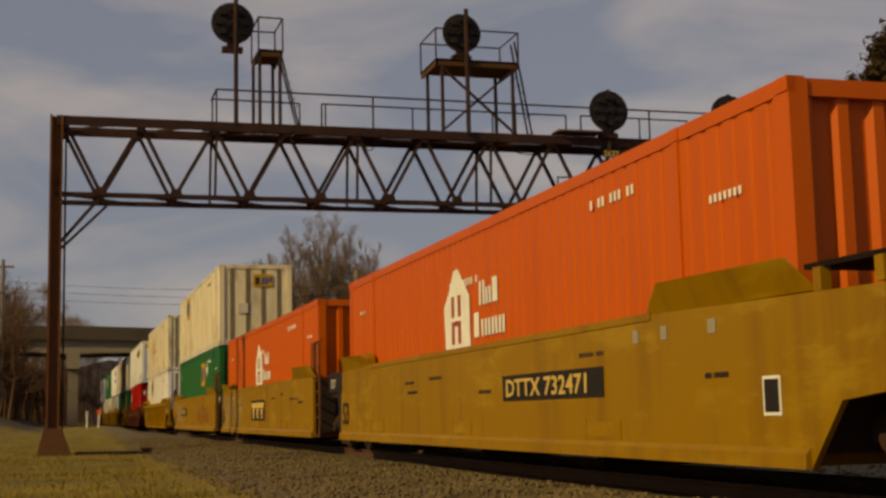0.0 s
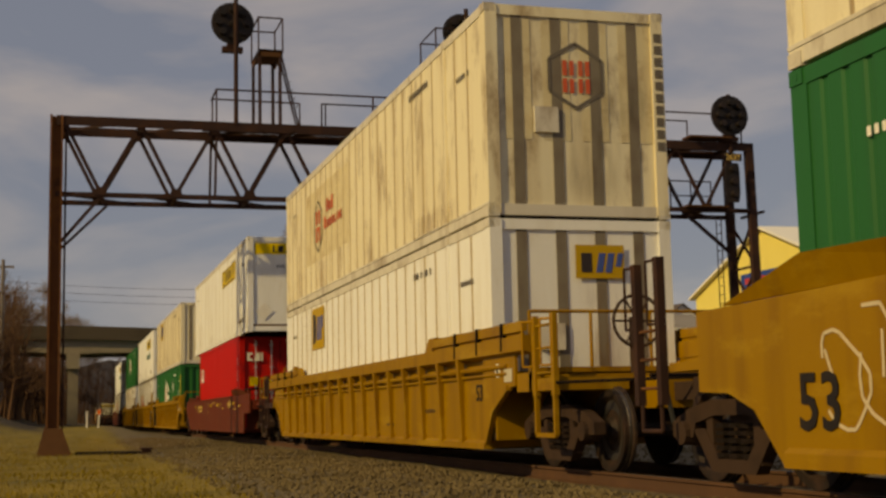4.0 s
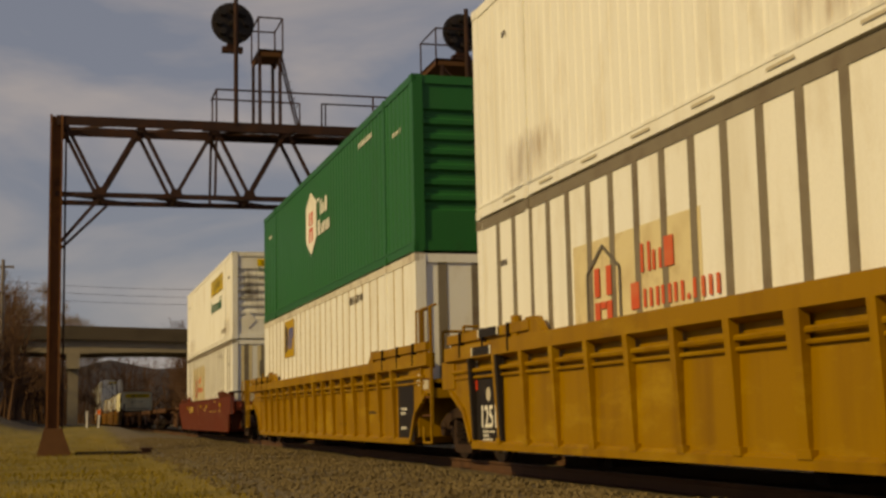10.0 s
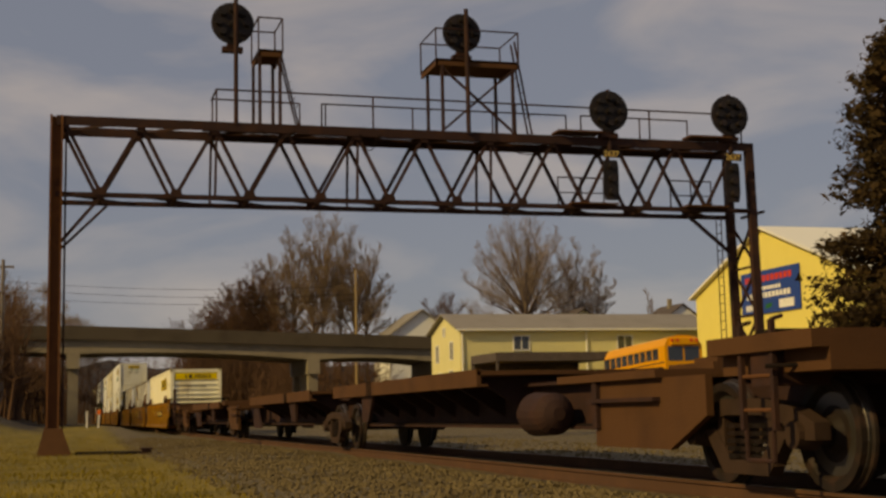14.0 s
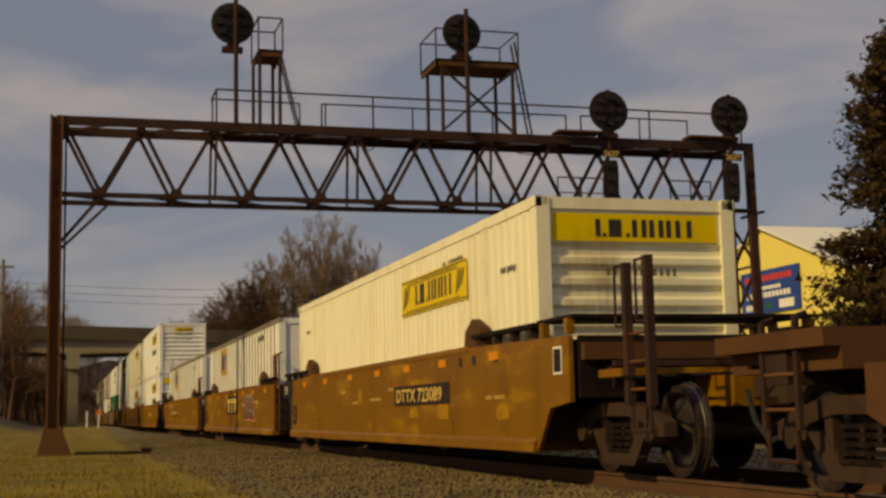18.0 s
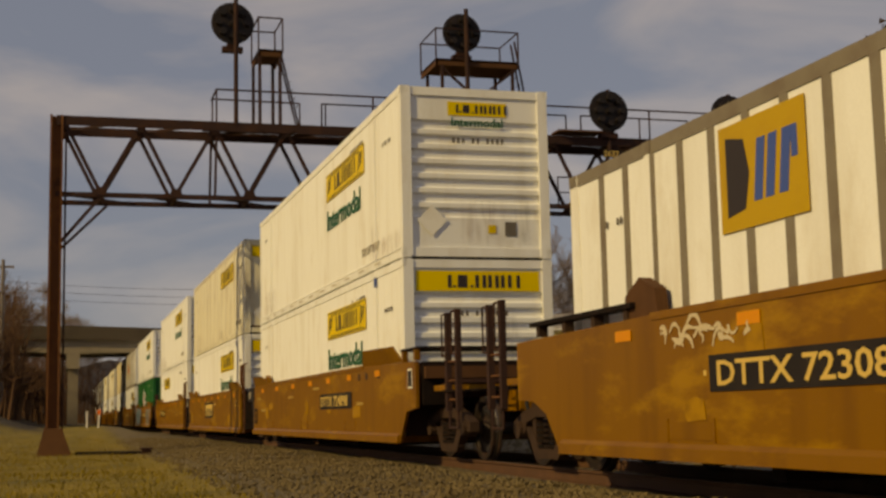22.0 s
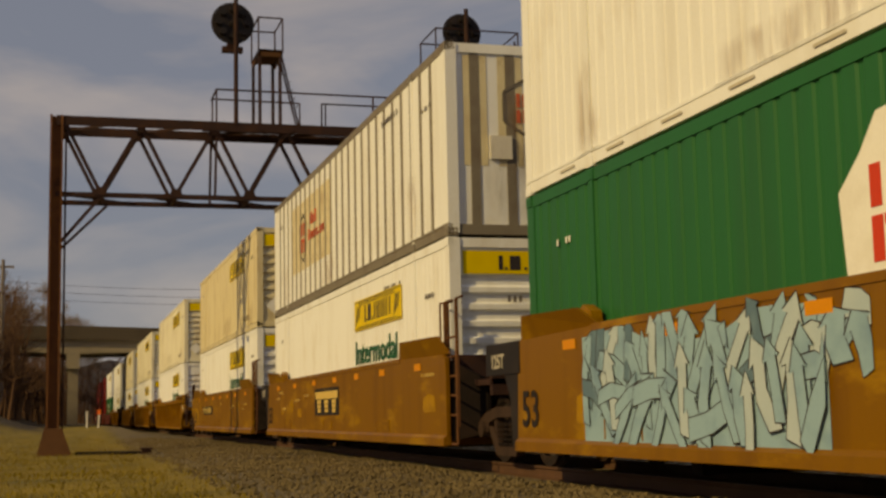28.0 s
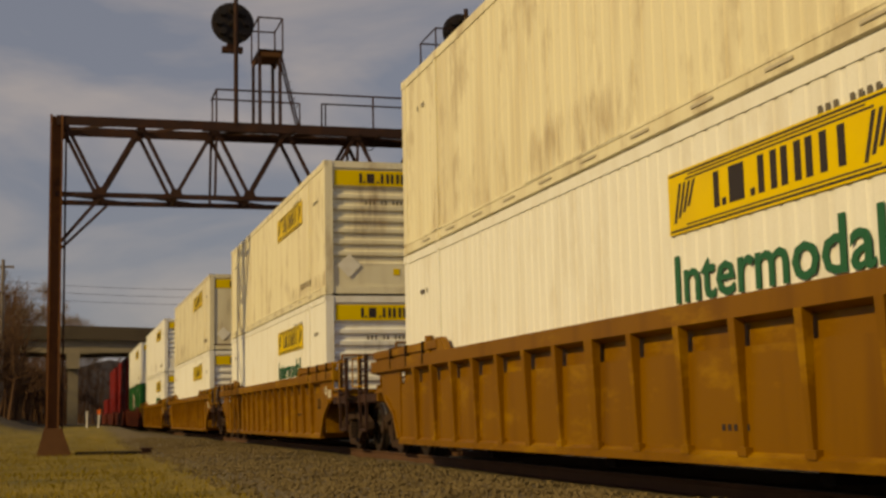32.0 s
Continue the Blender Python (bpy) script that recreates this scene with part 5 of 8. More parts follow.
# ------------------------------------------------------------------ the train: flat spine car
def spine_unit(u, flip, front, rear, label):
    """A platform of a spine car between two trucks 17.55 m apart. Zero is the leading truck."""
    ob = thing("spine_car", label, "rail car", pose(MID, u, 0), "cars of the train")
    P = 17.55

    def at(y):
        return P - y if flip else y
    sp = Mesh()
    a, b = sorted((at(-0.6), at(18.1)))
    sp.prism([(-0.6, 1.06), (0.6, 1.06), (0.6, 1.02), (0.42, 1.02), (0.42, 0.5), (0.6, 0.5), (0.6, 0.46), (-0.6, 0.46), (-0.6, 0.5), (-0.42, 0.5), (-0.42, 1.02), (-0.6, 1.02)], "y", a, b)
    part("spine_beam", sp, M["rust"], ob)
    a, b = sorted((at(1.35), at(11.0)))
    part("wheel_platform", Mesh().box(-1.35, 1.35, a, b, 1.18, 1.24), M["rust_deck"], ob)
    for s in (-1, 1):
        part("platform_edge", Mesh().box(*sorted((s * 1.36, s * 1.30)), a, b, 1.03, 1.26).box(*sorted((s * 1.30, s * 1.2)), a, b, 1.03, 1.06), M["rust_deck"], ob)
        y0, y1 = sorted((at(3.65), at(4.55)))
        part("platform_gusset", Mesh().prism([(y0, 1.03), (y1, 1.03), (y1 if flip else y0 + 0.5, 0.56), (y1 - 0.5 if flip else y0, 0.56)], "x", s * 1.28, s * 1.22), M["rust"], ob)
        for k in (4.45, 4.6, 4.75):
            part("edge_strap", kept(("edge_strap", s), lambda: Mesh().box(*sorted((s * 1.372, s * 1.34)), -0.03, 0.03, 1.02, 1.27), M["dark"]), None, ob, at=pose(0, at(k), 0))
    n = 8
    for i in range(n):
        y = a + 0.4 + i * (b - a - 0.8) / (n - 1)
        part("outrigger", kept("outrigger", lambda: Mesh().prism([(-1.3, 1.16), (1.3, 1.16), (0.42, 0.62), (-0.42, 0.62)], "y", -0.04, 0.04), M["rust"]), None, ob, at=pose(0, y, 0))
    # low deck, boxed side panel with a sloping toe, and its ledge
    a, b = sorted((at(13.8), at(16.35)))
    part("low_deck", Mesh().box(-1.3, 1.3, a, b, 0.98, 1.06), M["rust_deck"], ob)
    toe = [(at(14.7), 0.98), (at(14.7), 0.31), (at(16.45), 0.31), (at(17.2), 0.62), (at(17.2), 0.98)]
    for s in (-1, 1):
        part("hitch_box", Mesh().prism(toe, "x", s * 1.22, s * 1.15), M["rust_deck"], ob)
        y0, y1 = sorted((at(14.65), at(16.28)))
        part("box_ledge", Mesh().box(*sorted((s * 1.30, s * 1.22)), y0, y1, 0.76, 0.80), M["rust"], ob)
        y0, y1 = sorted((at(14.72), at(14.84)))
        part("box_stiffener", Mesh().box(*sorted((s * 1.27, s * 1.22)), y0, y1, 0.5, 0.98), M["rust"], ob)
    y0, y1 = sorted((at(14.9), at(17.1)))
    part("box_floor", Mesh().box(-1.15, 1.15, y0, y1, 0.60, 0.66), M["rust"], ob)
    y0, y1 = sorted((at(15.0), at(16.0)))
    part("hitch", Mesh().box(-0.5, 0.5, y0, y1, 1.06, 1.14).box(-0.35, 0.35, y0 + 0.2, y1 - 0.3, 1.14, 1.2), M["rust_deck"], ob)
    y0, y1 = sorted((at(17.5), at(19.15))) if (front if flip else rear) else sorted((at(17.3), at(17.9)))
    part("end_platform", Mesh().box(-1.35, 1.35, y0, y1, 1.12, 1.26).box(-1.2, 1.2, y0, y1, 0.95, 1.12), M["rust_deck"], ob)
    if not flip:
        part("hopper_plate", Mesh().prism([(11.2, 0.36), (12.6, 0.36), (13.4, 0.95), (12.0, 0.95)], "x", -1.0, -0.94), M["rust"], ob)
    else:
        part("air_tank", Mesh().lathe([(0, 0.08), (0.05, 0.18), (0.16, 0.26), (0.75, 0.28), (0.85, 0.2), (0.9, 0.12), (1.3, 0.1)], (-0.82, at(12.6), 0.65), (-0.82, at(11.4), 0.65), 20), M["rust"], ob)
    part("brake_pipe", Mesh().tube((-0.55, 0.5, 0.5), (-0.55, 17.0, 0.5), 0.03, n=6).tube((0.5, 0.5, 0.5), (0.5, 17.0, 0.5), 0.03, n=6), M["dark"], ob)
    truck_parts(ob, 0)
    if rear:
        truck_parts(ob, P)
    for on, y, d in ((front, -0.6, -1), (rear, P + 0.55, 1)):
        if on:
            part("end_sill", Mesh().box(-1.3, 1.3, *sorted((y, y + d * 0.35)), 0.85, 1.12), M["rust"], ob)
            coupler_parts(ob, y + d * 0.2, d, "rust")
            ladder_parts(ob, y + d * 0.1 + 0.25, "rust", -1.3, 1.4)
            part("brake_cabinet", Mesh().box(-1.25, -0.85, *sorted((y, y + d * 0.3)), 1.12, 1.3), M["dark"], ob)
    TRAIN.append((ob, u, MID, 0))
    return ob

# ------------------------------------------------------------------ make up the train
START = [8.75, 28.19, 46.92, 70.51, 93.88, 117.02, 136.42, 155.82, 179.08, 259.37, 278.55, 297.98, 321.53, 340.96,
         360.2, 383.2, 402.7, 422.15, 445.5, 468.35, 491.2, 513.95, 536.7, 559.5, 582.3, 605.1]

YEL = "smooth-sided yellow well car, weathered and scratched"
RIB = "yellow well car with upright side ribs, grimy"
MAR = "maroon well car with sloping ends, dusty"
OCH = "smooth-sided ochre well car with orange reflectors, rust-streaked"
CARS_OF = [  # style, paint, label, front end free, rear end free
    ("smooth", "yellow_car", YEL, 1, 0), ("smooth", "yellow_car", YEL, 0, 0), ("smooth", "yellow_car", YEL, 0, 1),
    ("ribbed", "yellow_car", RIB, 1, 1), ("maroon", "maroon", MAR, 1, 1),
    ("ribbed", "yellow_car", RIB, 1, 0), ("ribbed", "yellow_car", RIB, 0, 0), ("ribbed", "yellow_car", RIB, 0, 1),
    ("maroon", "maroon", MAR, 1, 1),
    ("lock", "ochre_car", OCH, 1, 0), ("lock", "ochre_car", OCH, 0, 0), ("lock", "ochre_car", OCH, 0, 1),
    ("smooth", "ochre_car", OCH, 1, 0), ("smooth", "ochre_car", OCH, 0, 0), ("smooth", "ochre_car", OCH, 0, 1),
    ("smooth", "ochre_car", OCH, 1, 0), ("smooth", "ochre_car", OCH, 0, 0), ("smooth", "ochre_car", OCH, 0, 1),
] + [("ribbed", "ochre_car", RIB, 1, 1)] * 4 + [("maroon", "maroon", MAR, 1, 1)] * 4
car = [well_unit(st, pt, u, lb, f, r) for (st, pt, lb, f, r), u in zip(CARS_OF, START)]
for k in range(3):
    spine_unit(200.75 + 17.55 * k, k == 0, k == 0, k == 2, "empty rusty spine car with low platforms")

JBW = "white corrugated container with a yellow banner and green lettering"
JBL = "white container with a yellow banner, louvred ends"
JBP = "white plate-sided container with a yellow banner, scuffed"
RBE = "white container with dark side posts and a gold name panel"
RBH = "white container with dark side posts and a red haulier mark"
GRN = "green corrugated container with a white haulier mark"


def yellow_patches(ob, seed, n=5):
    """Fresh yellow touch-up patches behind small stencils."""
    r = random.Random(seed)
    for k in range(n):
        w, h = r.uniform(0.3, 0.7), r.uniform(0.14, 0.3)
        c = 0.05
        mark(ob, "paint_patch", flat([(0, c), (c, 0), (w, 0.02), (w - 0.03, h), (w * 0.5, h + 0.03), (0.02, h - 0.02)], 0.002), "patch", r.uniform(0.6, 15.5), r.uniform(0.5, 1.05), CFACE + 0.014)


def jb(i, level, paint="white", word=True, ends="louver", kind="fine", lab=JBW, small=False, y=6.42):
    c = container(kind, paint, ends, START[i], level, lab, cap=None if kind != "plate" else "light_grey")
    banner(c, word, y)
    grimy(c, 900 + i * 2 + level, 5 if level else 2)
    end_banner(c, small)
    ids(c, seed=i * 3 + level)
    if kind == "fine":
        lift_words(c)
    if kind == "plate":
        lift_words(c, 2.2, slot="light_grey")
    return c


def rib(i, level, hub=False, paint="white", kind="rib", ends="rib", number="", at_y=0):
    c = container(kind, paint, ends, START[i], level, RBH if hub else RBE, rail="grey_rib" if kind == "rib" else "light_grey", cap="grey_rib" if kind == "rib" else "light_grey")
    grimy(c, 800 + i * 2 + level, 6 if paint == "beige" else 3)
    if hub:
        w, y = (3.0, 12.76) if i == 6 else (4.8, 13.5)
        mark(c, "tan_panel", kept(("tan_panel", w), lambda: flat(rect(0, w, 0, 1.3 if w < 4 else 1.6), 0.002), M["tan"]), "tan", y, 0.82, -HW + 0.010)
        house_logo(c, 12.35, 0.92 if i == 6 else 1.0, boxed=True)
        end_hex(c, bars=i != 8)
    else:
        square_logo(c, 12.74, 1.8)
        end_square_logo(c, ends == "flat")
    if number:
        part("container_number", letters(number, 0.21, M["grey_ink"]), None, c, at=near_face(FACE - 0.002, at_y, 2.47) @ Matrix.Diagonal((0.85, 1, 1, 1)))
    else:
        ids(c, seed=i * 5 + level)
    return c


def hub(i, level, paint, lab, ends="corr"):
    c = container("corr", paint, ends, START[i], level, lab)
    house_logo(c, 9.62, 1.24, mono=paint == "orange", hexed=level == 1)
    ids(c, ink="white_ink", seed=i + 40)
    mark(c, "small_name", small_print(12, 1.35, 0.1, i), "white_ink", 9.3, 2.1)
    end_hex(c, "white_ink", 0.02)
    return c


hub(0, 0, "orange", "orange corrugated container with a white haulier mark")
hub(1, 0, "orange", "orange corrugated container with a white haulier mark")
rib(2, 1, paint="beige", kind="wrib")
c = container("corr", "green", "louver", START[2], 0, "green corrugated container with a gold name panel")
square_logo(c, 6.33, 1.62, 1.5, 0.88)
diamond(c, 4.16, 2.2)
ids(c, ink="white_ink", seed=77)
end_square_logo(c)
end_mark(c, "placard", flat([(0, -0.3), (0.3, 0), (0, 0.3), (-0.3, 0)]), "white_ink", -0.5, 1.4, y=0.01)
rib(3, 1, hub=True, paint="beige", kind="wrib")
c = rib(3, 0, kind="wrib")
c = jb(4, 1, word=False, ends="plain", kind="plate", lab=JBP, y=6.6)
c = container("corr", "red", "door", START[4] + 1.98, 0, "red corrugated container with closed doors and white initials", length=12.192)
me = Mesh().prism([(0, 0.06), (0.06, 0), (0.3, 0), (0.3, 0.12), (0.14, 0.14), (0.14, 0.38), (0.32, 0.4), (0.32, 0.52), (0.06, 0.52), (0, 0.46)], "z", 0, 0.004).prism([(0.36, 0), (0.7, 0), (0.7, 0.52), (0.56, 0.52)], "z", 0, 0.004).box(0.76, 0.84, 0, 0.52, 0, 0.004)
me2 = Mesh().prism([(0, 0), (0.17, 0), (0.17, 0.07), (0.08, 0.07), (0.08, 0.19), (0.17, 0.19), (0.17, 0.26), (0, 0.26)], "z", 0, 0.004).prism([(0.2, 0), (0.4, 0), (0.4, 0.26), (0.3, 0.26)], "z", 0, 0.004).box(0.44, 0.49, 0, 0.26, 0, 0.004)
mark(c, "owner_mark", me, "white_ink", 11.6, 1.75)
end_mark(c, "owner_mark", me2, "white_ink", -1.05, 2.12, y=-0.01)
end_mark(c, "warning_label", flat(rect(0, 0.26, 0, 0.28)), "banner", -0.98, 1.34, y=-0.01)
end_mark(c, "warning_triangle", flat([(0, 0), (0.3, 0), (0.15, 0.28)]), "banner", -0.52, 1.34, y=-0.01)
end_mark(c, "data_print", small_print(6, 0.4, 0.08, 2), "white_ink", 0.2, 1.58, y=-0.01)
end_mark(c, "data_print", small_print(4, 0.25, 0.08, 3), "white_ink", 0.2, 1.44, y=-0.01)
me = Mesh()
for k in range(11):
    if k not in (4, 8):
        me.box(0, 0.09, 0.13 * k, 0.13 * k + 0.085, 0, 0.004)
mark(c, "container_number", me, "white_ink", 0.5, 0.85)
rib(5, 1, paint="beige", kind="wrib")
c = hub(5, 0, "green", GRN)
mark(c, "height_strip", Mesh().box(0, 0.12, 0, 1.0, 0, 0.006), "banner", 0.22, 1.45)
for y, z in ((1.4, 1.5), (15.25, 1.5)):
    part("lettering", letters("53'", 0.32, M["white_ink"]), None, c, at=near_face(FACE - 0.002, y, z))
diamond(c, 4.5, 1.95)
jb(6, 1)
tagged_box = rib(6, 0, hub=True)
hub(7, 1, "green", GRN, "louver")
c = rib(7, 0, kind="wrib", number="EMH U 637 440", at_y=4.99)
c = jb(8, 1, small=True)
end_stain(c, -1.05, 1.25, 0.7, 1.1, "soot_dark", 0.03)
end_stain(c, -0.2, 1.0, 0.9, 0.9, "rust_run", 0.03)
c = rib(8, 0, hub=True)
for x, word in ((1.06, "U\nP\nH\nU"), (1.22, "2\n4\n0\n9\n6\n2")):
    part("end_lettering", letters(word, 0.2, M["ink"]), None, c, at=front_face(x - 0.06, -0.014, 2.45) @ Matrix.Diagonal((0.8, 1.0, 1, 1)))
jb(9, 0, "ivory", word=False, kind="corr", lab=JBL)
c = rib(10, 0, ends="flat", number="EMHU 635550", at_y=3.75)
mark(c, "yellow_post", Mesh().box(-0.06, 0.06, 0.17, 2.79, 0, 0.012), "gold", 2.0, 0, FACE + 0.004)
c = rib(11, 0, ends="flat")
mark(c, "yellow_post", Mesh().box(-0.06, 0.06, 0.17, 2.79, 0, 0.012), "gold", 2.0, 0, FACE + 0.004)
jb(12, 1, small=True)
jb(12, 0)
jb(13, 1, "cream", word=False, ends="plain", kind="plate", lab=JBP)
jb(13, 0)
jb(14, 1, small=True)
jb(14, 0, word=False, ends="door", y=13.48)
jb(15, 1, small=True)
hub(15, 0, "green", GRN)
rib(16, 1, hub=True)
jb(16, 0)
jb(17, 1, "tan", word=False, lab="tan corrugated container with a yellow banner")
jb(17, 0)
c = jb(18, 1, "cream", word=False)
for k in (0.75, 1.24, 1.73):
    end_stain(c, -1.05, k, 2.1, 0.3, "rust_run", 0.03)
jb(18, 0, small=True)
jb(19, 1, "cream", word=False)
jb(19, 0)
jb(20, 1, "cream", word=False, ends="plain", kind="plate", lab=JBP)
jb(20, 0, word=False)
jb(21, 1, word=False)
jb(21, 0)
jb(22, 1, word=False)
hub(22, 0, "green", GRN)
for i in (23, 24, 25):
    for lv in (0, 1):
        if i < 25 or lv == 0:
            container("corr", "dark_red", "corr", START[i], lv, "dark red corrugated container")

plate_number(car[0], 6.43, "732471")
owner_panel(car[1], 9.1, 0.6)
plate_number(car[2], 13.41, "732471")
plate_number(car[9], 6.2, "723089")
owner_panel(car[10], 9.4, 0.8)
plate_number(car[11], 12.7, "723089")
plate_number(car[12], 6.3, "724898")
owner_panel(car[13], 9.5)
plate_number(car[14], 13.4, "724898")
plate_number(car[15], 6.4, "726895")
owner_panel(car[16], 9.5)
plate_number(car[17], 12.9, "726895")
for i in (0, 1, 2, 9, 10, 12, 13, 15, 16, 17):
    stencil(car[i], "53", 0.58, 15.95, 0.52)
for i in range(9, 18):
    reflectors(car[i], (1.3, 3.6, 5.6, 7.6, 9.8, 12.2, 14.6))
    car_notes(car[i], 300 + i)
    yellow_patches(car[i], 500 + i)
for i in (0, 1, 2):
    car_notes(car[i], 200 + i, "ink")
for i in (4, 8):
    part("car_number", letters("FEC 71644" if i == 8 else "FEC 70771", 0.34, M["gold_ink"]), None, car[i], at=near_face(CFACE + 0.01, 12.87, 0.92) @ Matrix.Diagonal((1.05, 1, 1, 1)))
    ring = [(r * 0.72 * math.cos(k * 0.3491), r * math.sin(k * 0.3491)) for r in (0.2, 0.18) for k in range(18)]
    me = Mesh().add([(a, b, 0.002) for a, b in ring], [(k, (k + 1) % 18, (k + 1) % 18 + 18, k + 18) for k in range(18)])
    mark(car[i], "round_mark", me, "gold_ink", 9.3, 1.02, CFACE + 0.010)
    car_notes(car[i], 260 + i, far=8.5)
    for y in (2.0, 6.3, 8.4, 14.0):
        mark(car[i], "reflector", kept("reflector_gold", lambda: flat(rect(0, 0.36, 0, 0.10)), M["gold"]), "gold", y, 1.08, CFACE + 0.010)
for i in (5, 6):
    mark(car[i], "black_panel", flat([(0.1, 0), (1.25, 0), (1.06, 1.0), (0, 1.0)]), "black_panel", 16.12, 0.26, -1.402)
    part("panel_number", letters("1251", 0.42, M["white_ink"]), None, car[i], at=near_face(-1.409, 15.86, 0.5) @ Matrix.Diagonal((0.86, 0.95, 1, 1)))
    for k, w in ((0.43, 0.5), (0.38, 0.25), (0.33, 0.4)):
        mark(car[i], "panel_print", small_print(6, w, 0.03, 7), "white_ink", 15.75, k, -1.408)
    mark(car[i], "panel_sticker", flat(rect(0, 0.09, 0, 0.13)), "red_ink", 16.04, 0.98, -1.408)
    mark(car[i], "panel_badge", Mesh().lathe([(0, 0.09), (0.003, 0.09)], (0, 0, 0), (0, 0, 1), 14), "faint", 15.5, 0.92, -1.408)
    for k in (16.06, 14.94):
        part("rib_cover", Mesh().prism([(-1.41, 0.34), (-1.45, 0.34), (-1.50, 1.40), (-1.41, 1.40)], "y", k - 0.045, k + 0.045), M["black_panel"], car[i])
    for k, z in ((15.9, 1.42), (15.6, 1.64)):
        mark(car[i], "black_band", flat(rect(0, 0.8, 0, 0.11), 0.006), "black_panel", k, z, -OUT - 0.002)
        for e in (0.0, 0.76):
            mark(car[i], "white_tip", flat(rect(0, 0.04, 0, 0.11), 0.008), "white_ink", k - e, z, -OUT - 0.002)
for i in (6, 7):
    mark(car[i], "black_panel", flat(rect(0, 0.97, 0, 0.95)), "black_panel", 0.73, 0.27, -1.424)
    for k, w in ((0.75, 0.4), (0.68, 0.3), (0.45, 0.35)):
        mark(car[i], "panel_print", small_print(6, w, 0.04, 7), "white_ink", 0.55, k, -1.43)
for i in (3, 5, 6, 7, 18, 19, 20, 21):
    part("stencil", letters("53", 0.3, M["black_panel"]), None, car[i], at=near_face(-1.408, 0.42, 0.84))
    mark(car[i], "round_sticker", Mesh().lathe([(0, 0.09), (0.003, 0.09)], (0, 0, 0), (0, 0, 1), 14), "white_ink", -0.55, 1.2, -1.424)
    mark(car[i], "sticker_core", Mesh().lathe([(0, 0.04), (0.003, 0.04)], (0, 0, 0), (0, 0, 1), 10), "ink", -0.55, 1.2, -1.428)
    mark(car[i], "data_stencil", small_print(6, 0.6, 0.05, i), "ink", 3.0, 0.7, -1.404)
    mark(car[i], "data_stencil", small_print(5, 0.5, 0.05, i + 1), "ink", 5.4, 0.5, -1.404)
    mark(car[i], "data_sticker", flat(rect(0, 0.3, 0, 0.16)), "faint", -0.8, 1.05, -1.424)
for k, z in enumerate((0.75, 1.2, 1.65)):
    scrawl(tagged_box, 1.55 - 0.1 * k, z, 1.0, 0.5, "ink", 60 + k, 3, 0.03, FACE - 0.012)
scrawl(car[2], 15.6, 0.45, 3.2, 0.9, "tag_pale", 3, 7, 0.028)
scrawl(car[2], 6.5, 0.5, 5.0, 0.6, "tag_red", 8, 12, 0.03)
scrawl(car[1], 15.5, 0.36, 4.4, 1.0, "tag_pale", 5, 8, 0.03)
block_tag(car[10], 5.42, 0.58, 2.4, 0.78)
mural(car[15], 14.05, 0.30, 4.5, 1.24, 12, 46)
mural(car[15], 9.9, 0.86, 0.9, 0.66, 13, 6, False)
outline_tag(car[15], 3.2, 0.32, 3.0, 1.1, 17)
tag(car[4], 3.4, 1.0, 1.2, 0.2, "gold_ink", 14, 8, 0.03)
tag(car[11], 13.6, 1.18, 1.6, 0.22, "tag_pale", 15, 9, 0.025)
stencil(car[13], "C", 0.34, 11.1, 0.8, "rust")
mark(car[17], "stencil_patch", flat([(0, 0.05), (0.15, 0), (0.75, 0.04), (0.78, 0.6), (0.55, 0.68), (0.04, 0.62)], 0.002), "patch", 16.06, 0.46, CFACE + 0.014)
for y, z, w, h in ((17.3, 0.98, 0.55, 0.42), (16.25, 1.24, 0.17, 0.22), (15.9, 1.24, 0.42, 0.24), (15.25, 1.2, 0.17, 0.3), (15.2, 0.45, 0.5, 0.22)):
    mark(car[17], "paint_patch", flat(rect(0, w, 0, h), 0.002), "patch", y, z, CFACE + 0.014)
    mark(car[17], "data_stencil", small_print(3, w * 0.6, h * 0.4, 9), "ink", y - w * 0.2, z + h * 0.3, CFACE + 0.011)
for i, y, z in ((0, 0.25, 0.62), (9, -0.95, 1.08), (12, -0.95, 1.08), (15, -0.95, 1.08)):
    mark(car[i], "placard_frame", flat(rect(0, 0.26, 0, 0.3)), "white_ink", y, z, CFACE + 0.012)
    mark(car[i], "placard_sheet", flat(rect(0.025, 0.235, 0.025, 0.275)), "black_panel", y, z, CFACE + 0.009)
    for k, w in ((2.6, 0.18), (2.0, 0.18), (1.1, 0.2)):
        mark(car[i], "clearance_mark", flat(rect(0, w * 0.7, 0, 0.12)), "pale_ink" if i == 0 else "ink", k, 1.3, CFACE + 0.013)
# blue lift marks beside the middle castings
for ob, u, x, z in list(TRAIN):
    k = [START.index(v) for v in (u,) if v in START]
    if ob.name.startswith("shipping_container") and z < 1 and k and k[0] in (2, 12, 13, 17):
        mark(ob, "lift_mark", flat(rect(0, 0.17, 0, 0.17)), "sign_blue", 2.06, HIGH - 0.29, -HW - 0.016)

# ------------------------------------------------------------------ ground


def smooth(a, b, x):
    t = min(max((x - a) / (b - a), 0), 1)
    return t * t * (3 - 2 * t)


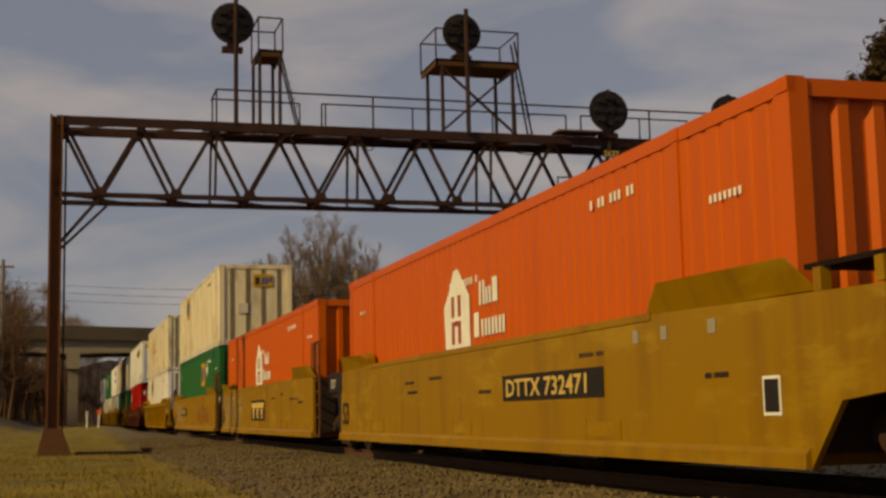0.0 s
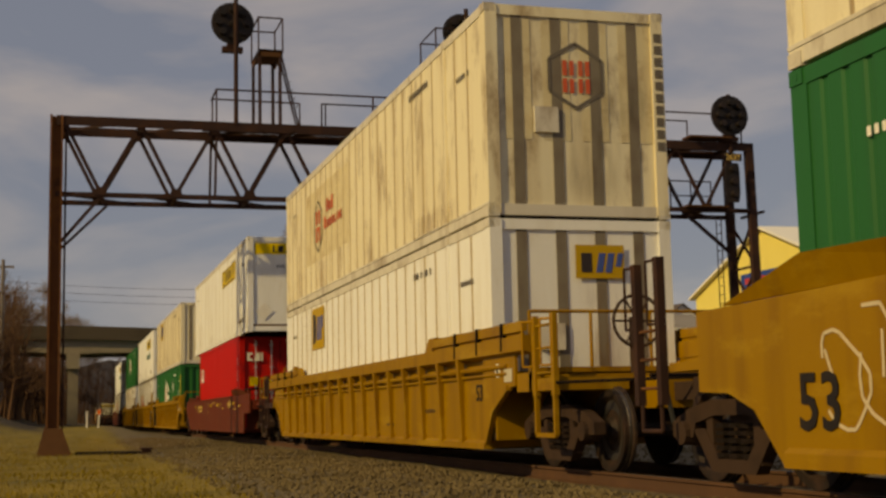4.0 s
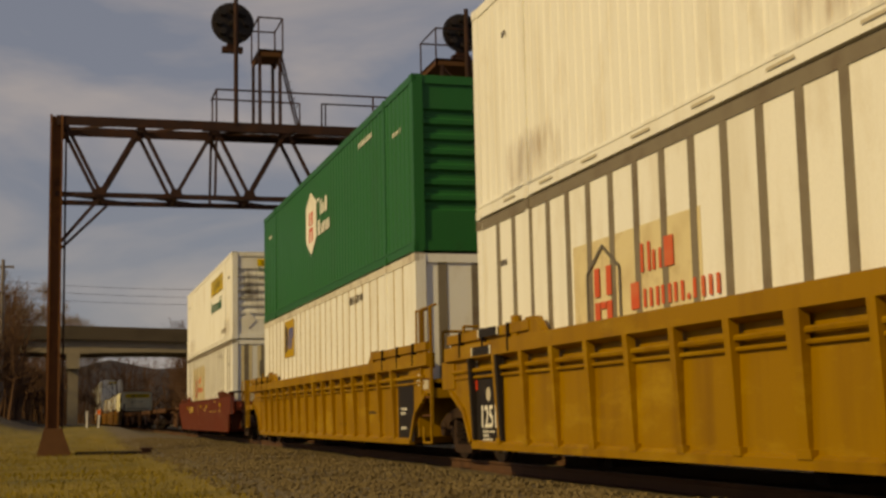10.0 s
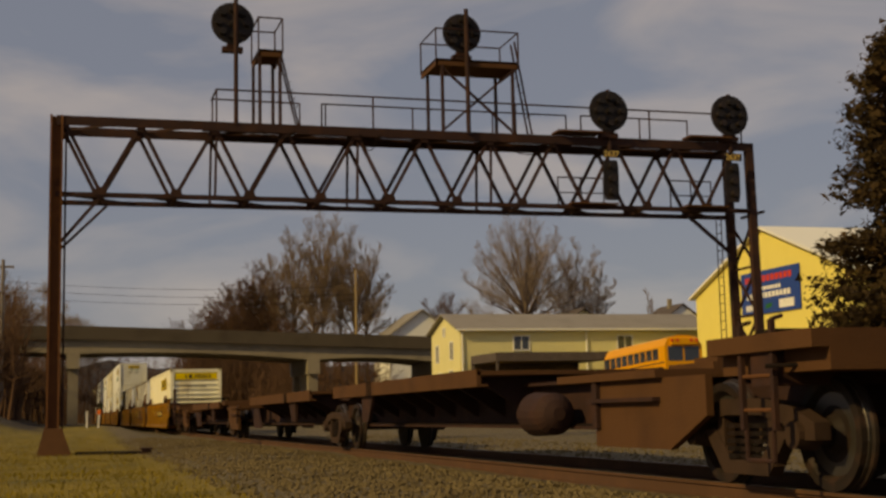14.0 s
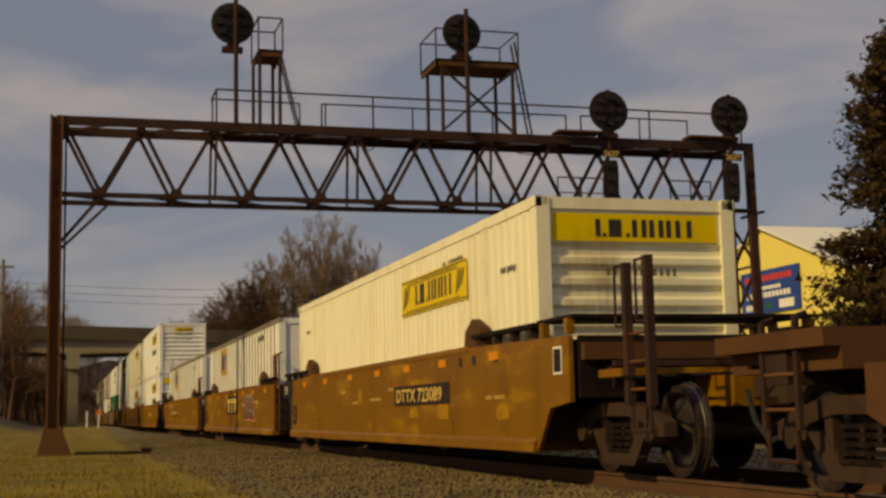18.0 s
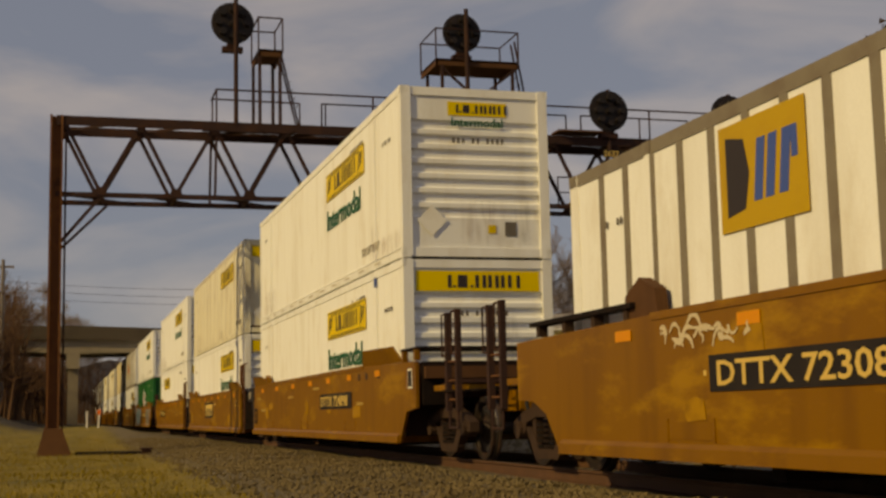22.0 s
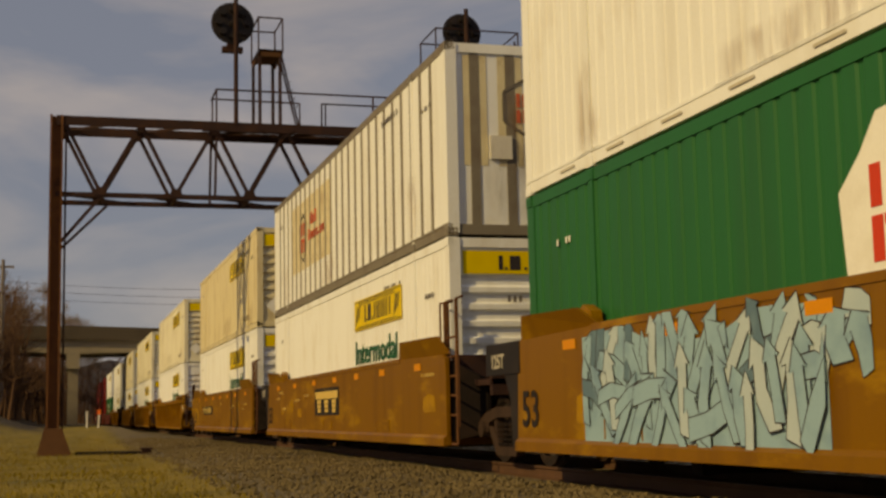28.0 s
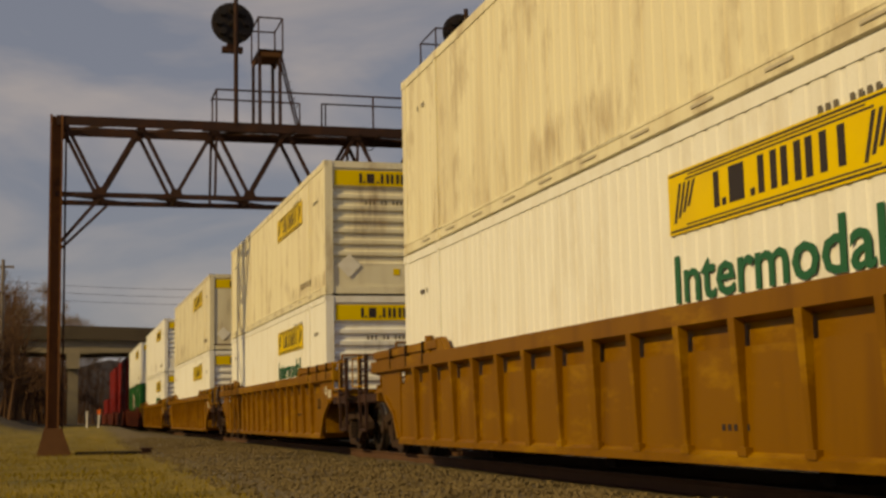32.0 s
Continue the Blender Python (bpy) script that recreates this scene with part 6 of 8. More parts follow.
def ground_height(x, y):
    z = -0.24 + 0.55 * smooth(42, 78, y) * (1 - smooth(2.5, 5, x))      # lawn rising towards the far posts
    z += 0.10 * smooth(1.7, 4.2, x)                                      # shoulder of the ballast
    z += 2.0 * smooth(21, 32, x) * smooth(30, 58, y) + 0.6 * smooth(33, 46, x)   # bank under the buildings
    z += 1.3 * smooth(-0.8, -6, x) * smooth(48, 72, y)                   # berm on the lawn side
    if y > 120:
        z += 5.0 * smooth(124, 190, y) * (smooth(14, 30, x) + smooth(-1, -14, x)) + 6 * smooth(200, 420, y)
    return z + 0.05 * noise.noise((x * 0.25, y * 0.25, 0)) + 0.02 * noise.noise((x * 1.3, y * 1.3, 3))


def axis_steps(stops):
    out = []
    for (a, d), (b, _) in zip(stops, stops[1:]):
        n = max(1, round((b - a) / d))
        out += [a + (b - a) * i / n for i in range(n)]
    return out + [stops[-1][0]]


def ground_material():
    m = bpy.data.materials.new("lawn_and_ballast")
    m.use_nodes = True
    n, l = m.node_tree.nodes, m.node_tree.links
    b = n["Principled BSDF"]
    b.inputs["Roughness"].default_value = 0.95
    co = n.new("ShaderNodeTexCoord")

    def noise_node(scale, detail=5):
        k = n.new("ShaderNodeTexNoise")
        k.inputs["Scale"].default_value, k.inputs["Detail"].default_value = scale, detail
        l.new(co.outputs["Object"], k.inputs["Vector"])
        return k

    def ramp(src, cols):
        r = n.new("ShaderNodeValToRGB")
        while len(r.color_ramp.elements) < len(cols):
            r.color_ramp.elements.new(0.5)
        for e, (p, c) in zip(r.color_ramp.elements, cols):
            e.position, e.color = p, (*c, 1)
        l.new(src, r.inputs["Fac"])
        return r.outputs["Color"]
    vor = n.new("ShaderNodeTexVoronoi")
    vor.inputs["Scale"].default_value = 17.0
    l.new(co.outputs["Object"], vor.inputs["Vector"])
    stone = ramp(vor.outputs["Color"], [(0.1, (0.04, 0.028, 0.015)), (0.45, (0.105, 0.075, 0.036)), (0.9, (0.21, 0.155, 0.075))])
    grass = ramp(noise_node(1.1).outputs["Fac"], [(0.3, (0.10, 0.078, 0.005)), (0.5, (0.185, 0.128, 0.007)), (0.72, (0.285, 0.19, 0.012))])
    fine = noise_node(26, 4)
    gm = n.new("ShaderNodeMix")
    gm.data_type, gm.blend_type = "RGBA", "MULTIPLY"
    gm.inputs["Factor"].default_value = 0.6
    l.new(grass, gm.inputs["A"])
    l.new(ramp(fine.outputs["Fac"], [(0.3, (0.45, 0.45, 0.45)), (0.7, (1.2, 1.2, 1.1))]), gm.inputs["B"])
    sep = n.new("ShaderNodeSeparateXYZ")
    l.new(co.outputs["Object"], sep.inputs[0])
    edge = noise_node(0.55)
    a = n.new("ShaderNodeMath")
    a.operation = "MULTIPLY_ADD"
    a.inputs[1].default_value = 1.5
    l.new(edge.outputs["Fac"], a.inputs[0])
    l.new(sep.outputs["X"], a.inputs[2])
    mr = n.new("ShaderNodeMapRange")
    mr.inputs["From Min"].default_value, mr.inputs["From Max"].default_value = 2.75, 3.15
    l.new(a.outputs[0], mr.inputs["Value"])
    far = n.new("ShaderNodeMapRange")
    far.inputs["From Min"].default_value, far.inputs["From Max"].default_value = 26.5, 24.5
    l.new(a.outputs[0], far.inputs["Value"])
    k = n.new("ShaderNodeMath")
    k.operation = "MULTIPLY"
    l.new(mr.outputs[0], k.inputs[0])
    l.new(far.outputs[0], k.inputs[1])
    mx = n.new("ShaderNodeMix")
    mx.data_type = "RGBA"
    l.new(k.outputs[0], mx.inputs["Factor"])
    l.new(gm.outputs["Result"], mx.inputs["A"])
    l.new(stone, mx.inputs["B"])
    ax = n.new("ShaderNodeMapRange")
    ax.inputs["From Min"].default_value, ax.inputs["From Max"].default_value = 0.6, -0.6
    l.new(a.outputs[0], ax.inputs["Value"])
    ay = n.new("ShaderNodeMapRange")
    ay.inputs["From Min"].default_value, ay.inputs["From Max"].default_value = 64, 70
    l.new(sep.outputs["Y"], ay.inputs["Value"])
    az = n.new("ShaderNodeMapRange")
    az.inputs["From Min"].default_value, az.inputs["From Max"].default_value = 96, 100
    l.new(sep.outputs["Y"], az.inputs["Value"])
    kk = n.new("ShaderNodeMath")
    kk.operation, kk.use_clamp = "MULTIPLY_ADD", True
    l.new(ax.outputs[0], kk.inputs[0])
    l.new(ay.outputs[0], kk.inputs[1])
    l.new(az.outputs[0], kk.inputs[2])
    lit = n.new("ShaderNodeMath")
    lit.operation = "MULTIPLY"
    l.new(kk.outputs[0], lit.inputs[0])
    inv = n.new("ShaderNodeMath")
    inv.operation, inv.inputs[0].default_value = "SUBTRACT", 1.0
    l.new(k.outputs[0], inv.inputs[1])
    l.new(inv.outputs[0], lit.inputs[1])
    # dark brown bank soil; the shade on the bank is put into this colour
    shaded_litter = n.new("ShaderNodeMix")
    shaded_litter.data_type = "RGBA"
    l.new(lit.outputs[0], shaded_litter.inputs["Factor"])
    l.new(mx.outputs["Result"], shaded_litter.inputs["A"])
    l.new(ramp(noise_node(2.3).outputs["Fac"], [(0.3, (0.016, 0.009, 0.005)), (0.7, (0.042, 0.025, 0.012))]), shaded_litter.inputs["B"])
    l.new(shaded_litter.outputs["Result"], b.inputs["Base Color"])
    bp = n.new("ShaderNodeBump")
    bp.inputs["Strength"].default_value, bp.inputs["Distance"].default_value = 0.7, 0.05
    l.new(vor.outputs["Distance"], bp.inputs["Height"])
    l.new(bp.outputs[0], b.inputs["Normal"])
    return m


def build_ground():
    xs = axis_steps([(-3000, 600), (-600, 100), (-100, 20), (-20, 1.0), (0, 0.4), (9, 1.2), (50, 10), (120, 60), (600, 600), (3000, 1)])
    ys = axis_steps([(-800, 200), (-100, 20), (0, 2), (8, 0.7), (48, 2.0), (130, 6), (220, 20), (440, 300), (4000, 1)])
    vs = [(x, y, ground_height(x, y)) for y in ys for x in xs]
    n = len(xs)
    fs = [(j * n + i, j * n + i + 1, (j + 1) * n + i + 1, (j + 1) * n + i) for j in range(len(ys) - 1) for i in range(n - 1)]
    ob = solid("ground", Mesh().add(vs, fs), ground_material(), "dry winter lawn and grey-brown ballast gravel", "ground", kind="structure", smooth=True)
    return ob


ground = build_ground()


def ballast_stones():
    r, me = random.Random(4), Mesh()
    for i in range(17000):
        y = 8 + 46 * r.random() ** 1.7
        x = r.uniform(2.0, 5.5) if i % 5 else r.uniform(8.0, 13.0)
        if x < 2.6 and r.random() < 0.6:
            continue
        z, s = ground_height(x, y), r.uniform(0.018, 0.042)
        q = Euler((r.uniform(0, 6), r.uniform(0, 6), r.uniform(0, 6))).to_matrix()
        k = [(1, 0, 0), (-0.9, 0.2, 0), (0, 1, 0.1), (0.2, -1, 0), (0, 0.1, 0.75), (0.1, 0, -0.75)]
        me.add([Vector((x, y, z + s * 0.4)) + q @ (Vector(p) * s * r.uniform(0.75, 1.25)) for p in k],
               [(0, 2, 4), (2, 1, 4), (1, 3, 4), (3, 0, 4), (2, 0, 5), (1, 2, 5), (3, 1, 5), (0, 3, 5)])
    return me


solid("ballast_stones", ballast_stones(), M["stone"], "loose grey-brown ballast stones beside the track", "gravel", kind="stuff")


def lawn_blades():
    r, me = random.Random(6), Mesh()
    for i in range(26000):
        y = 10 + 48 * r.random() ** 1.6
        x = r.uniform(-0.35 * y * 0.5 - 1, 2.3)
        if x > 1.6 and r.random() < 0.6:
            continue
        z, h, w = ground_height(x, y), r.uniform(0.03, 0.085), r.uniform(0.006, 0.014)
        d, ln = r.uniform(0, 3.14), Vector((r.uniform(-0.04, 0.04), r.uniform(-0.04, 0.04), h))
        o = Vector((math.cos(d) * w, math.sin(d) * w, 0))
        p = Vector((x, y, z - 0.005))
        me.add([p - o, p + o, p + ln], [(0, 1, 2)])
    return me


solid("grass_blades", lawn_blades(), M["blade"], "short dry yellow-green winter grass", "grass", kind="stuff")

# ------------------------------------------------------------------ track


def rail_profile(x):
    return [(x - 0.07, -0.17), (x + 0.07, -0.17), (x + 0.07, -0.155), (x + 0.012, -0.14), (x + 0.012, -0.04), (x + 0.036, -0.03),
            (x + 0.036, -0.004), (x + 0.03, 0), (x - 0.03, 0), (x - 0.036, -0.004), (x - 0.036, -0.03), (x - 0.012, -0.04), (x - 0.012, -0.14), (x - 0.07, -0.155)]


track = thing("railway_track", "rusty steel rails on weathered ties in ballast", "track", pose(0, 0, 0), kind="structure")
for s in (-1, 1):
    part("rail", Mesh().prism(rail_profile(MID + s * 0.7525), "y", -40, 700), M["rail"], track)
    part("rail_head", Mesh().box(MID + s * 0.7525 - 0.025, MID + s * 0.7525 + 0.025, -40, 700, 0.0, 0.002), M["tread"], track, "polished running surface")
for i in range(118):
    part("tie", kept("tie", lambda: Mesh().box(MID - 1.3, MID + 1.3, -0.11, 0.11, -0.33, -0.165), M["tie"]), None, track, at=pose(random.uniform(-0.03, 0.03), 4 + 0.55 * i, random.uniform(-0.006, 0.006), 0, 0, random.uniform(-0.6, 0.6)))

# ------------------------------------------------------------------ signal gantry
GY, GD = 38.4, 1.5      # near truss, and depth to the far one
GL, GR = -0.25, 21.9
ZT, ZB = 9.32, 7.08


def build_gantry():
    g = thing("signal_gantry", "rusty steel lattice signal bridge across the tracks", "gantry", pose(0, 0, 0))
    R = M["rust"]
    n = 10
    step = 2.135
    tops = [-0.02 + step * i for i in range(n + 1)]
    for k, y in enumerate((GY, GY + GD)):
        part("top_chord", Mesh().box(GL, GR, y - 0.1, y + 0.1, ZT - 0.12, ZT + 0.05).box(GL, GR, y - 0.13, y - 0.1, ZT - 0.22, ZT + 0.06), R, g)
        part("bottom_chord", Mesh().box(GL, GR, y - 0.08, y + 0.08, ZB - 0.03, ZB + 0.10), R, g)
        for i in range(n):
            mid = (tops[i] + tops[i + 1]) / 2 - 0.06
            for a, b in ((tops[i], mid), (mid, tops[i + 1])):
                za, zb = (ZT - 0.1, ZB + 0.1) if a in tops else (ZB + 0.1, ZT - 0.1)
                part("diagonal", Mesh().beam((a, y, za), (b, y, zb), 0.085, 0.10), R, g)
            part("gusset", Mesh().prism([(mid - 0.2, ZB + 0.02), (mid + 0.2, ZB + 0.02), (mid + 0.13, ZB + 0.26), (mid - 0.13, ZB + 0.26)], "y", y - 0.10, y - 0.085), R, g)
            part("gusset", Mesh().prism([(tops[i] - 0.16, ZT - 0.1), (tops[i] + 0.16, ZT - 0.1), (tops[i] + 0.1, ZT - 0.32), (tops[i] - 0.1, ZT - 0.32)], "y", y - 0.10, y - 0.085), R, g)
        for i in (2, 4, 6):
            part("hanger", Mesh().beam((tops[i] + 0.05, y, ZT), (tops[i] + 0.0, y, ZB), 0.07), R, g)
    for i in range(n + 1):
        part("cross_strut", Mesh().beam((tops[i], GY, ZT - 0.05), (tops[i], GY + GD, ZT - 0.05), 0.1), R, g)
        part("cross_strut", Mesh().beam((tops[i] + 1.0, GY, ZB + 0.03), (tops[i] + 1.0, GY + GD, ZB + 0.03), 0.08), R, g)
        if i < n:
            part("lateral_brace", Mesh().beam((tops[i], GY, ZB + 0.02), (tops[i + 1], GY + GD, ZB + 0.02), 0.06), R, g)
            part("lateral_brace", Mesh().beam((tops[i], GY + GD, ZT - 0.02), (tops[i + 1], GY, ZT - 0.02), 0.06), R, g)
    # walkway
    part("walkway", Mesh().box(4.0, 21.4, GY + 0.2, GY + GD - 0.2, ZT + 0.05, ZT + 0.10), R, g)
    part("handrail", Mesh().tube((4.3, GY + 0.05, ZT + 1.08), (21.6, GY + 0.05, ZT + 1.04), 0.028, n=6), R, g)
    for x in (4.3, 9.07, 13.7, 18.33, 21.66):
        part("rail_post", Mesh().tube((x, GY + 0.05, ZT), (x, GY + 0.05, ZT + 1.08), 0.028, n=6), R, g)
    y = GY + GD - 0.05
    for x0, x1 in ((4.33, 7.04), (7.74, 15.97), (16.5, 20.4)):
        part("handrail", Mesh().tube((x0, y, ZT + 1.12), (x1, y, ZT + 1.10), 0.026, n=6), R, g)
    for x in (4.33, 7.04, 7.74, 7.86, 10.7, 13.4, 15.97, 16.5, 18.63, 20.4):
        part("rail_post", Mesh().tube((x, y, ZT), (x, y, ZT + 1.12), 0.026, n=6), R, g)
    part("handrail", Mesh().tube((4.3, GY + 0.05, ZT + 1.08), (4.3, GY + GD, ZT + 1.08), 0.028, n=6), R, g)
    # left post on its footing
    post = Mesh().box(-0.42, -0.36, GY - 0.16, GY + 0.16, 0.4, ZT + 0.07).box(-0.12, -0.06, GY - 0.16, GY + 0.16, 0.4, ZT + 0.07).box(-0.38, -0.10, GY - 0.02, GY + 0.02, 0.4, ZT + 0.05)
    part("left_post", post, M["rust_post"], g)
    part("left_post", Mesh().box(-0.36, -0.1, GY + GD - 0.12, GY + GD + 0.12, -0.2, ZT), M["rust_post"], g)
    for i in range(6):
        z = 0.6 + i * 1.45
        part("post_lacing", Mesh().beam((-0.24, GY + 0.1, z), (-0.24, GY + GD - 0.1, z + 1.45), 0.06), R, g)
    part("knee_brace", Mesh().beam((-0.08, GY, 5.75), (1.05, GY, ZB + 0.05), 0.09), R, g)
    part("knee_brace", Mesh().beam((-0.08, GY, 5.55), (1.25, GY + GD, ZB), 0.06), R, g)
    foot = Mesh()
    a = [(-0.68, GY - 0.5), (0.34, GY - 0.5), (0.34, GY + 2.0), (-0.68, GY + 2.0)]
    b = [(-0.46, GY - 0.24), (0.02, GY - 0.24), (0.02, GY + 1.75), (-0.46, GY + 1.75)]
    foot.add([(*p, -0.4) for p in a] + [(*p, 0.5) for p in b], [(3, 2, 1, 0), (4, 5, 6, 7)] + [(i, (i + 1) % 4, (i + 1) % 4 + 4, i + 4) for i in range(4)])
    part("footing", foot, M["rust_deck"], g, "rust-stained concrete footing")
    part("cable_pipe", Mesh().tube((0.02, GY, -0.2), (0.02, GY, 9.0), 0.03, n=6), R, g)
    # right tower: two legs in two frames, laced
    for y in (GY, GY + GD):
        part("tower_leg", Mesh().prism([(21.74, ZT + 0.06), (22.0, ZT + 0.06), (22.12, -0.3), (21.86, -0.3)], "y", y - 0.11, y + 0.11), R, g)
    z = 0.5
    while z < 6.5:
        part("tower_lacing", Mesh().beam((21.95, GY, z), (21.93, GY + GD, z + 1.55), 0.07), R, g)
        part("tower_lacing", Mesh().beam((21.95, GY + GD, z), (21.93, GY, z + 1.55), 0.07), R, g)
        part("tower_strut", Mesh().beam((21.95, GY, z), (21.95, GY + GD, z), 0.07), R, g)
        z += 1.6
    part("knee_brace", Mesh().beam((21.85, GY + GD, 5.9), (20.4, GY + GD, ZB), 0.1), R, g)
    lad = Mesh().tube((21.6, GY + GD + 0.1, 0), (21.6, GY + GD + 0.1, ZB), 0.02, n=5).tube((21.6, GY + GD + 0.45, 0), (21.6, GY + GD + 0.45, ZB), 0.02, n=5)
    for i in range(23):
        lad.tube((21.6, GY + GD + 0.1, 0.3 + i * 0.3), (21.6, GY + GD + 0.45, 0.3 + i * 0.3), 0.014, n=5)
    part("ladder", lad, R, g)
    # raised platforms
    for x0, x1, zp, zr, y0, y1 in ((5.55, 6.28, 11.62, 12.68, GY + 0.0, GY + GD), (11.08, 13.8, 11.62, 12.66, GY - 0.1, GY + GD + 0.2)):
        part("platform", Mesh().box(x0, x1, y0, y1, zp, zp + 0.07).box(x0, x1, y0, y0 + 0.06, zp - 0.14, zp + 0.08).box(x0, x0 + 0.06, y0, y1, zp - 0.14, zp + 0.08).box(x1 - 0.06, x1, y0, y1, zp - 0.14, zp + 0.08), M["rust_deck"], g)
        xs = [x0 + 0.2, x1 - 0.2] if x1 - x0 > 1 else [x0 + 0.04, x1 - 0.08]
        for x in xs:
            for y in (y0 + 0.05, y1 - 0.05):
                part("platform_leg", Mesh().box(x - 0.045, x + 0.045, y - 0.045, y + 0.045, ZT, zp), R, g)
        if x1 - x0 > 1:
            for y in (y0 + 0.05,):
                part("platform_brace", Mesh().beam((xs[0], y, ZT + 0.1), (xs[1], y, zp - 0.2), 0.07), R, g)
                part("platform_brace", Mesh().beam((xs[1], y, ZT + 0.1), (xs[0], y, zp - 0.2), 0.07), R, g)
        cs = [(x0, y0), (x1, y0), (x1, y1), (x0, y1)]
        for (xa, ya), (xb, yb) in zip(cs, cs[1:] + cs[:1]):
            part("platform_rail_post", Mesh().tube((xa, ya, zp), (xa, ya, zr), 0.026, n=6), R, g)
            part("platform_rail", Mesh().tube((xa, ya, zr), (xb, yb, zr), 0.026, n=6), R, g)
        lx = x1 + 0.05
        for y in (y0 + 0.5, y0 + 0.85):
            part("ladder_rail", Mesh().beam((lx, y, zp + 0.9 if x1 - x0 > 1 else zp), (lx + 0.55, y, ZT), 0.05), R, g)
        for i in range(7):
            part("ladder_rung", Mesh().tube((lx + 0.08 * i, y0 + 0.5, zp - 0.25 * i), (lx + 0.08 * i, y0 + 0.85, zp - 0.25 * i), 0.015, n=5), R, g)
    for x in (15.0, 19.6):
        part("hatch_step", Mesh().box(x, x + 1.5, GY - 0.35, GY + 0.3, ZT + 0.16, ZT + 0.22), M["rust_deck"], g)
    # lower work stages behind the last two signals
    for x0, x1 in ((15.4, 17.0), (19.4, 20.9)):
        st = Mesh()
        for x in (x0, (x0 + x1) / 2, x1):
            st.tube((x, GY + 0.9, ZB + 0.1), (x, GY + 0.9, ZB + 1.15), 0.024, n=6)
        st.tube((x0, GY + 0.9, ZB + 1.15), (x1, GY + 0.9, ZB + 1.15), 0.024, n=6).tube((x0, GY + 0.9, ZB + 0.65), (x1, GY + 0.9, ZB + 0.65), 0.02, n=6)
        part("stage_rail", st, R, g)
        part("stage", Mesh().box(x0, x1, GY - 0.3, GY + 0.9, ZB + 0.10, ZB + 0.15), M["rust_deck"], g)
    for x0, x1, drop in ((5.6, 6.6, 0.25), (13.0, 15.0, 0.45), (8.6, 9.2, 0.5)):
        cb = Mesh()
        pts = [Vector((x0 + (x1 - x0) * i / 8, GY - 0.14, ZT - 0.15 - drop * (1 - (i / 4 - 1) ** 2))) for i in range(9)]
        for a, b in zip(pts, pts[1:]):
            cb.tube(a, b, 0.016, n=5, cap=False)
        part("slack_cable", cb, M["dark"], g)
    return g


def signal_head(x, z, y, pole_to, lower=False, r=0.61):
    """A round position-light signal: dark disc, hooded lamps in a ring, its post."""
    g = thing("railway_signal", "round black position-light signal on a post", "signal", pose(x, y, z), "signals on the gantry")
    part("backing_disc", Mesh().lathe([(0, r - 0.03), (0.01, r), (0.03, r), (0.04, r - 0.03)], (0, 0.0, 0), (0, 1, 0), 36), M["signal"], g)
    for i in range(9):
        a = (0, 0) if i == 8 else (0.42 * math.cos(i * 0.7854), 0.42 * math.sin(i * 0.7854))
        hood = Mesh().lathe([(0, 0.085), (0.0, 0.1), (0.2, 0.1), (0.2, 0.085)], (a[0], -0.2, a[1]), (a[0], 1, a[1]), 14)
        lamp = part("lamp_hood", hood, M["signal"], g)
        part("lens", Mesh().lathe([(0, 0.02), (0.012, 0.06), (0.02, 0.083)], (a[0], -0.10, a[1]), (a[0], 1, a[1]), 12), M["lens"], lamp)
        part("lamp_housing", Mesh().lathe([(0, 0.09), (0.14, 0.09), (0.2, 0.05)], (a[0], 0.04, a[1]), (a[0], 1, a[1]), 10), M["signal"], g)
    k = 0.16 if lower else -0.3
    part("post", Mesh().tube((0.06, k, pole_to - z), (0.06, k, r + 0.06), 0.07, n=10), M["rust"], g)
    part("bracket", Mesh().box(-0.3, 0.32, 0.05, 0.3, -0.86, -0.70).box(-0.16, 0.2, 0.03, 0.28, -0.72, -0.58), M["rust"], g)
    if lower:
        part("number_plate", Mesh().box(-0.3, 0.3, -0.12, -0.1, -1.55, -1.3), M["signal"], g)
        part("signal_number", letters("2637", 0.26, M["gold_ink"]), None, g, at=front_face(-0.28, -0.125, -1.51))
        body = Mesh()
        body.prism([(-0.22, -1.6), (0.22, -1.6), (0.26, -1.8), (0.26, -2.6), (0.2, -2.9), (-0.2, -2.9), (-0.26, -2.6), (-0.26, -1.8)], "y", 0.0, 0.05)
        low = part("lower_head", body, M["signal"], g)
        for k in (-1.8, -2.22, -2.64):
            part("lamp_hood", Mesh().lathe([(0, 0.095), (0.0, 0.11), (0.22, 0.11), (0.22, 0.095)], (0, -0.22, k), (0, 1, k), 14), M["signal"], low)
    return g


build_gantry()
signal_head(4.80, 12.50, GY + 0.2, ZT, r=0.645)
signal_head(12.0, 12.61, GY + 0.1, ZT, r=0.63)
signal_head(16.76, 10.21, GY - 0.3, ZT - 0.4, True, 0.67)
signal_head(21.08, 10.25, GY - 0.3, ZT - 0.4, True, 0.68)

# ------------------------------------------------------------------ road bridge
BY = 116.0


def deck_z(x):
    return 8.76 - 0.034 * (x - 1.4) if x > 1.4 else 8.76 - 0.004 * (1.4 - x)


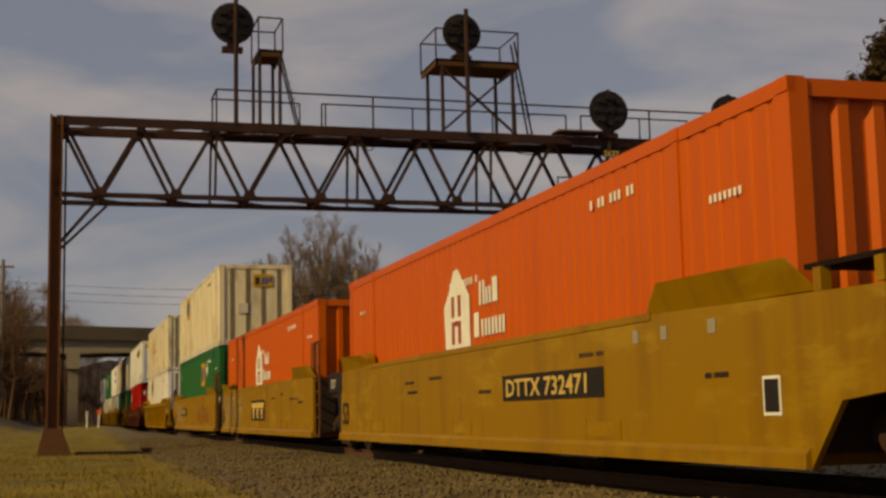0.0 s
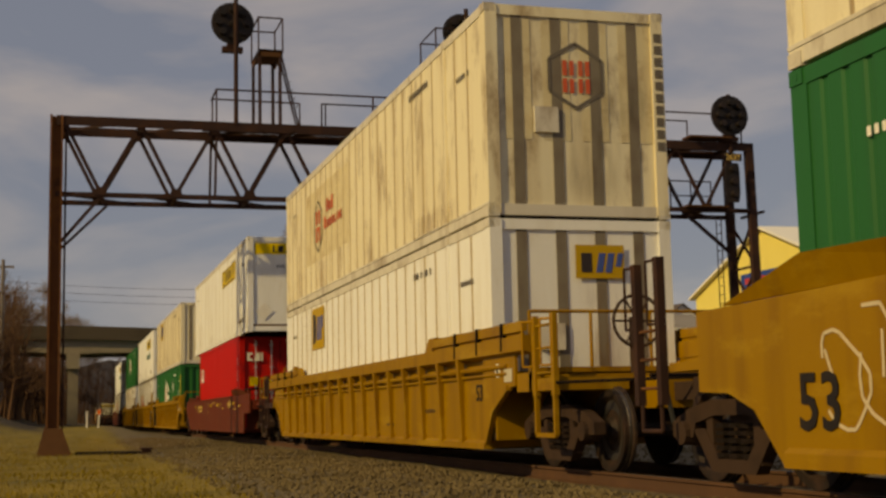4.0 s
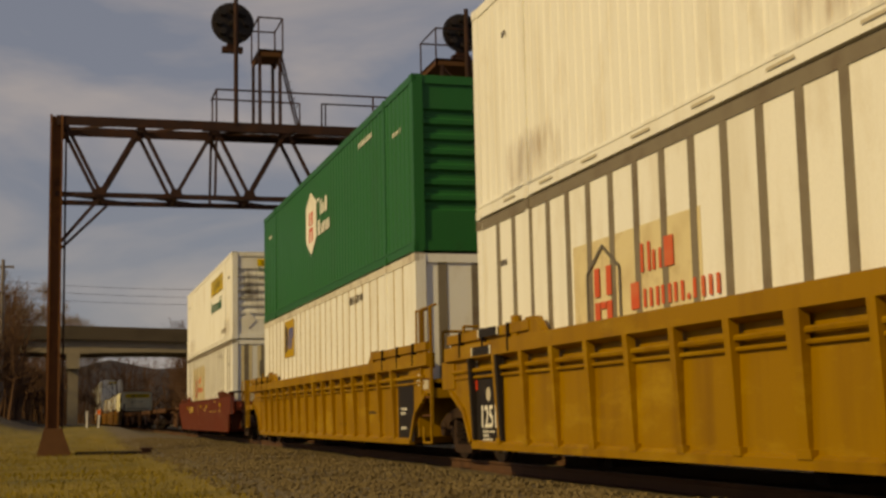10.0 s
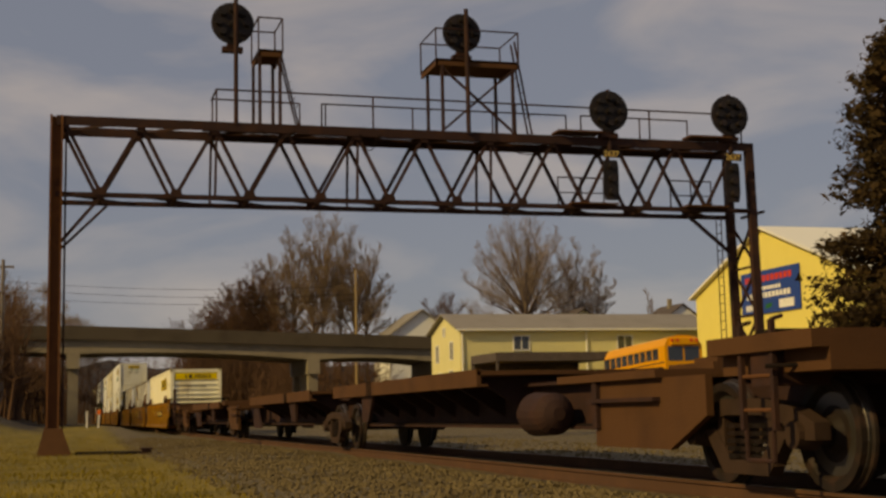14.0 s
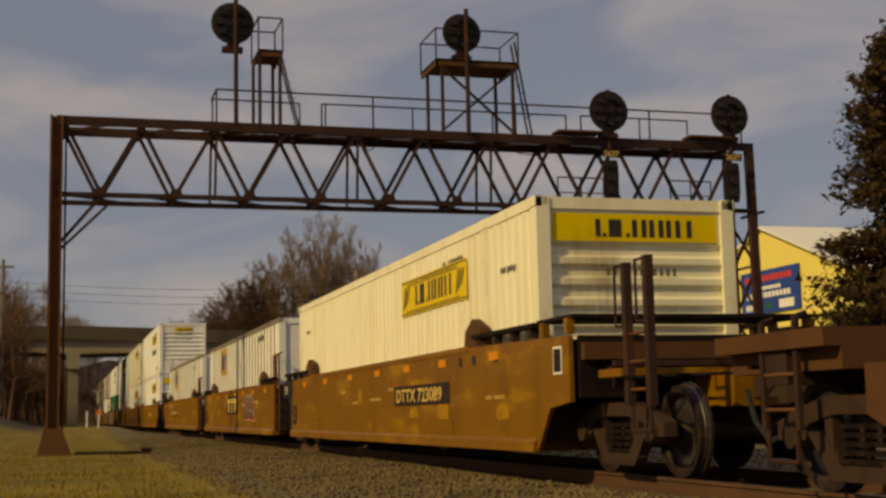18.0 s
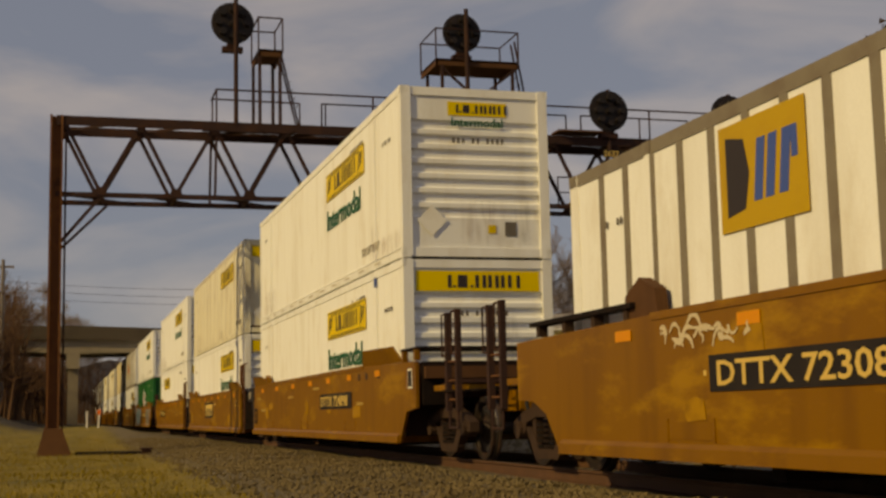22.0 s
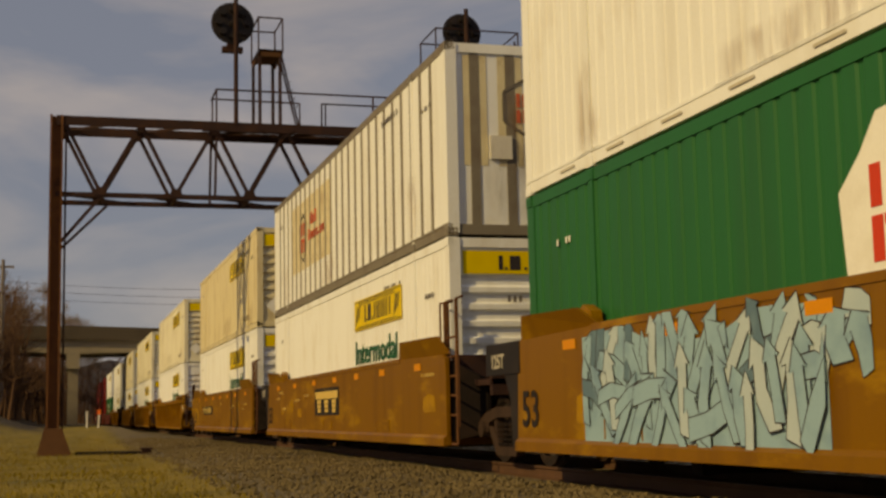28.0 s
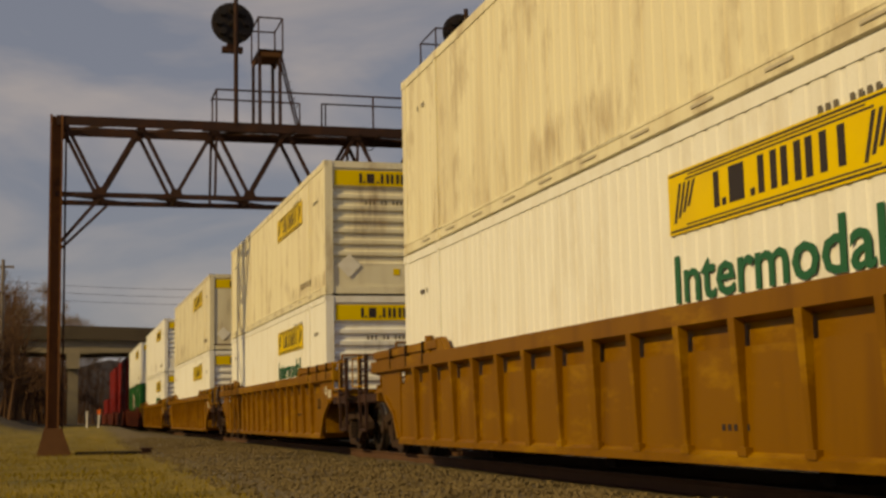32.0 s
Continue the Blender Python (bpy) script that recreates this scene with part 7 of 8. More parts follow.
def build_bridge():
    b = thing("road_bridge", "grey concrete road bridge over the railway", "bridge", pose(0, 0, 0), kind="structure")
    xs = [-60, -18, 1.4, 12, 22, 33, 70]

    def band(top, bot, y0, y1):
        me = Mesh()
        vs = [(x, y, deck_z(x) + z) for x in xs for y, z in ((y0, top), (y1, top), (y1, bot), (y0, bot))]
        fs = [(4 * i + k, 4 * i + (k + 1) % 4, 4 * i + 4 + (k + 1) % 4, 4 * i + 4 + k) for i in range(len(xs) - 1) for k in range(4)]
        n = 4 * (len(xs) - 1)
        return me.add(vs, fs + [(3, 2, 1, 0), (n, n + 1, n + 2, n + 3)])
    part("parapet", band(0, -1.15, BY, BY + 0.3), M["parapet"], b)
    part("parapet", band(0, -1.15, BY + 9.3, BY + 9.6), M["parapet"], b)
    part("deck", band(-0.40, -1.3, BY + 0.3, BY + 9.3), M["concrete"], b)
    for k, y in enumerate((BY + 0.6, BY + 3.4, BY + 6.2, BY + 9.0)):
        for x0, x1 in ((-18, 0.9), (0.9, 21.6), (21.6, 34)):
            me, n = Mesh(), 14
            vs = []
            for i in range(n + 1):
                x = x0 + (x1 - x0) * i / n
                d = 0.75 + 0.35 * (2 * i / n - 1) ** 2
                vs += [(x, y - 0.2, deck_z(x) - 1.28), (x, y + 0.2, deck_z(x) - 1.28), (x, y + 0.2, deck_z(x) - 1.3 - d), (x, y - 0.2, deck_z(x) - 1.3 - d)]
            fs = [(4 * i + k2, 4 * i + (k2 + 1) % 4, 4 * i + 4 + (k2 + 1) % 4, 4 * i + 4 + k2) for i in range(n) for k2 in range(4)]
            part("girder", me.add(vs, fs + [(3, 2, 1, 0), (4 * n, 4 * n + 1, 4 * n + 2, 4 * n + 3)]), M["concrete"], b)
    for x in (0.9, 21.6):
        z = deck_z(x) - 2.35
        pier = Mesh().box(x - 0.55, x + 0.55, BY + 0.1, BY + 9.6, z - 1.3, z)
        part("pier_cap", pier, M["concrete"], b)
        for y in (BY + 0.9, BY + 4.8, BY + 8.6):
            part("pier_column", Mesh().box(x - 0.42, x + 0.42, y - 0.42, y + 0.42, -0.6, z - 1.3), M["concrete"], b)
    part("abutment", Mesh().prism([(33, 0), (33, 6.2), (34, 6.4), (70, 6.0), (70, 0)], "y", BY + 0.4, BY + 9.2), M["concrete"], b)
    part("abutment", Mesh().prism([(-18, -1), (-18, 7.2), (-60, 7.4), (-60, -1)], "y", BY + 0.4, BY + 9.2), M["concrete"], b)
    return b


build_bridge()

# pickup that crosses the bridge
pickup = thing("pickup_truck", "silver and white pickup truck on the bridge", "pickup", pose(-12, BY + 4, deck_z(-12) - 0.40))


def build_pickup():
    p = pickup
    body = Mesh().prism([(0, 0.45), (5.3, 0.45), (5.3, 0.85), (5.15, 1.0), (3.75, 1.08), (0, 1.08)], "y", -0.95, 0.95)
    part("body", body, M["silver_car"], p)
    part("lower_panel", Mesh().box(0.05, 5.2, -0.965, 0.965, 0.42, 0.72), M["white_car"], p)
    part("cab", Mesh().prism([(2.05, 1.08), (3.75, 1.08), (3.25, 1.62), (3.0, 1.68), (2.3, 1.68), (2.15, 1.62)], "y", -0.82, 0.82), M["silver_car"], p)
    part("side_window", Mesh().prism([(2.25, 1.14), (3.5, 1.14), (3.15, 1.57), (2.3, 1.57)], "y", -0.83, 0.83), M["glass"], p)
    part("bumper", Mesh().box(-0.12, 0.02, -0.9, 0.9, 0.45, 0.62), M["steel_rod"], p)
    for x in (1.05, 4.25):
        for s in (-1, 1):
            w = part("wheel", Mesh().lathe([(0, 0.2), (0, 0.36), (0.2, 0.36), (0.2, 0.2)], (x, s * 0.78, 0.36), (x, s * 2, 0.36), 18), M["rubber"], p)
            part("rim", Mesh().lathe([(0, 0.05), (0.0, 0.2), (0.02, 0.2), (0.02, 0.05)], (x, s * 0.975, 0.36), (x, s * 2, 0.36), 14), M["steel_rod"], w)


build_pickup()

# ------------------------------------------------------------------ buildings


def pane_window(parent, x, y, z, w, h, face):
    """A window set in a wall; face: the outward side."""
    m = {"-y": front_face(x, y, z), "-x": near_face(x, y, z)}[face]
    win = part("window", Mesh().box(-w / 2, w / 2, 0, h, 0.0, 0.012), M["glass"], parent, "dark window with white frame", at=m)
    fr = Mesh()
    for a in ((-w / 2 - 0.08, -w / 2, -0.08, h + 0.08), (w / 2, w / 2 + 0.08, -0.08, h + 0.08), (-w / 2, w / 2, -0.08, 0), (-w / 2, w / 2, h, h + 0.08), (-0.03, 0.03, 0, h)):
        fr.box(*a, -0.01, 0.05)
    part("window_frame", fr, M["white_trim"], win)
    return win


def long_building():
    b = thing("long_building", "low pale yellow building with a grey metal roof", "building", pose(28.9, 95, 2.3))
    W, L, E, P = 8.0, 21.0, 4.7, 6.0
    part("long_wall", Mesh().box(0, L, 0, 0.2, 0, E), M["pale_wall"], b)
    part("back_wall", Mesh().box(0, L, W - 0.2, W, 0, E), M["pale_wall"], b)
    for x in (0, L - 0.2):
        part("gable_wall", Mesh().prism([(0.2, 0), (W - 0.2, 0), (W - 0.2, E), (W / 2, P), (0.2, E)], "x", x, x + 0.2), M["pale_wall"], b)
    for y0, y1 in ((-0.4, W / 2), (W + 0.4, W / 2)):
        z0 = E - 0.12
        part("roof_slope", Mesh().add([(-0.4, y0, z0), (L + 0.4, y0, z0), (L + 0.4, y1, P + 0.02), (-0.4, y1, P + 0.02), (-0.4, y0, z0 + 0.12), (L + 0.4, y0, z0 + 0.12), (L + 0.4, y1, P + 0.14), (-0.4, y1, P + 0.14)],
             [(3, 2, 1, 0), (4, 5, 6, 7), (0, 1, 5, 4), (1, 2, 6, 5), (2, 3, 7, 6), (3, 0, 4, 7)]), M["roof_grey"], b)
    part("gutter", Mesh().box(-0.4, L + 0.4, -0.52, -0.38, E - 0.16, E - 0.02), M["white_trim"], b)
    for x in (0.0, 10.1):
        part("downpipe", Mesh().tube((x + 0.15, -0.1, 0), (x + 0.15, -0.1, E), 0.06, n=6), M["white_trim"], b)
    for i in range(52):
        part("siding_seam", kept("siding_seam", lambda: Mesh().box(-0.02, 0.02, -0.014, 0, 0.1, E - 0.2), M["pale_wall"]), None, b, at=pose(0.3 + 0.4 * i, 0, 0))
    for x in (4.9, 13.5):
        pane_window(b, x, -0.02, 3.1, 1.2, 1.0, "-y")
    for y, z, w, h in ((2.2, 2.5, 0.8, 1.3), (6.2, 2.4, 0.8, 1.3), (4.2, 4.4, 0.5, 0.6), (2.4, 0.4, 0.9, 1.2), (5.6, 0.5, 0.7, 1.0)):
        pane_window(b, -0.02, y, z, w, h, "-x")
    c = thing("carport", "grey flat-roofed carport before the long building", "carport", pose(29.4, 88, 2.2))
    part("carport_roof", Mesh().box(0, 8.6, 0, 6.0, 2.05, 2.67), M["roof_dark"], c)
    for x in (0.15, 8.4):
        for y in (0.2, 5.7):
            part("carport_post", Mesh().box(x - 0.08, x + 0.08, y - 0.08, y + 0.08, 0, 2.05), M["roof_dark"], c)
    part("carport_wall", Mesh().box(0.0, 8.6, 5.85, 6.0, 0, 2.05), M["roof_dark"], c)


def big_building():
    b = thing("yellow_hall", "tall bright yellow gabled hall with a pale roof", "building", pose(47.0, 70.6, 2.4))
    W, L, E, P = 21.0, 26.0, 6.75, 10.62
    part("gable_wall", Mesh().prism([(0, 0), (W, 0), (W, E), (W / 2, P), (0, E)], "x", 0, 0.25), M["yellow_wall"], b)
    part("gable_wall", Mesh().prism([(0, 0), (W, 0), (W, E), (W / 2, P), (0, E)], "x", L - 0.25, L), M["yellow_wall"], b)
    part("side_wall", Mesh().box(0.25, L - 0.25, 0, 0.25, 0, E), M["yellow_wall"], b)
    part("side_wall", Mesh().box(0.25, L - 0.25, W - 0.25, W, 0, E), M["yellow_wall"], b)
    for y0, y1 in ((-0.5, W / 2), (W + 0.5, W / 2)):
        z0 = E - 0.2
        part("roof_slope", Mesh().add([(-0.4, y0, z0), (L, y0, z0), (L, y1, P + 0.03), (-0.4, y1, P + 0.03), (-0.4, y0, z0 + 0.16), (L, y0, z0 + 0.16), (L, y1, P + 0.2), (-0.4, y1, P + 0.2)],
             [(3, 2, 1, 0), (4, 5, 6, 7), (0, 1, 5, 4), (1, 2, 6, 5), (2, 3, 7, 6), (3, 0, 4, 7)]), M["white_trim"], b, "pale metal roof")
    for i in range(51):
        y = 0.4 + i * 0.4
        h = E + (P - E) * (1 - abs(y - W / 2) / (W / 2)) - 0.15
        part("siding_seam", Mesh().box(-0.014, 0, y - 0.015, y + 0.015, 0.1, h), M["yellow_wall"], b)
    s = thing("wall_sign", "blue painted sign board with pale and red lettering bars", "sign", pose(46.94, 84.3, 7.08))
    part("board", Mesh().box(-0.06, 0.0, -7.8, 0, 0, 3.02), M["sign_blue"], s)
    for z, h, a, b2, ink, n in ((2.25, 0.42, 0.5, 1.3, "red_ink", 3), (2.25, 0.42, 2.4, 5.6, "red_ink", 7), (1.65, 0.25, 1.6, 4.4, "white_ink", 9), (1.1, 0.38, 0.6, 5.4, "white_ink", 12), (0.3, 0.4, 0.5, 1.6, "white_ink", 4)):
        a, b2 = a * 1.24, b2 * 1.24
        w = (b2 - a) / n
        part("sign_print", bar_word([w * 0.78] * n, h, 0.28), M[ink], s, at=near_face(-0.064, -a, z))
    part("sign_badge", flat(rect(0, 1.9, 0, 0.58)), M["white_ink"], s, at=near_face(-0.064, -5.1, 0.25))
    part("sign_leaf", flat([(0, 0), (0.9, 0.1), (1.0, 0.4), (0.2, 0.35)]), M["green"], s, at=near_face(-0.064, -3.2, 0.3))


def far_house(x, y, z, w, h, wall, roof, label, chimney=False):
    b = thing("house", label, "house", pose(x, y, z))
    part("house_body", Mesh().prism([(-w / 2, 0), (w / 2, 0), (w / 2, h), (0, h + w * 0.36), (-w / 2, h)], "y", 0, 8), M[wall], b)
    for s in (-1, 1):
        e = Vector((s * (w / 2 + 0.3), 0, h - 0.2))
        t = Vector((0, 0, h + w * 0.36 + 0.05))
        part("roof", Mesh().add([e + Vector((0, -0.4, 0)), e + Vector((0, 8.4, 0)), t + Vector((0, 8.4, 0)), t + Vector((0, -0.4, 0)), e + Vector((0, -0.4, 0.2)), e + Vector((0, 8.4, 0.2)), t + Vector((0, 8.4, 0.2)), t + Vector((0, -0.4, 0.2))],
             [(0, 1, 2, 3), (7, 6, 5, 4), (0, 4, 5, 1), (1, 5, 6, 2), (2, 6, 7, 3), (3, 7, 4, 0)]), M[roof], b)
    pane_window(b, 0, -0.02, h * 0.6, 1.0, 1.3, "-y")
    if chimney:
        part("chimney", Mesh().box(-0.9, -0.3, 3, 3.6, h, h + w * 0.36 + 1.2), M["concrete"], b)


long_building()
big_building()
far_house(41, 150, 3.5, 8, 6.4, "white_trim", "roof_grey", "far white gabled house behind the bridge")
far_house(95.0, 190, 6.0, 4.6, 9.4, "white_trim", "roof_dark", "far house with dark roof and chimney", True)
far_house(57.5, 140, 3.5, 6, 6.5, "pale_wall", "roof_dark", "far pale house with dark roof")


def build_bus():
    b = thing("school_bus", "parked yellow school bus with dark windows", "bus", pose(35.0, 70, 1.85, -2.5, 0, 0))
    sec = [(-1.2, 0.55), (1.2, 0.55), (1.2, 2.5), (0.95, 2.95), (0.4, 3.1), (-0.4, 3.1), (-0.95, 2.95), (-1.2, 2.5)]
    part("body", Mesh().prism(sec, "y", 0.0, 8.9), M["bus"], b)
    part("roof_cap", Mesh().prism([(0.0, 2.98), (-0.2, 2.9), (-0.2, 2.55), (0.0, 2.5)], "x", -0.8, 0.8), M["bus"], b)
    for s in (-1, 1):
        for i in range(9):
            part("window", Mesh().box(*sorted((s * 1.2, s * 1.212)), 0.9 + i * 0.9, 1.65 + i * 0.9, 1.75, 2.4), M["glass"], b)
        part("trim_rail", Mesh().box(*sorted((s * 1.2, s * 1.225)), 0.1, 8.8, 1.5, 1.56).box(*sorted((s * 1.2, s * 1.225)), 0.1, 8.8, 1.15, 1.2), M["ink"], b)
        part("windscreen", Mesh().box(*sorted((s * 0.06, s * 1.0)), -0.012, 0, 1.6, 2.45), M["glass"], b)
        for k in (0.8, 0.45):
            part("warning_lamp", Mesh().lathe([(0, 0.1), (0.03, 0.08)], (s * k, -0.21, 2.78), (s * k, -2, 2.78), 10), M["red_ink"], b)
        part("headlight", Mesh().lathe([(0, 0.11), (0.03, 0.09)], (s * 0.85, -0.01, 0.95), (s * 0.85, -2, 0.95), 10), M["lens"], b)
        for y in (1.4, 6.6):
            w = part("wheel", Mesh().lathe([(0, 0.25), (0, 0.5), (0.26, 0.5), (0.26, 0.25)], (s * 0.9, y, 0.5), (s * 3, y, 0.5), 20), M["rubber"], b)
            part("rim", Mesh().lathe([(0, 0.05), (0, 0.26), (0.02, 0.26), (0.02, 0.05)], (s * 1.15, y, 0.5), (s * 3, y, 0.5), 14), M["bus"], w)
    part("bumper", Mesh().box(-1.2, 1.2, -0.22, 0.02, 0.45, 0.72), M["ink"], b)
    c = thing("car", "small yellow car parked under the carport", "car", pose(32.7, 90.0, 2.25))
    part("body", Mesh().prism([(-1.9, 0.35), (1.9, 0.35), (1.95, 0.7), (1.5, 0.9), (0.9, 0.98), (-1.2, 0.98), (-1.9, 0.85)], "y", -0.85, 0.85), M["bus"], c)
    part("cabin", Mesh().prism([(-1.2, 0.98), (0.95, 0.98), (0.4, 1.4), (-0.7, 1.4)], "y", -0.7, 0.7), M["bus"], c)
    part("side_window", Mesh().prism([(-1.0, 1.02), (0.75, 1.02), (0.35, 1.35), (-0.65, 1.35)], "y", -0.712, 0.712), M["glass"], c)
    for x in (-1.2, 1.25):
        for s in (-1, 1):
            part("wheel", Mesh().lathe([(0, 0.1), (0, 0.32), (0.18, 0.32), (0.18, 0.1)], (x, s * 0.7, 0.32), (x, s * 3, 0.32), 16), M["rubber"], c)


build_bus()

# ------------------------------------------------------------------ poles, wires, markers


def pole(x, y, top, material, label, arm=True):
    z = ground_height(x, y) - 0.3
    p = thing("utility_pole", label, "pole", pose(x, y, z), "utility poles")
    part("shaft", Mesh().tube((0, 0, 0), (0, 0, top - z), 0.17, 0.11, 10), M[material], p)
    if arm:
        part("crossarm", Mesh().box(-0.7, 0.7, -0.06, 0.06, top - z - 0.55, top - z - 0.4), M[material], p)
        for x2 in (-0.6, 0, 0.6):
            part("insulator", Mesh().lathe([(0, 0.03), (0.05, 0.06), (0.14, 0.05), (0.18, 0.02)], (x2, 0, top - z - 0.4), (x2, 0, 9), 8), M["white_trim"], p)


pole(28.8, 131, 15.5, "wood_pole", "tall pale wooden utility pole by the bridge", False)
pole(-3.8, 90, 11.3, "grey_pole", "grey wooden utility pole with a crossarm")
pole(69, 128, 16.5, "grey_pole", "slender grey utility pole far off", False)
for k, (z0, z1) in enumerate(((13.6, 13.0), (14.3, 13.9), (12.9, 12.4))):
    w = Mesh()
    pts = [Vector((-8 + 36.8 * i / 14, 131 + k * 0.4, z0 + (z1 - z0) * i / 14 - 0.7 * (1 - (i / 7 - 1) ** 2))) for i in range(15)]
    for a, b in zip(pts, pts[1:]):
        w.tube(a, b, 0.022, n=4, cap=False)
    solid("overhead_wire", w, M["dark"], "thin dark overhead wire beyond the bridge", "wire", group="overhead wires")
for x, cap in ((1.34, False), (1.95, True)):
    z = ground_height(x, 75)
    p = thing("marker_post", "thin white marker post with an orange cap" if cap else "thin white marker post in the grass", "post", pose(x, 75, z, 0, 3 if cap else 0, 0), "marker posts")
    part("shaft", Mesh().box(-0.045, 0.045, -0.02, 0.02, -0.1, 0.9 if not cap else 0.72), M["white_trim"], p)
    if cap:
        part("cap", Mesh().box(-0.1, 0.1, -0.025, 0.025, 0.72, 0.98), M["orange_tape"], p)


conduit = thing("cable_conduit", "low rusty conduit standing in for the post's shadow, with a dark stub box in the grass", "conduit", pose(0, 0, 0))
za, zb = ground_height(0.4, 38.2), ground_height(2.2, 36.85)
# this dark pipe also stands in for the post's cast shadow on the grass
part("pipe", Mesh().tube((0.4, 38.2, za + 0.03), (2.2, 36.85, zb + 0.03), 0.055, n=8), M["dark"], conduit)
part("stub_box", Mesh().box(2.1, 2.36, 36.72, 36.98, zb - 0.1, zb + 0.13).box(2.06, 2.4, 36.68, 37.02, zb + 0.13, zb + 0.17), M["rust"], conduit)

# ------------------------------------------------------------------ trees and brush


def grow(me, tips, p, d, ln, r, depth, rng, spread):
    """One limb and its branches, upward-reaching."""
    steps = 3 if depth > 2 else 2
    for _ in range(steps):
        d2 = (d + Vector((rng.uniform(-1, 1), rng.uniform(-1, 1), rng.uniform(-0.4, 0.9))) * 0.14).normalized()
        q = p + d2 * ln / steps
        me.tube(p, q, r, r * 0.82, 6 if r > 0.06 else (4 if r > 0.02 else 3), cap=False)
        p, d, r = q, d2, r * 0.82
    if depth == 0:
        return
    for k in range(rng.choice((2, 3, 3)) if depth > 1 else 4):
        s = Vector((rng.uniform(-1, 1), rng.uniform(-1, 1), rng.uniform(-0.1, 0.6)))
        nd = (d * (1.0 - 0.35 * spread) + s * spread * 0.75).normalized()
        grow(me, tips, p, nd, ln * rng.uniform(0.62, 0.82), max(r * rng.uniform(0.5, 0.72), 0.010), depth - 1, rng, spread)
    if depth > 1:
        grow(me, tips, p, d, ln * 0.75, r * 0.75, depth - 1, rng, spread)


def bare_tree(x, y, top, seed, label, limbs=6, spread=0.75, r=0.4, depth=5, first=0.22):
    rng, z = random.Random(seed), ground_height(x, y) - 0.2
    h = top - z
    t = thing("bare_tree", label, "tree", pose(x, y, z), "bare trees")
    trunk, crown = Mesh(), Mesh()
    trunk.tube((0, 0, 0), (0.1, 0, h * first), r, r * 0.8, 10).tube((0.1, 0, h * first), (0.15, 0.1, h * (first + 0.2)), r * 0.8, r * 0.5, 10)
    part("trunk", trunk, M["bark"], t)
    for i in range(limbs):
        a = 6.283 * i / limbs + rng.uniform(-0.3, 0.3)
        d = Vector((math.cos(a) * spread, math.sin(a) * spread, rng.uniform(0.7, 1.25))).normalized()
        grow(crown, None, Vector((0.1, 0, h * (first + 0.03 * i))), d, h * 0.23, r * 0.42, depth, rng, spread)
    grow(crown, None, Vector((0.15, 0.1, h * (first + 0.18))), Vector((0, 0, 1)), h * 0.24, r * 0.5, depth, rng, spread * 0.8)
    # bring the crown to its true height
    k = (h - 0.0) / max(v[2] for v in crown.v)
    crown.v = [(a * min(k, 1.35), b * min(k, 1.35), c2 * k) for a, b, c2 in crown.v]
    part("crown", crown, M["twig"], t)
    return t


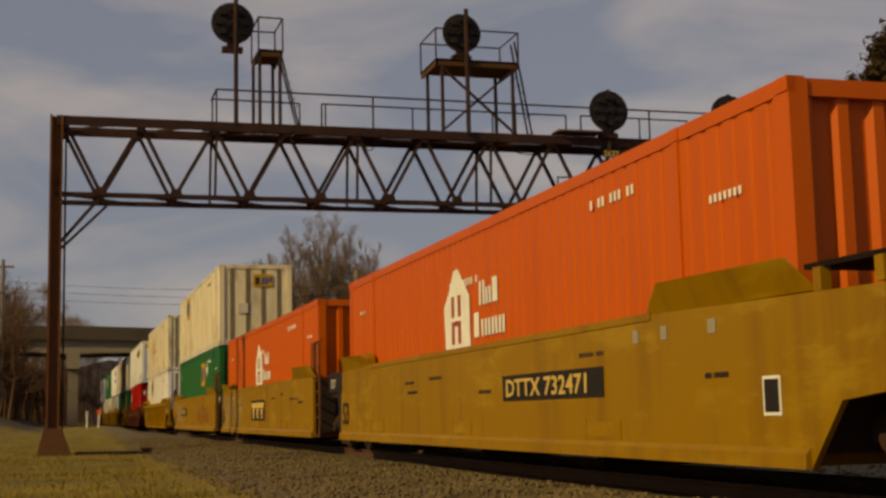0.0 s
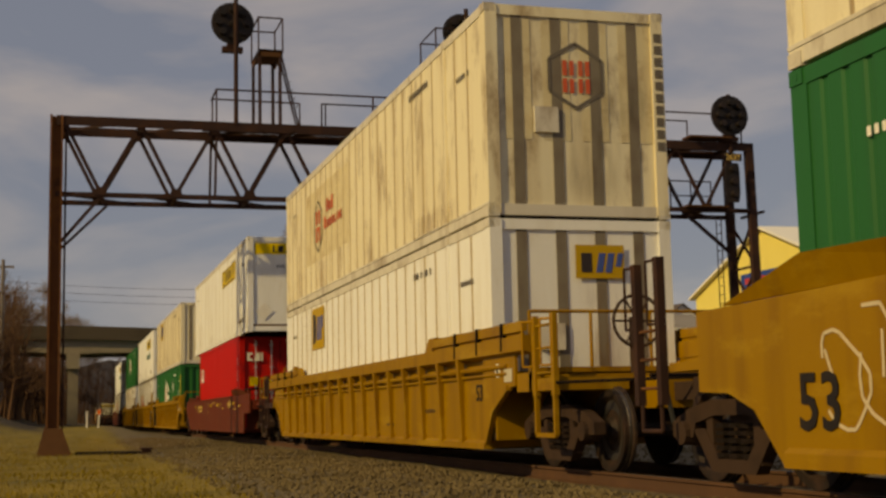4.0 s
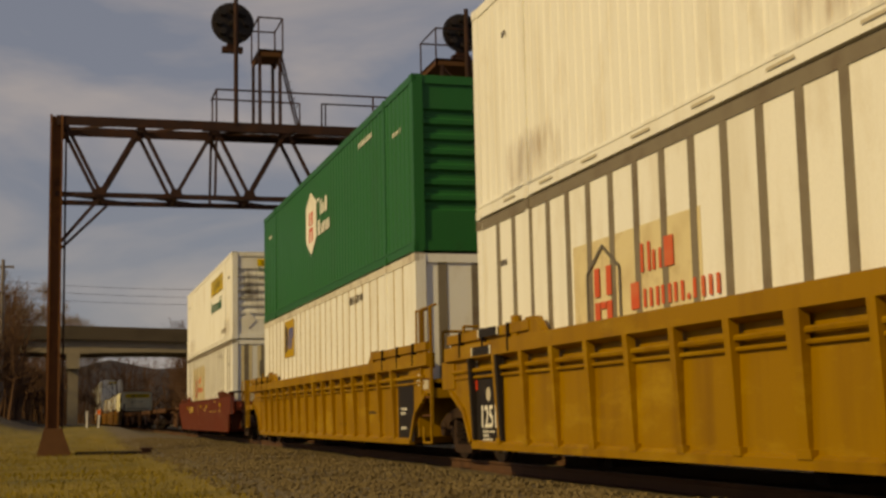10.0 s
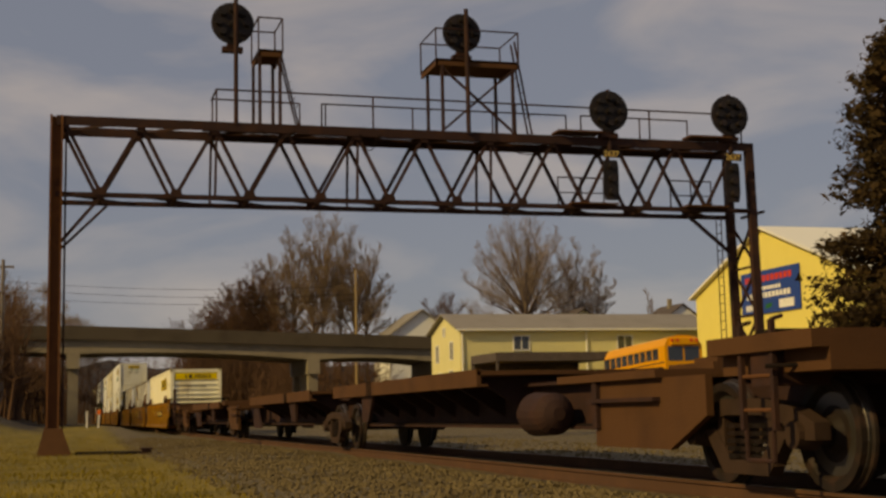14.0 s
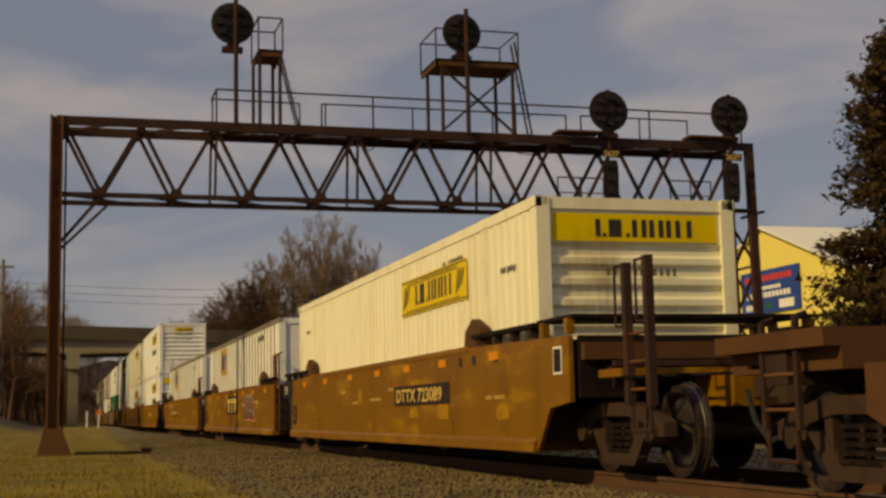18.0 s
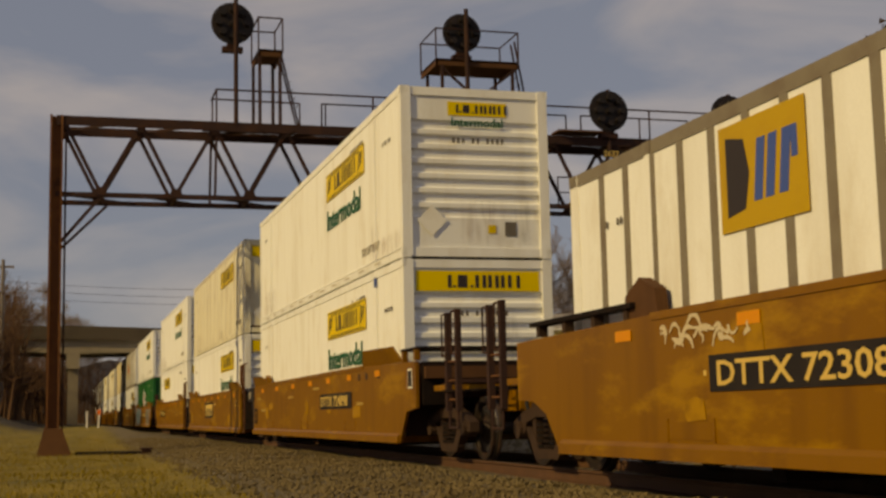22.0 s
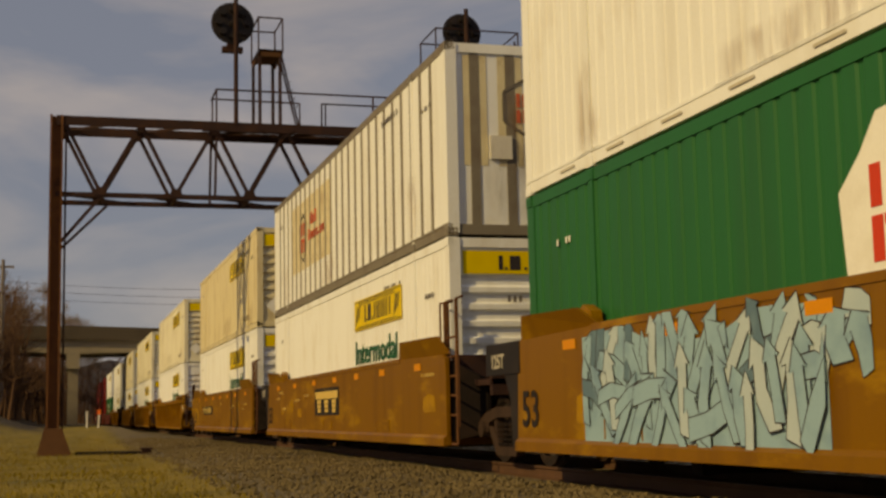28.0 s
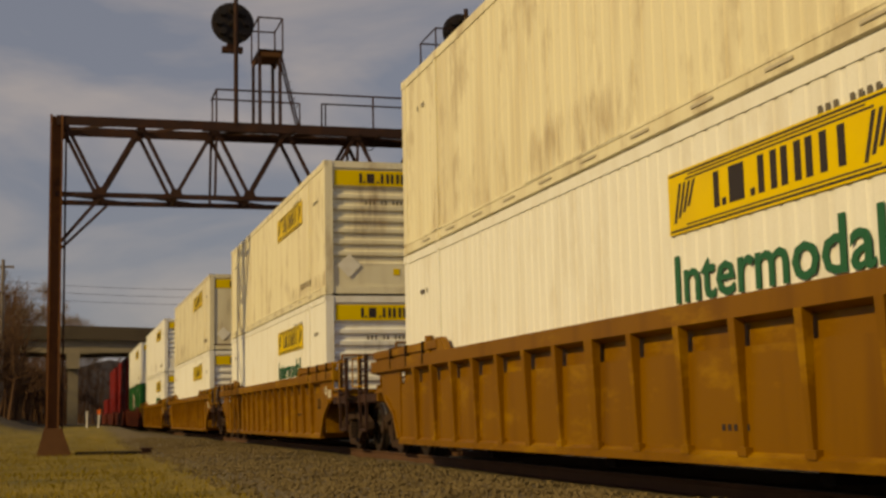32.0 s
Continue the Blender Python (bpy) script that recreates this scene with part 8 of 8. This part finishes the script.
def dome_tree(x, y, top, low, rx, seed, label, limbs=13, steep=0.45, fine="twig", trunk_r=0.3):
    """A grown bare tree: limbs that arch out to a rounded crown between low and top, with side branches and fine twigs."""
    rng, z = random.Random(seed), ground_height(x, y) - 0.2
    t = thing("bare_tree", label, "tree", pose(x, y, z), "bare trees")
    trunk, crown = Mesh(), Mesh()
    b, H = low - z, top - low
    fork = b * 0.75 + H * 0.08
    p, r = Vector((0, 0, 0)), trunk_r
    for i in range(6):
        q = Vector((rng.uniform(-0.12, 0.12), rng.uniform(-0.12, 0.12), (fork + H * 0.3) * (i + 1) / 6))
        trunk.tube(p, q, r, r * 0.84, 8, cap=False)
        p, r = q, r * 0.84
    part("trunk", trunk, M["bark"], t)

    def inside(v):
        return (v.x / rx) ** 2 + (v.y / rx) ** 2 + max(0.0, (v.z - b) / H) ** 2 < 1.06

    def spray(o, d, ln, r0, level):
        bends, pts = 3 if level else 2, [o]
        for j in range(bends):
            d = (d + Vector((rng.uniform(-0.25, 0.25), rng.uniform(-0.25, 0.25), rng.uniform(-0.02, 0.22)))).normalized()
            e = pts[-1] + d * ln / bends
            if not inside(e):
                e = pts[-1] + d * ln / bends * 0.4
            crown.tube(pts[-1], e, max(r0 * (1 - j / bends), 0.009), max(r0 * (1 - (j + 1) / bends), 0.007), 4 if level > 1 else 3, cap=False)
            pts.append(e)
        if level:
            for j in range(7 if level > 1 else 4):
                f = rng.uniform(0.25, 1.0) * bends
                k = min(int(f), bends - 1)
                o2 = pts[k].lerp(pts[k + 1], f - k)
                d2 = (d * 0.8 + Vector((rng.uniform(-0.8, 0.8), rng.uniform(-0.8, 0.8), rng.uniform(-0.25, 0.6)))).normalized()
                spray(o2, d2, ln * rng.uniform(0.38, 0.6), r0 * 0.45, level - 1)
    for i in range(limbs):
        az, el = 2.39996 * i + rng.uniform(-0.3, 0.3), math.asin(min(0.98, ((i + 0.6) / limbs) ** 0.8))
        end = Vector((rx * math.cos(el) * math.cos(az), rx * math.cos(el) * math.sin(az), b + H * math.sin(el))) * 0.93
        a = Vector((0, 0, fork + H * 0.26 * i / limbs))
        c = a + (end - a) * 0.35 + Vector((0, 0, (end - a).length * steep * 0.5))
        last, n = a, 8
        for j in range(1, n + 1):
            f = j / n
            q = a * (1 - f) ** 2 + c * 2 * f * (1 - f) + end * f * f
            q += Vector((rng.uniform(-0.1, 0.1), rng.uniform(-0.1, 0.1), rng.uniform(-0.08, 0.08)))
            crown.tube(last, q, trunk_r * 0.45 * (1 - 0.88 * (j - 1) / n), trunk_r * 0.45 * (1 - 0.88 * f), 5, cap=False)
            if j > 1:
                d = (q - last).normalized()
                for k in range(2):
                    side = Vector((rng.uniform(-1, 1), rng.uniform(-1, 1), rng.uniform(-0.1, 0.7)))
                    spray(q, (d * 0.75 + side * 0.7).normalized(), rx * 0.42 * (1.15 - 0.55 * f) * rng.uniform(0.7, 1.2), 0.045, 2)
            last = q
    part("crown", crown, M[fine], t)
    return t


def upright_tree(x, y, top, seed, label, spread=0.5, bark="twig"):
    """A slender tree: stems that rise side by side and fan out into fine steep twigs."""
    rng, z = random.Random(seed), ground_height(x, y) - 0.2
    h = top - z
    t = thing("bare_tree", label, "tree", pose(x, y, z), "bare trees")
    trunk, crown = Mesh(), Mesh()
    for s in range(2):
        p, d, r = Vector((0.5 * s, 0, 0)), Vector((rng.uniform(-0.12, 0.12), rng.uniform(-0.1, 0.1), 1)).normalized(), h * 0.011
        hs = h * (0.9 if s == 0 else rng.uniform(0.7, 0.85))
        for i in range(12):
            d = (d + Vector((rng.uniform(-0.07, 0.07), rng.uniform(-0.07, 0.07), 0.03))).normalized()
            q = p + d * hs / 12
            trunk.tube(p, q, r, r * 0.86, 7 if i < 4 else 5, cap=False)
            p, r = q, r * 0.86
            f = i / 12
            if f < 0.2:
                continue
            for k in range(6):
                a, ln = rng.uniform(0, 6.283), h * 0.23 * (1.05 - f) ** 0.45 * rng.uniform(0.6, 1.2)
                bd = Vector((math.cos(a) * spread, math.sin(a) * spread, rng.uniform(0.45, 0.95))).normalized()
                b, br = p, r * 0.42 + 0.012
                for j in range(3):
                    bd = (bd + Vector((rng.uniform(-0.15, 0.15), rng.uniform(-0.15, 0.15), 0.12))).normalized()
                    e = b + bd * ln / 3
                    crown.tube(b, e, br, br * 0.7, 4, cap=False)
                    b, br = e, max(br * 0.7, 0.012)
                    for w in range(3):
                        td = (bd + Vector((rng.uniform(-0.7, 0.7), rng.uniform(-0.7, 0.7), rng.uniform(0, 0.4)))).normalized()
                        g = b + td * ln * rng.uniform(0.22, 0.4)
                        crown.tube(b, g, max(br * 0.5, 0.012), 0.008, 3, cap=False)
                        for u in range(4):
                            ud = (td + Vector((rng.uniform(-0.6, 0.6), rng.uniform(-0.6, 0.6), rng.uniform(-0.1, 0.4)))).normalized()
                            o = b + (g - b) * rng.uniform(0.4, 1.0)
                            crown.tube(o, o + ud * ln * rng.uniform(0.16, 0.32), 0.011, 0.006, 3, cap=False)
    part("trunk", trunk, M["bark"], t)
    part("crown", crown, M[bark], t)
    return t


for k, (x, y, top) in enumerate(((-14, 176, 17.5), (-10.5, 180, 19.5), (-7.5, 176, 20), (-4.5, 184, 19), (-2.0, 190, 17))):
    upright_tree(x, y, top, 110 + k, "brown bare tree on the bank beyond the bridge", 0.7, "twig")
for k in range(14):
    x = 14.8 + 0.75 * k
    upright_tree(x, 161 + (k * 5) % 7, 12.0 + 0.6 * k + (k % 3) * 0.5, 70 + k, "reddish brown bare sapling in a thicket beyond the bridge", 0.75, "brush")
for k, (x, y, top, low, rx) in enumerate(((25.4, 163, 21.6, 11, 4.2), (28.4, 166, 25.6, 12, 4.8), (31.4, 162, 27.3, 12.5, 5.4), (34.4, 166, 26.8, 12.5, 5.2), (37.2, 163, 23.6, 11, 4.4), (29.6, 159, 22.0, 10, 5.0), (34.8, 159, 21.0, 10, 5.2))):
    dome_tree(x, y, top, low, rx, 210 + k, "tall bare tree in a rounded clump beyond the bridge", 15, 0.7, "clump_twig", 0.26)
dome_tree(54.0, 150, 24.6, 11.0, 8.2, 231, "broad bare spreading tree behind the houses", 26, 0.3, "grey_twig", 0.5)
dome_tree(62.2, 154, 22.4, 10.0, 5.6, 232, "bare tree behind the houses", 16, 0.5, "grey_twig", 0.3)
dome_tree(66.8, 158, 20.6, 11.0, 3.4, 233, "slim bare tree behind the houses", 9, 0.8, "grey_twig", 0.2)
dome_tree(71.5, 152, 16.6, 9.0, 1.8, 234, "slender bare sapling behind the houses", 5, 0.9, "grey_twig", 0.12)
dome_tree(52.5, 180, 18.0, 10.0, 5.2, 235, "low reddish bare tree far off", 12, 0.4, "brush", 0.3)
for k, (x, y, top) in enumerate(((-9, 190, 21), (-4, 200, 21.5), (-1.0, 205, 19), (-14, 188, 20), (2.0, 208, 15))):
    bare_tree(x, y, top, 20 + k, "misty bare tree far beyond the bridge", 5, 0.75, 0.3, 5)


def brush_field(name, n, place, label, seed, hmin, hmax, lean=0.25):
    """Many thin upright stems and twigs as one mass."""
    r, me = random.Random(seed), Mesh()
    for i in range(n):
        x, y = place(r)
        z, h = ground_height(x, y), r.uniform(hmin, hmax)
        p = Vector((x, y, z - 0.1))
        w = 0.02 + 0.012 * h
        for k in range(3):
            q = p + Vector((r.uniform(-lean, lean), r.uniform(-lean, lean), 1)) * h / 3
            me.tube(p, q, w, w * 0.6, 3, cap=False)
            for j in range(3):
                e = q + Vector((r.uniform(-1, 1), r.uniform(-1, 1), r.uniform(0.2, 1.0))) * h * 0.28
                me.tube(q, e, w * 0.5, w * 0.2, 3, cap=False)
            p, w = q, w * 0.65
    solid(name, me, M["brush"], label, "brush", kind="stuff")


brush_field("brush", 1400, lambda r: (r.uniform(-28, 0.4), r.uniform(126, 165)) if r.random() < 0.5 else (r.uniform(-14, -3.0), r.uniform(86, 113)), "bare brown brush and saplings on the bank", 31, 4, 8)
brush_field("brush", 380, lambda r: (r.uniform(19, 33), r.uniform(130, 175)), "bare brown thicket beyond the bridge", 32, 3, 7)
brush_field("brush", 500, lambda r: (r.uniform(2, 34), r.uniform(178, 215)) if r.random() < 0.5 else (r.uniform(14, 26), r.uniform(150, 190)), "grey-brown thicket far along the line", 33, 4, 10)
brush_field("brush", 260, lambda r: (r.uniform(14, 27), r.uniform(152, 165)), "bushy bare scrub under the trees", 34, 6, 9, 0.5)


def wooded_ridge():
    """A long dark wooded rise that closes the view along the line."""
    r = random.Random(40)
    me, xs = Mesh(), [-200 + 10 * i for i in range(44)]
    rows = []
    for j, y in enumerate((215, 235, 260, 300, 360)):
        rows.append([(x, y, (0, 6.5, 10.5, 13, 14)[j] * (0.9 + 0.35 * noise.noise((x * 0.05, y * 0.1, 1))) + r.uniform(-0.3, 0.3)) for x in xs])
    vs = [v for row in rows for v in row]
    n = len(xs)
    return me.add(vs, [(j * n + i, j * n + i + 1, (j + 1) * n + i + 1, (j + 1) * n + i) for j in range(4) for i in range(n - 1)])


solid("wooded_ridge", wooded_ridge(), mat("far_woods", (0.032, 0.025, 0.026), 1.0, dirt=(0.05, 0.036, 0.03), amount=0.7, scale=0.15, fine=3), "dark grey-brown wooded rise far along the line", "hill", kind="structure")


def conifer(x, y, top, base_r, seed, label):
    rng, z = random.Random(seed), ground_height(x, y) - 0.2
    h = top - z
    t = thing("conifer_tree", label, "tree", pose(x, y, z))
    part("trunk", Mesh().tube((0, 0, 0), (0, 0, h * 0.95), 0.28, 0.04, 10), M["bark"], t)
    limbs, leaves = Mesh(), Mesh()
    for i in range(460):
        f = i / 460
        zz = h * (0.06 + 0.92 * f)
        ln = base_r * (1 - f) ** 0.55 * rng.uniform(0.5, 1.08) + 0.2
        a = rng.uniform(0, 6.283)
        d = Vector((math.cos(a), math.sin(a), rng.uniform(-0.15, 0.3)))
        limbs.tube((0, 0, zz), Vector((0, 0, zz)) + d * ln, 0.04, 0.01, 4, cap=False)
        for k in range(15):
            g = Vector((0, 0, zz)) + d * ln * (0.2 + 0.8 * (k + rng.random()) / 15)
            for j in range(11):
                o = g + Vector((rng.gauss(0, 0.2), rng.gauss(0, 0.2), rng.gauss(0, 0.16)))
                s = rng.uniform(0.10, 0.26)
                v1, v2 = Vector((rng.uniform(-1, 1), rng.uniform(-1, 1), rng.uniform(-0.5, 1))) * s, Vector((rng.uniform(-1, 1), rng.uniform(-1, 1), rng.uniform(-0.5, 1))) * s
                leaves.add([o - v1 * 0.6, o + v1, o + v2], [(0, 1, 2)])
    part("limb_frame", limbs, M["bark"], t)
    part("foliage", leaves, M["needle"], t)


conifer(33.3, 45, 16.6, 5.2, 51, "dark brown-green conifer beside the hall")
conifer(33.4, 43.0, 12.8, 3.5, 52, "dark brown-green conifer beside the hall")

# ------------------------------------------------------------------ what moves


def motions():
    for ob, u, x, z in TRAIN:
        walk(ob, [(t, pose(x, u - s, z)) for t, s in ROLLED])
    lane = BY + 4.0
    rows = []
    for t in (0, 22, 23, 24, 25, 26, 27, 28, 29, 30, 32):
        x = 2.3 + 8.4 * (t - 25) if t > 0 else -230
        x = max(x, -55)
        rows.append((t, pose(x, lane, deck_z(x) - 0.40)))
    walk(pickup, rows)


motions()
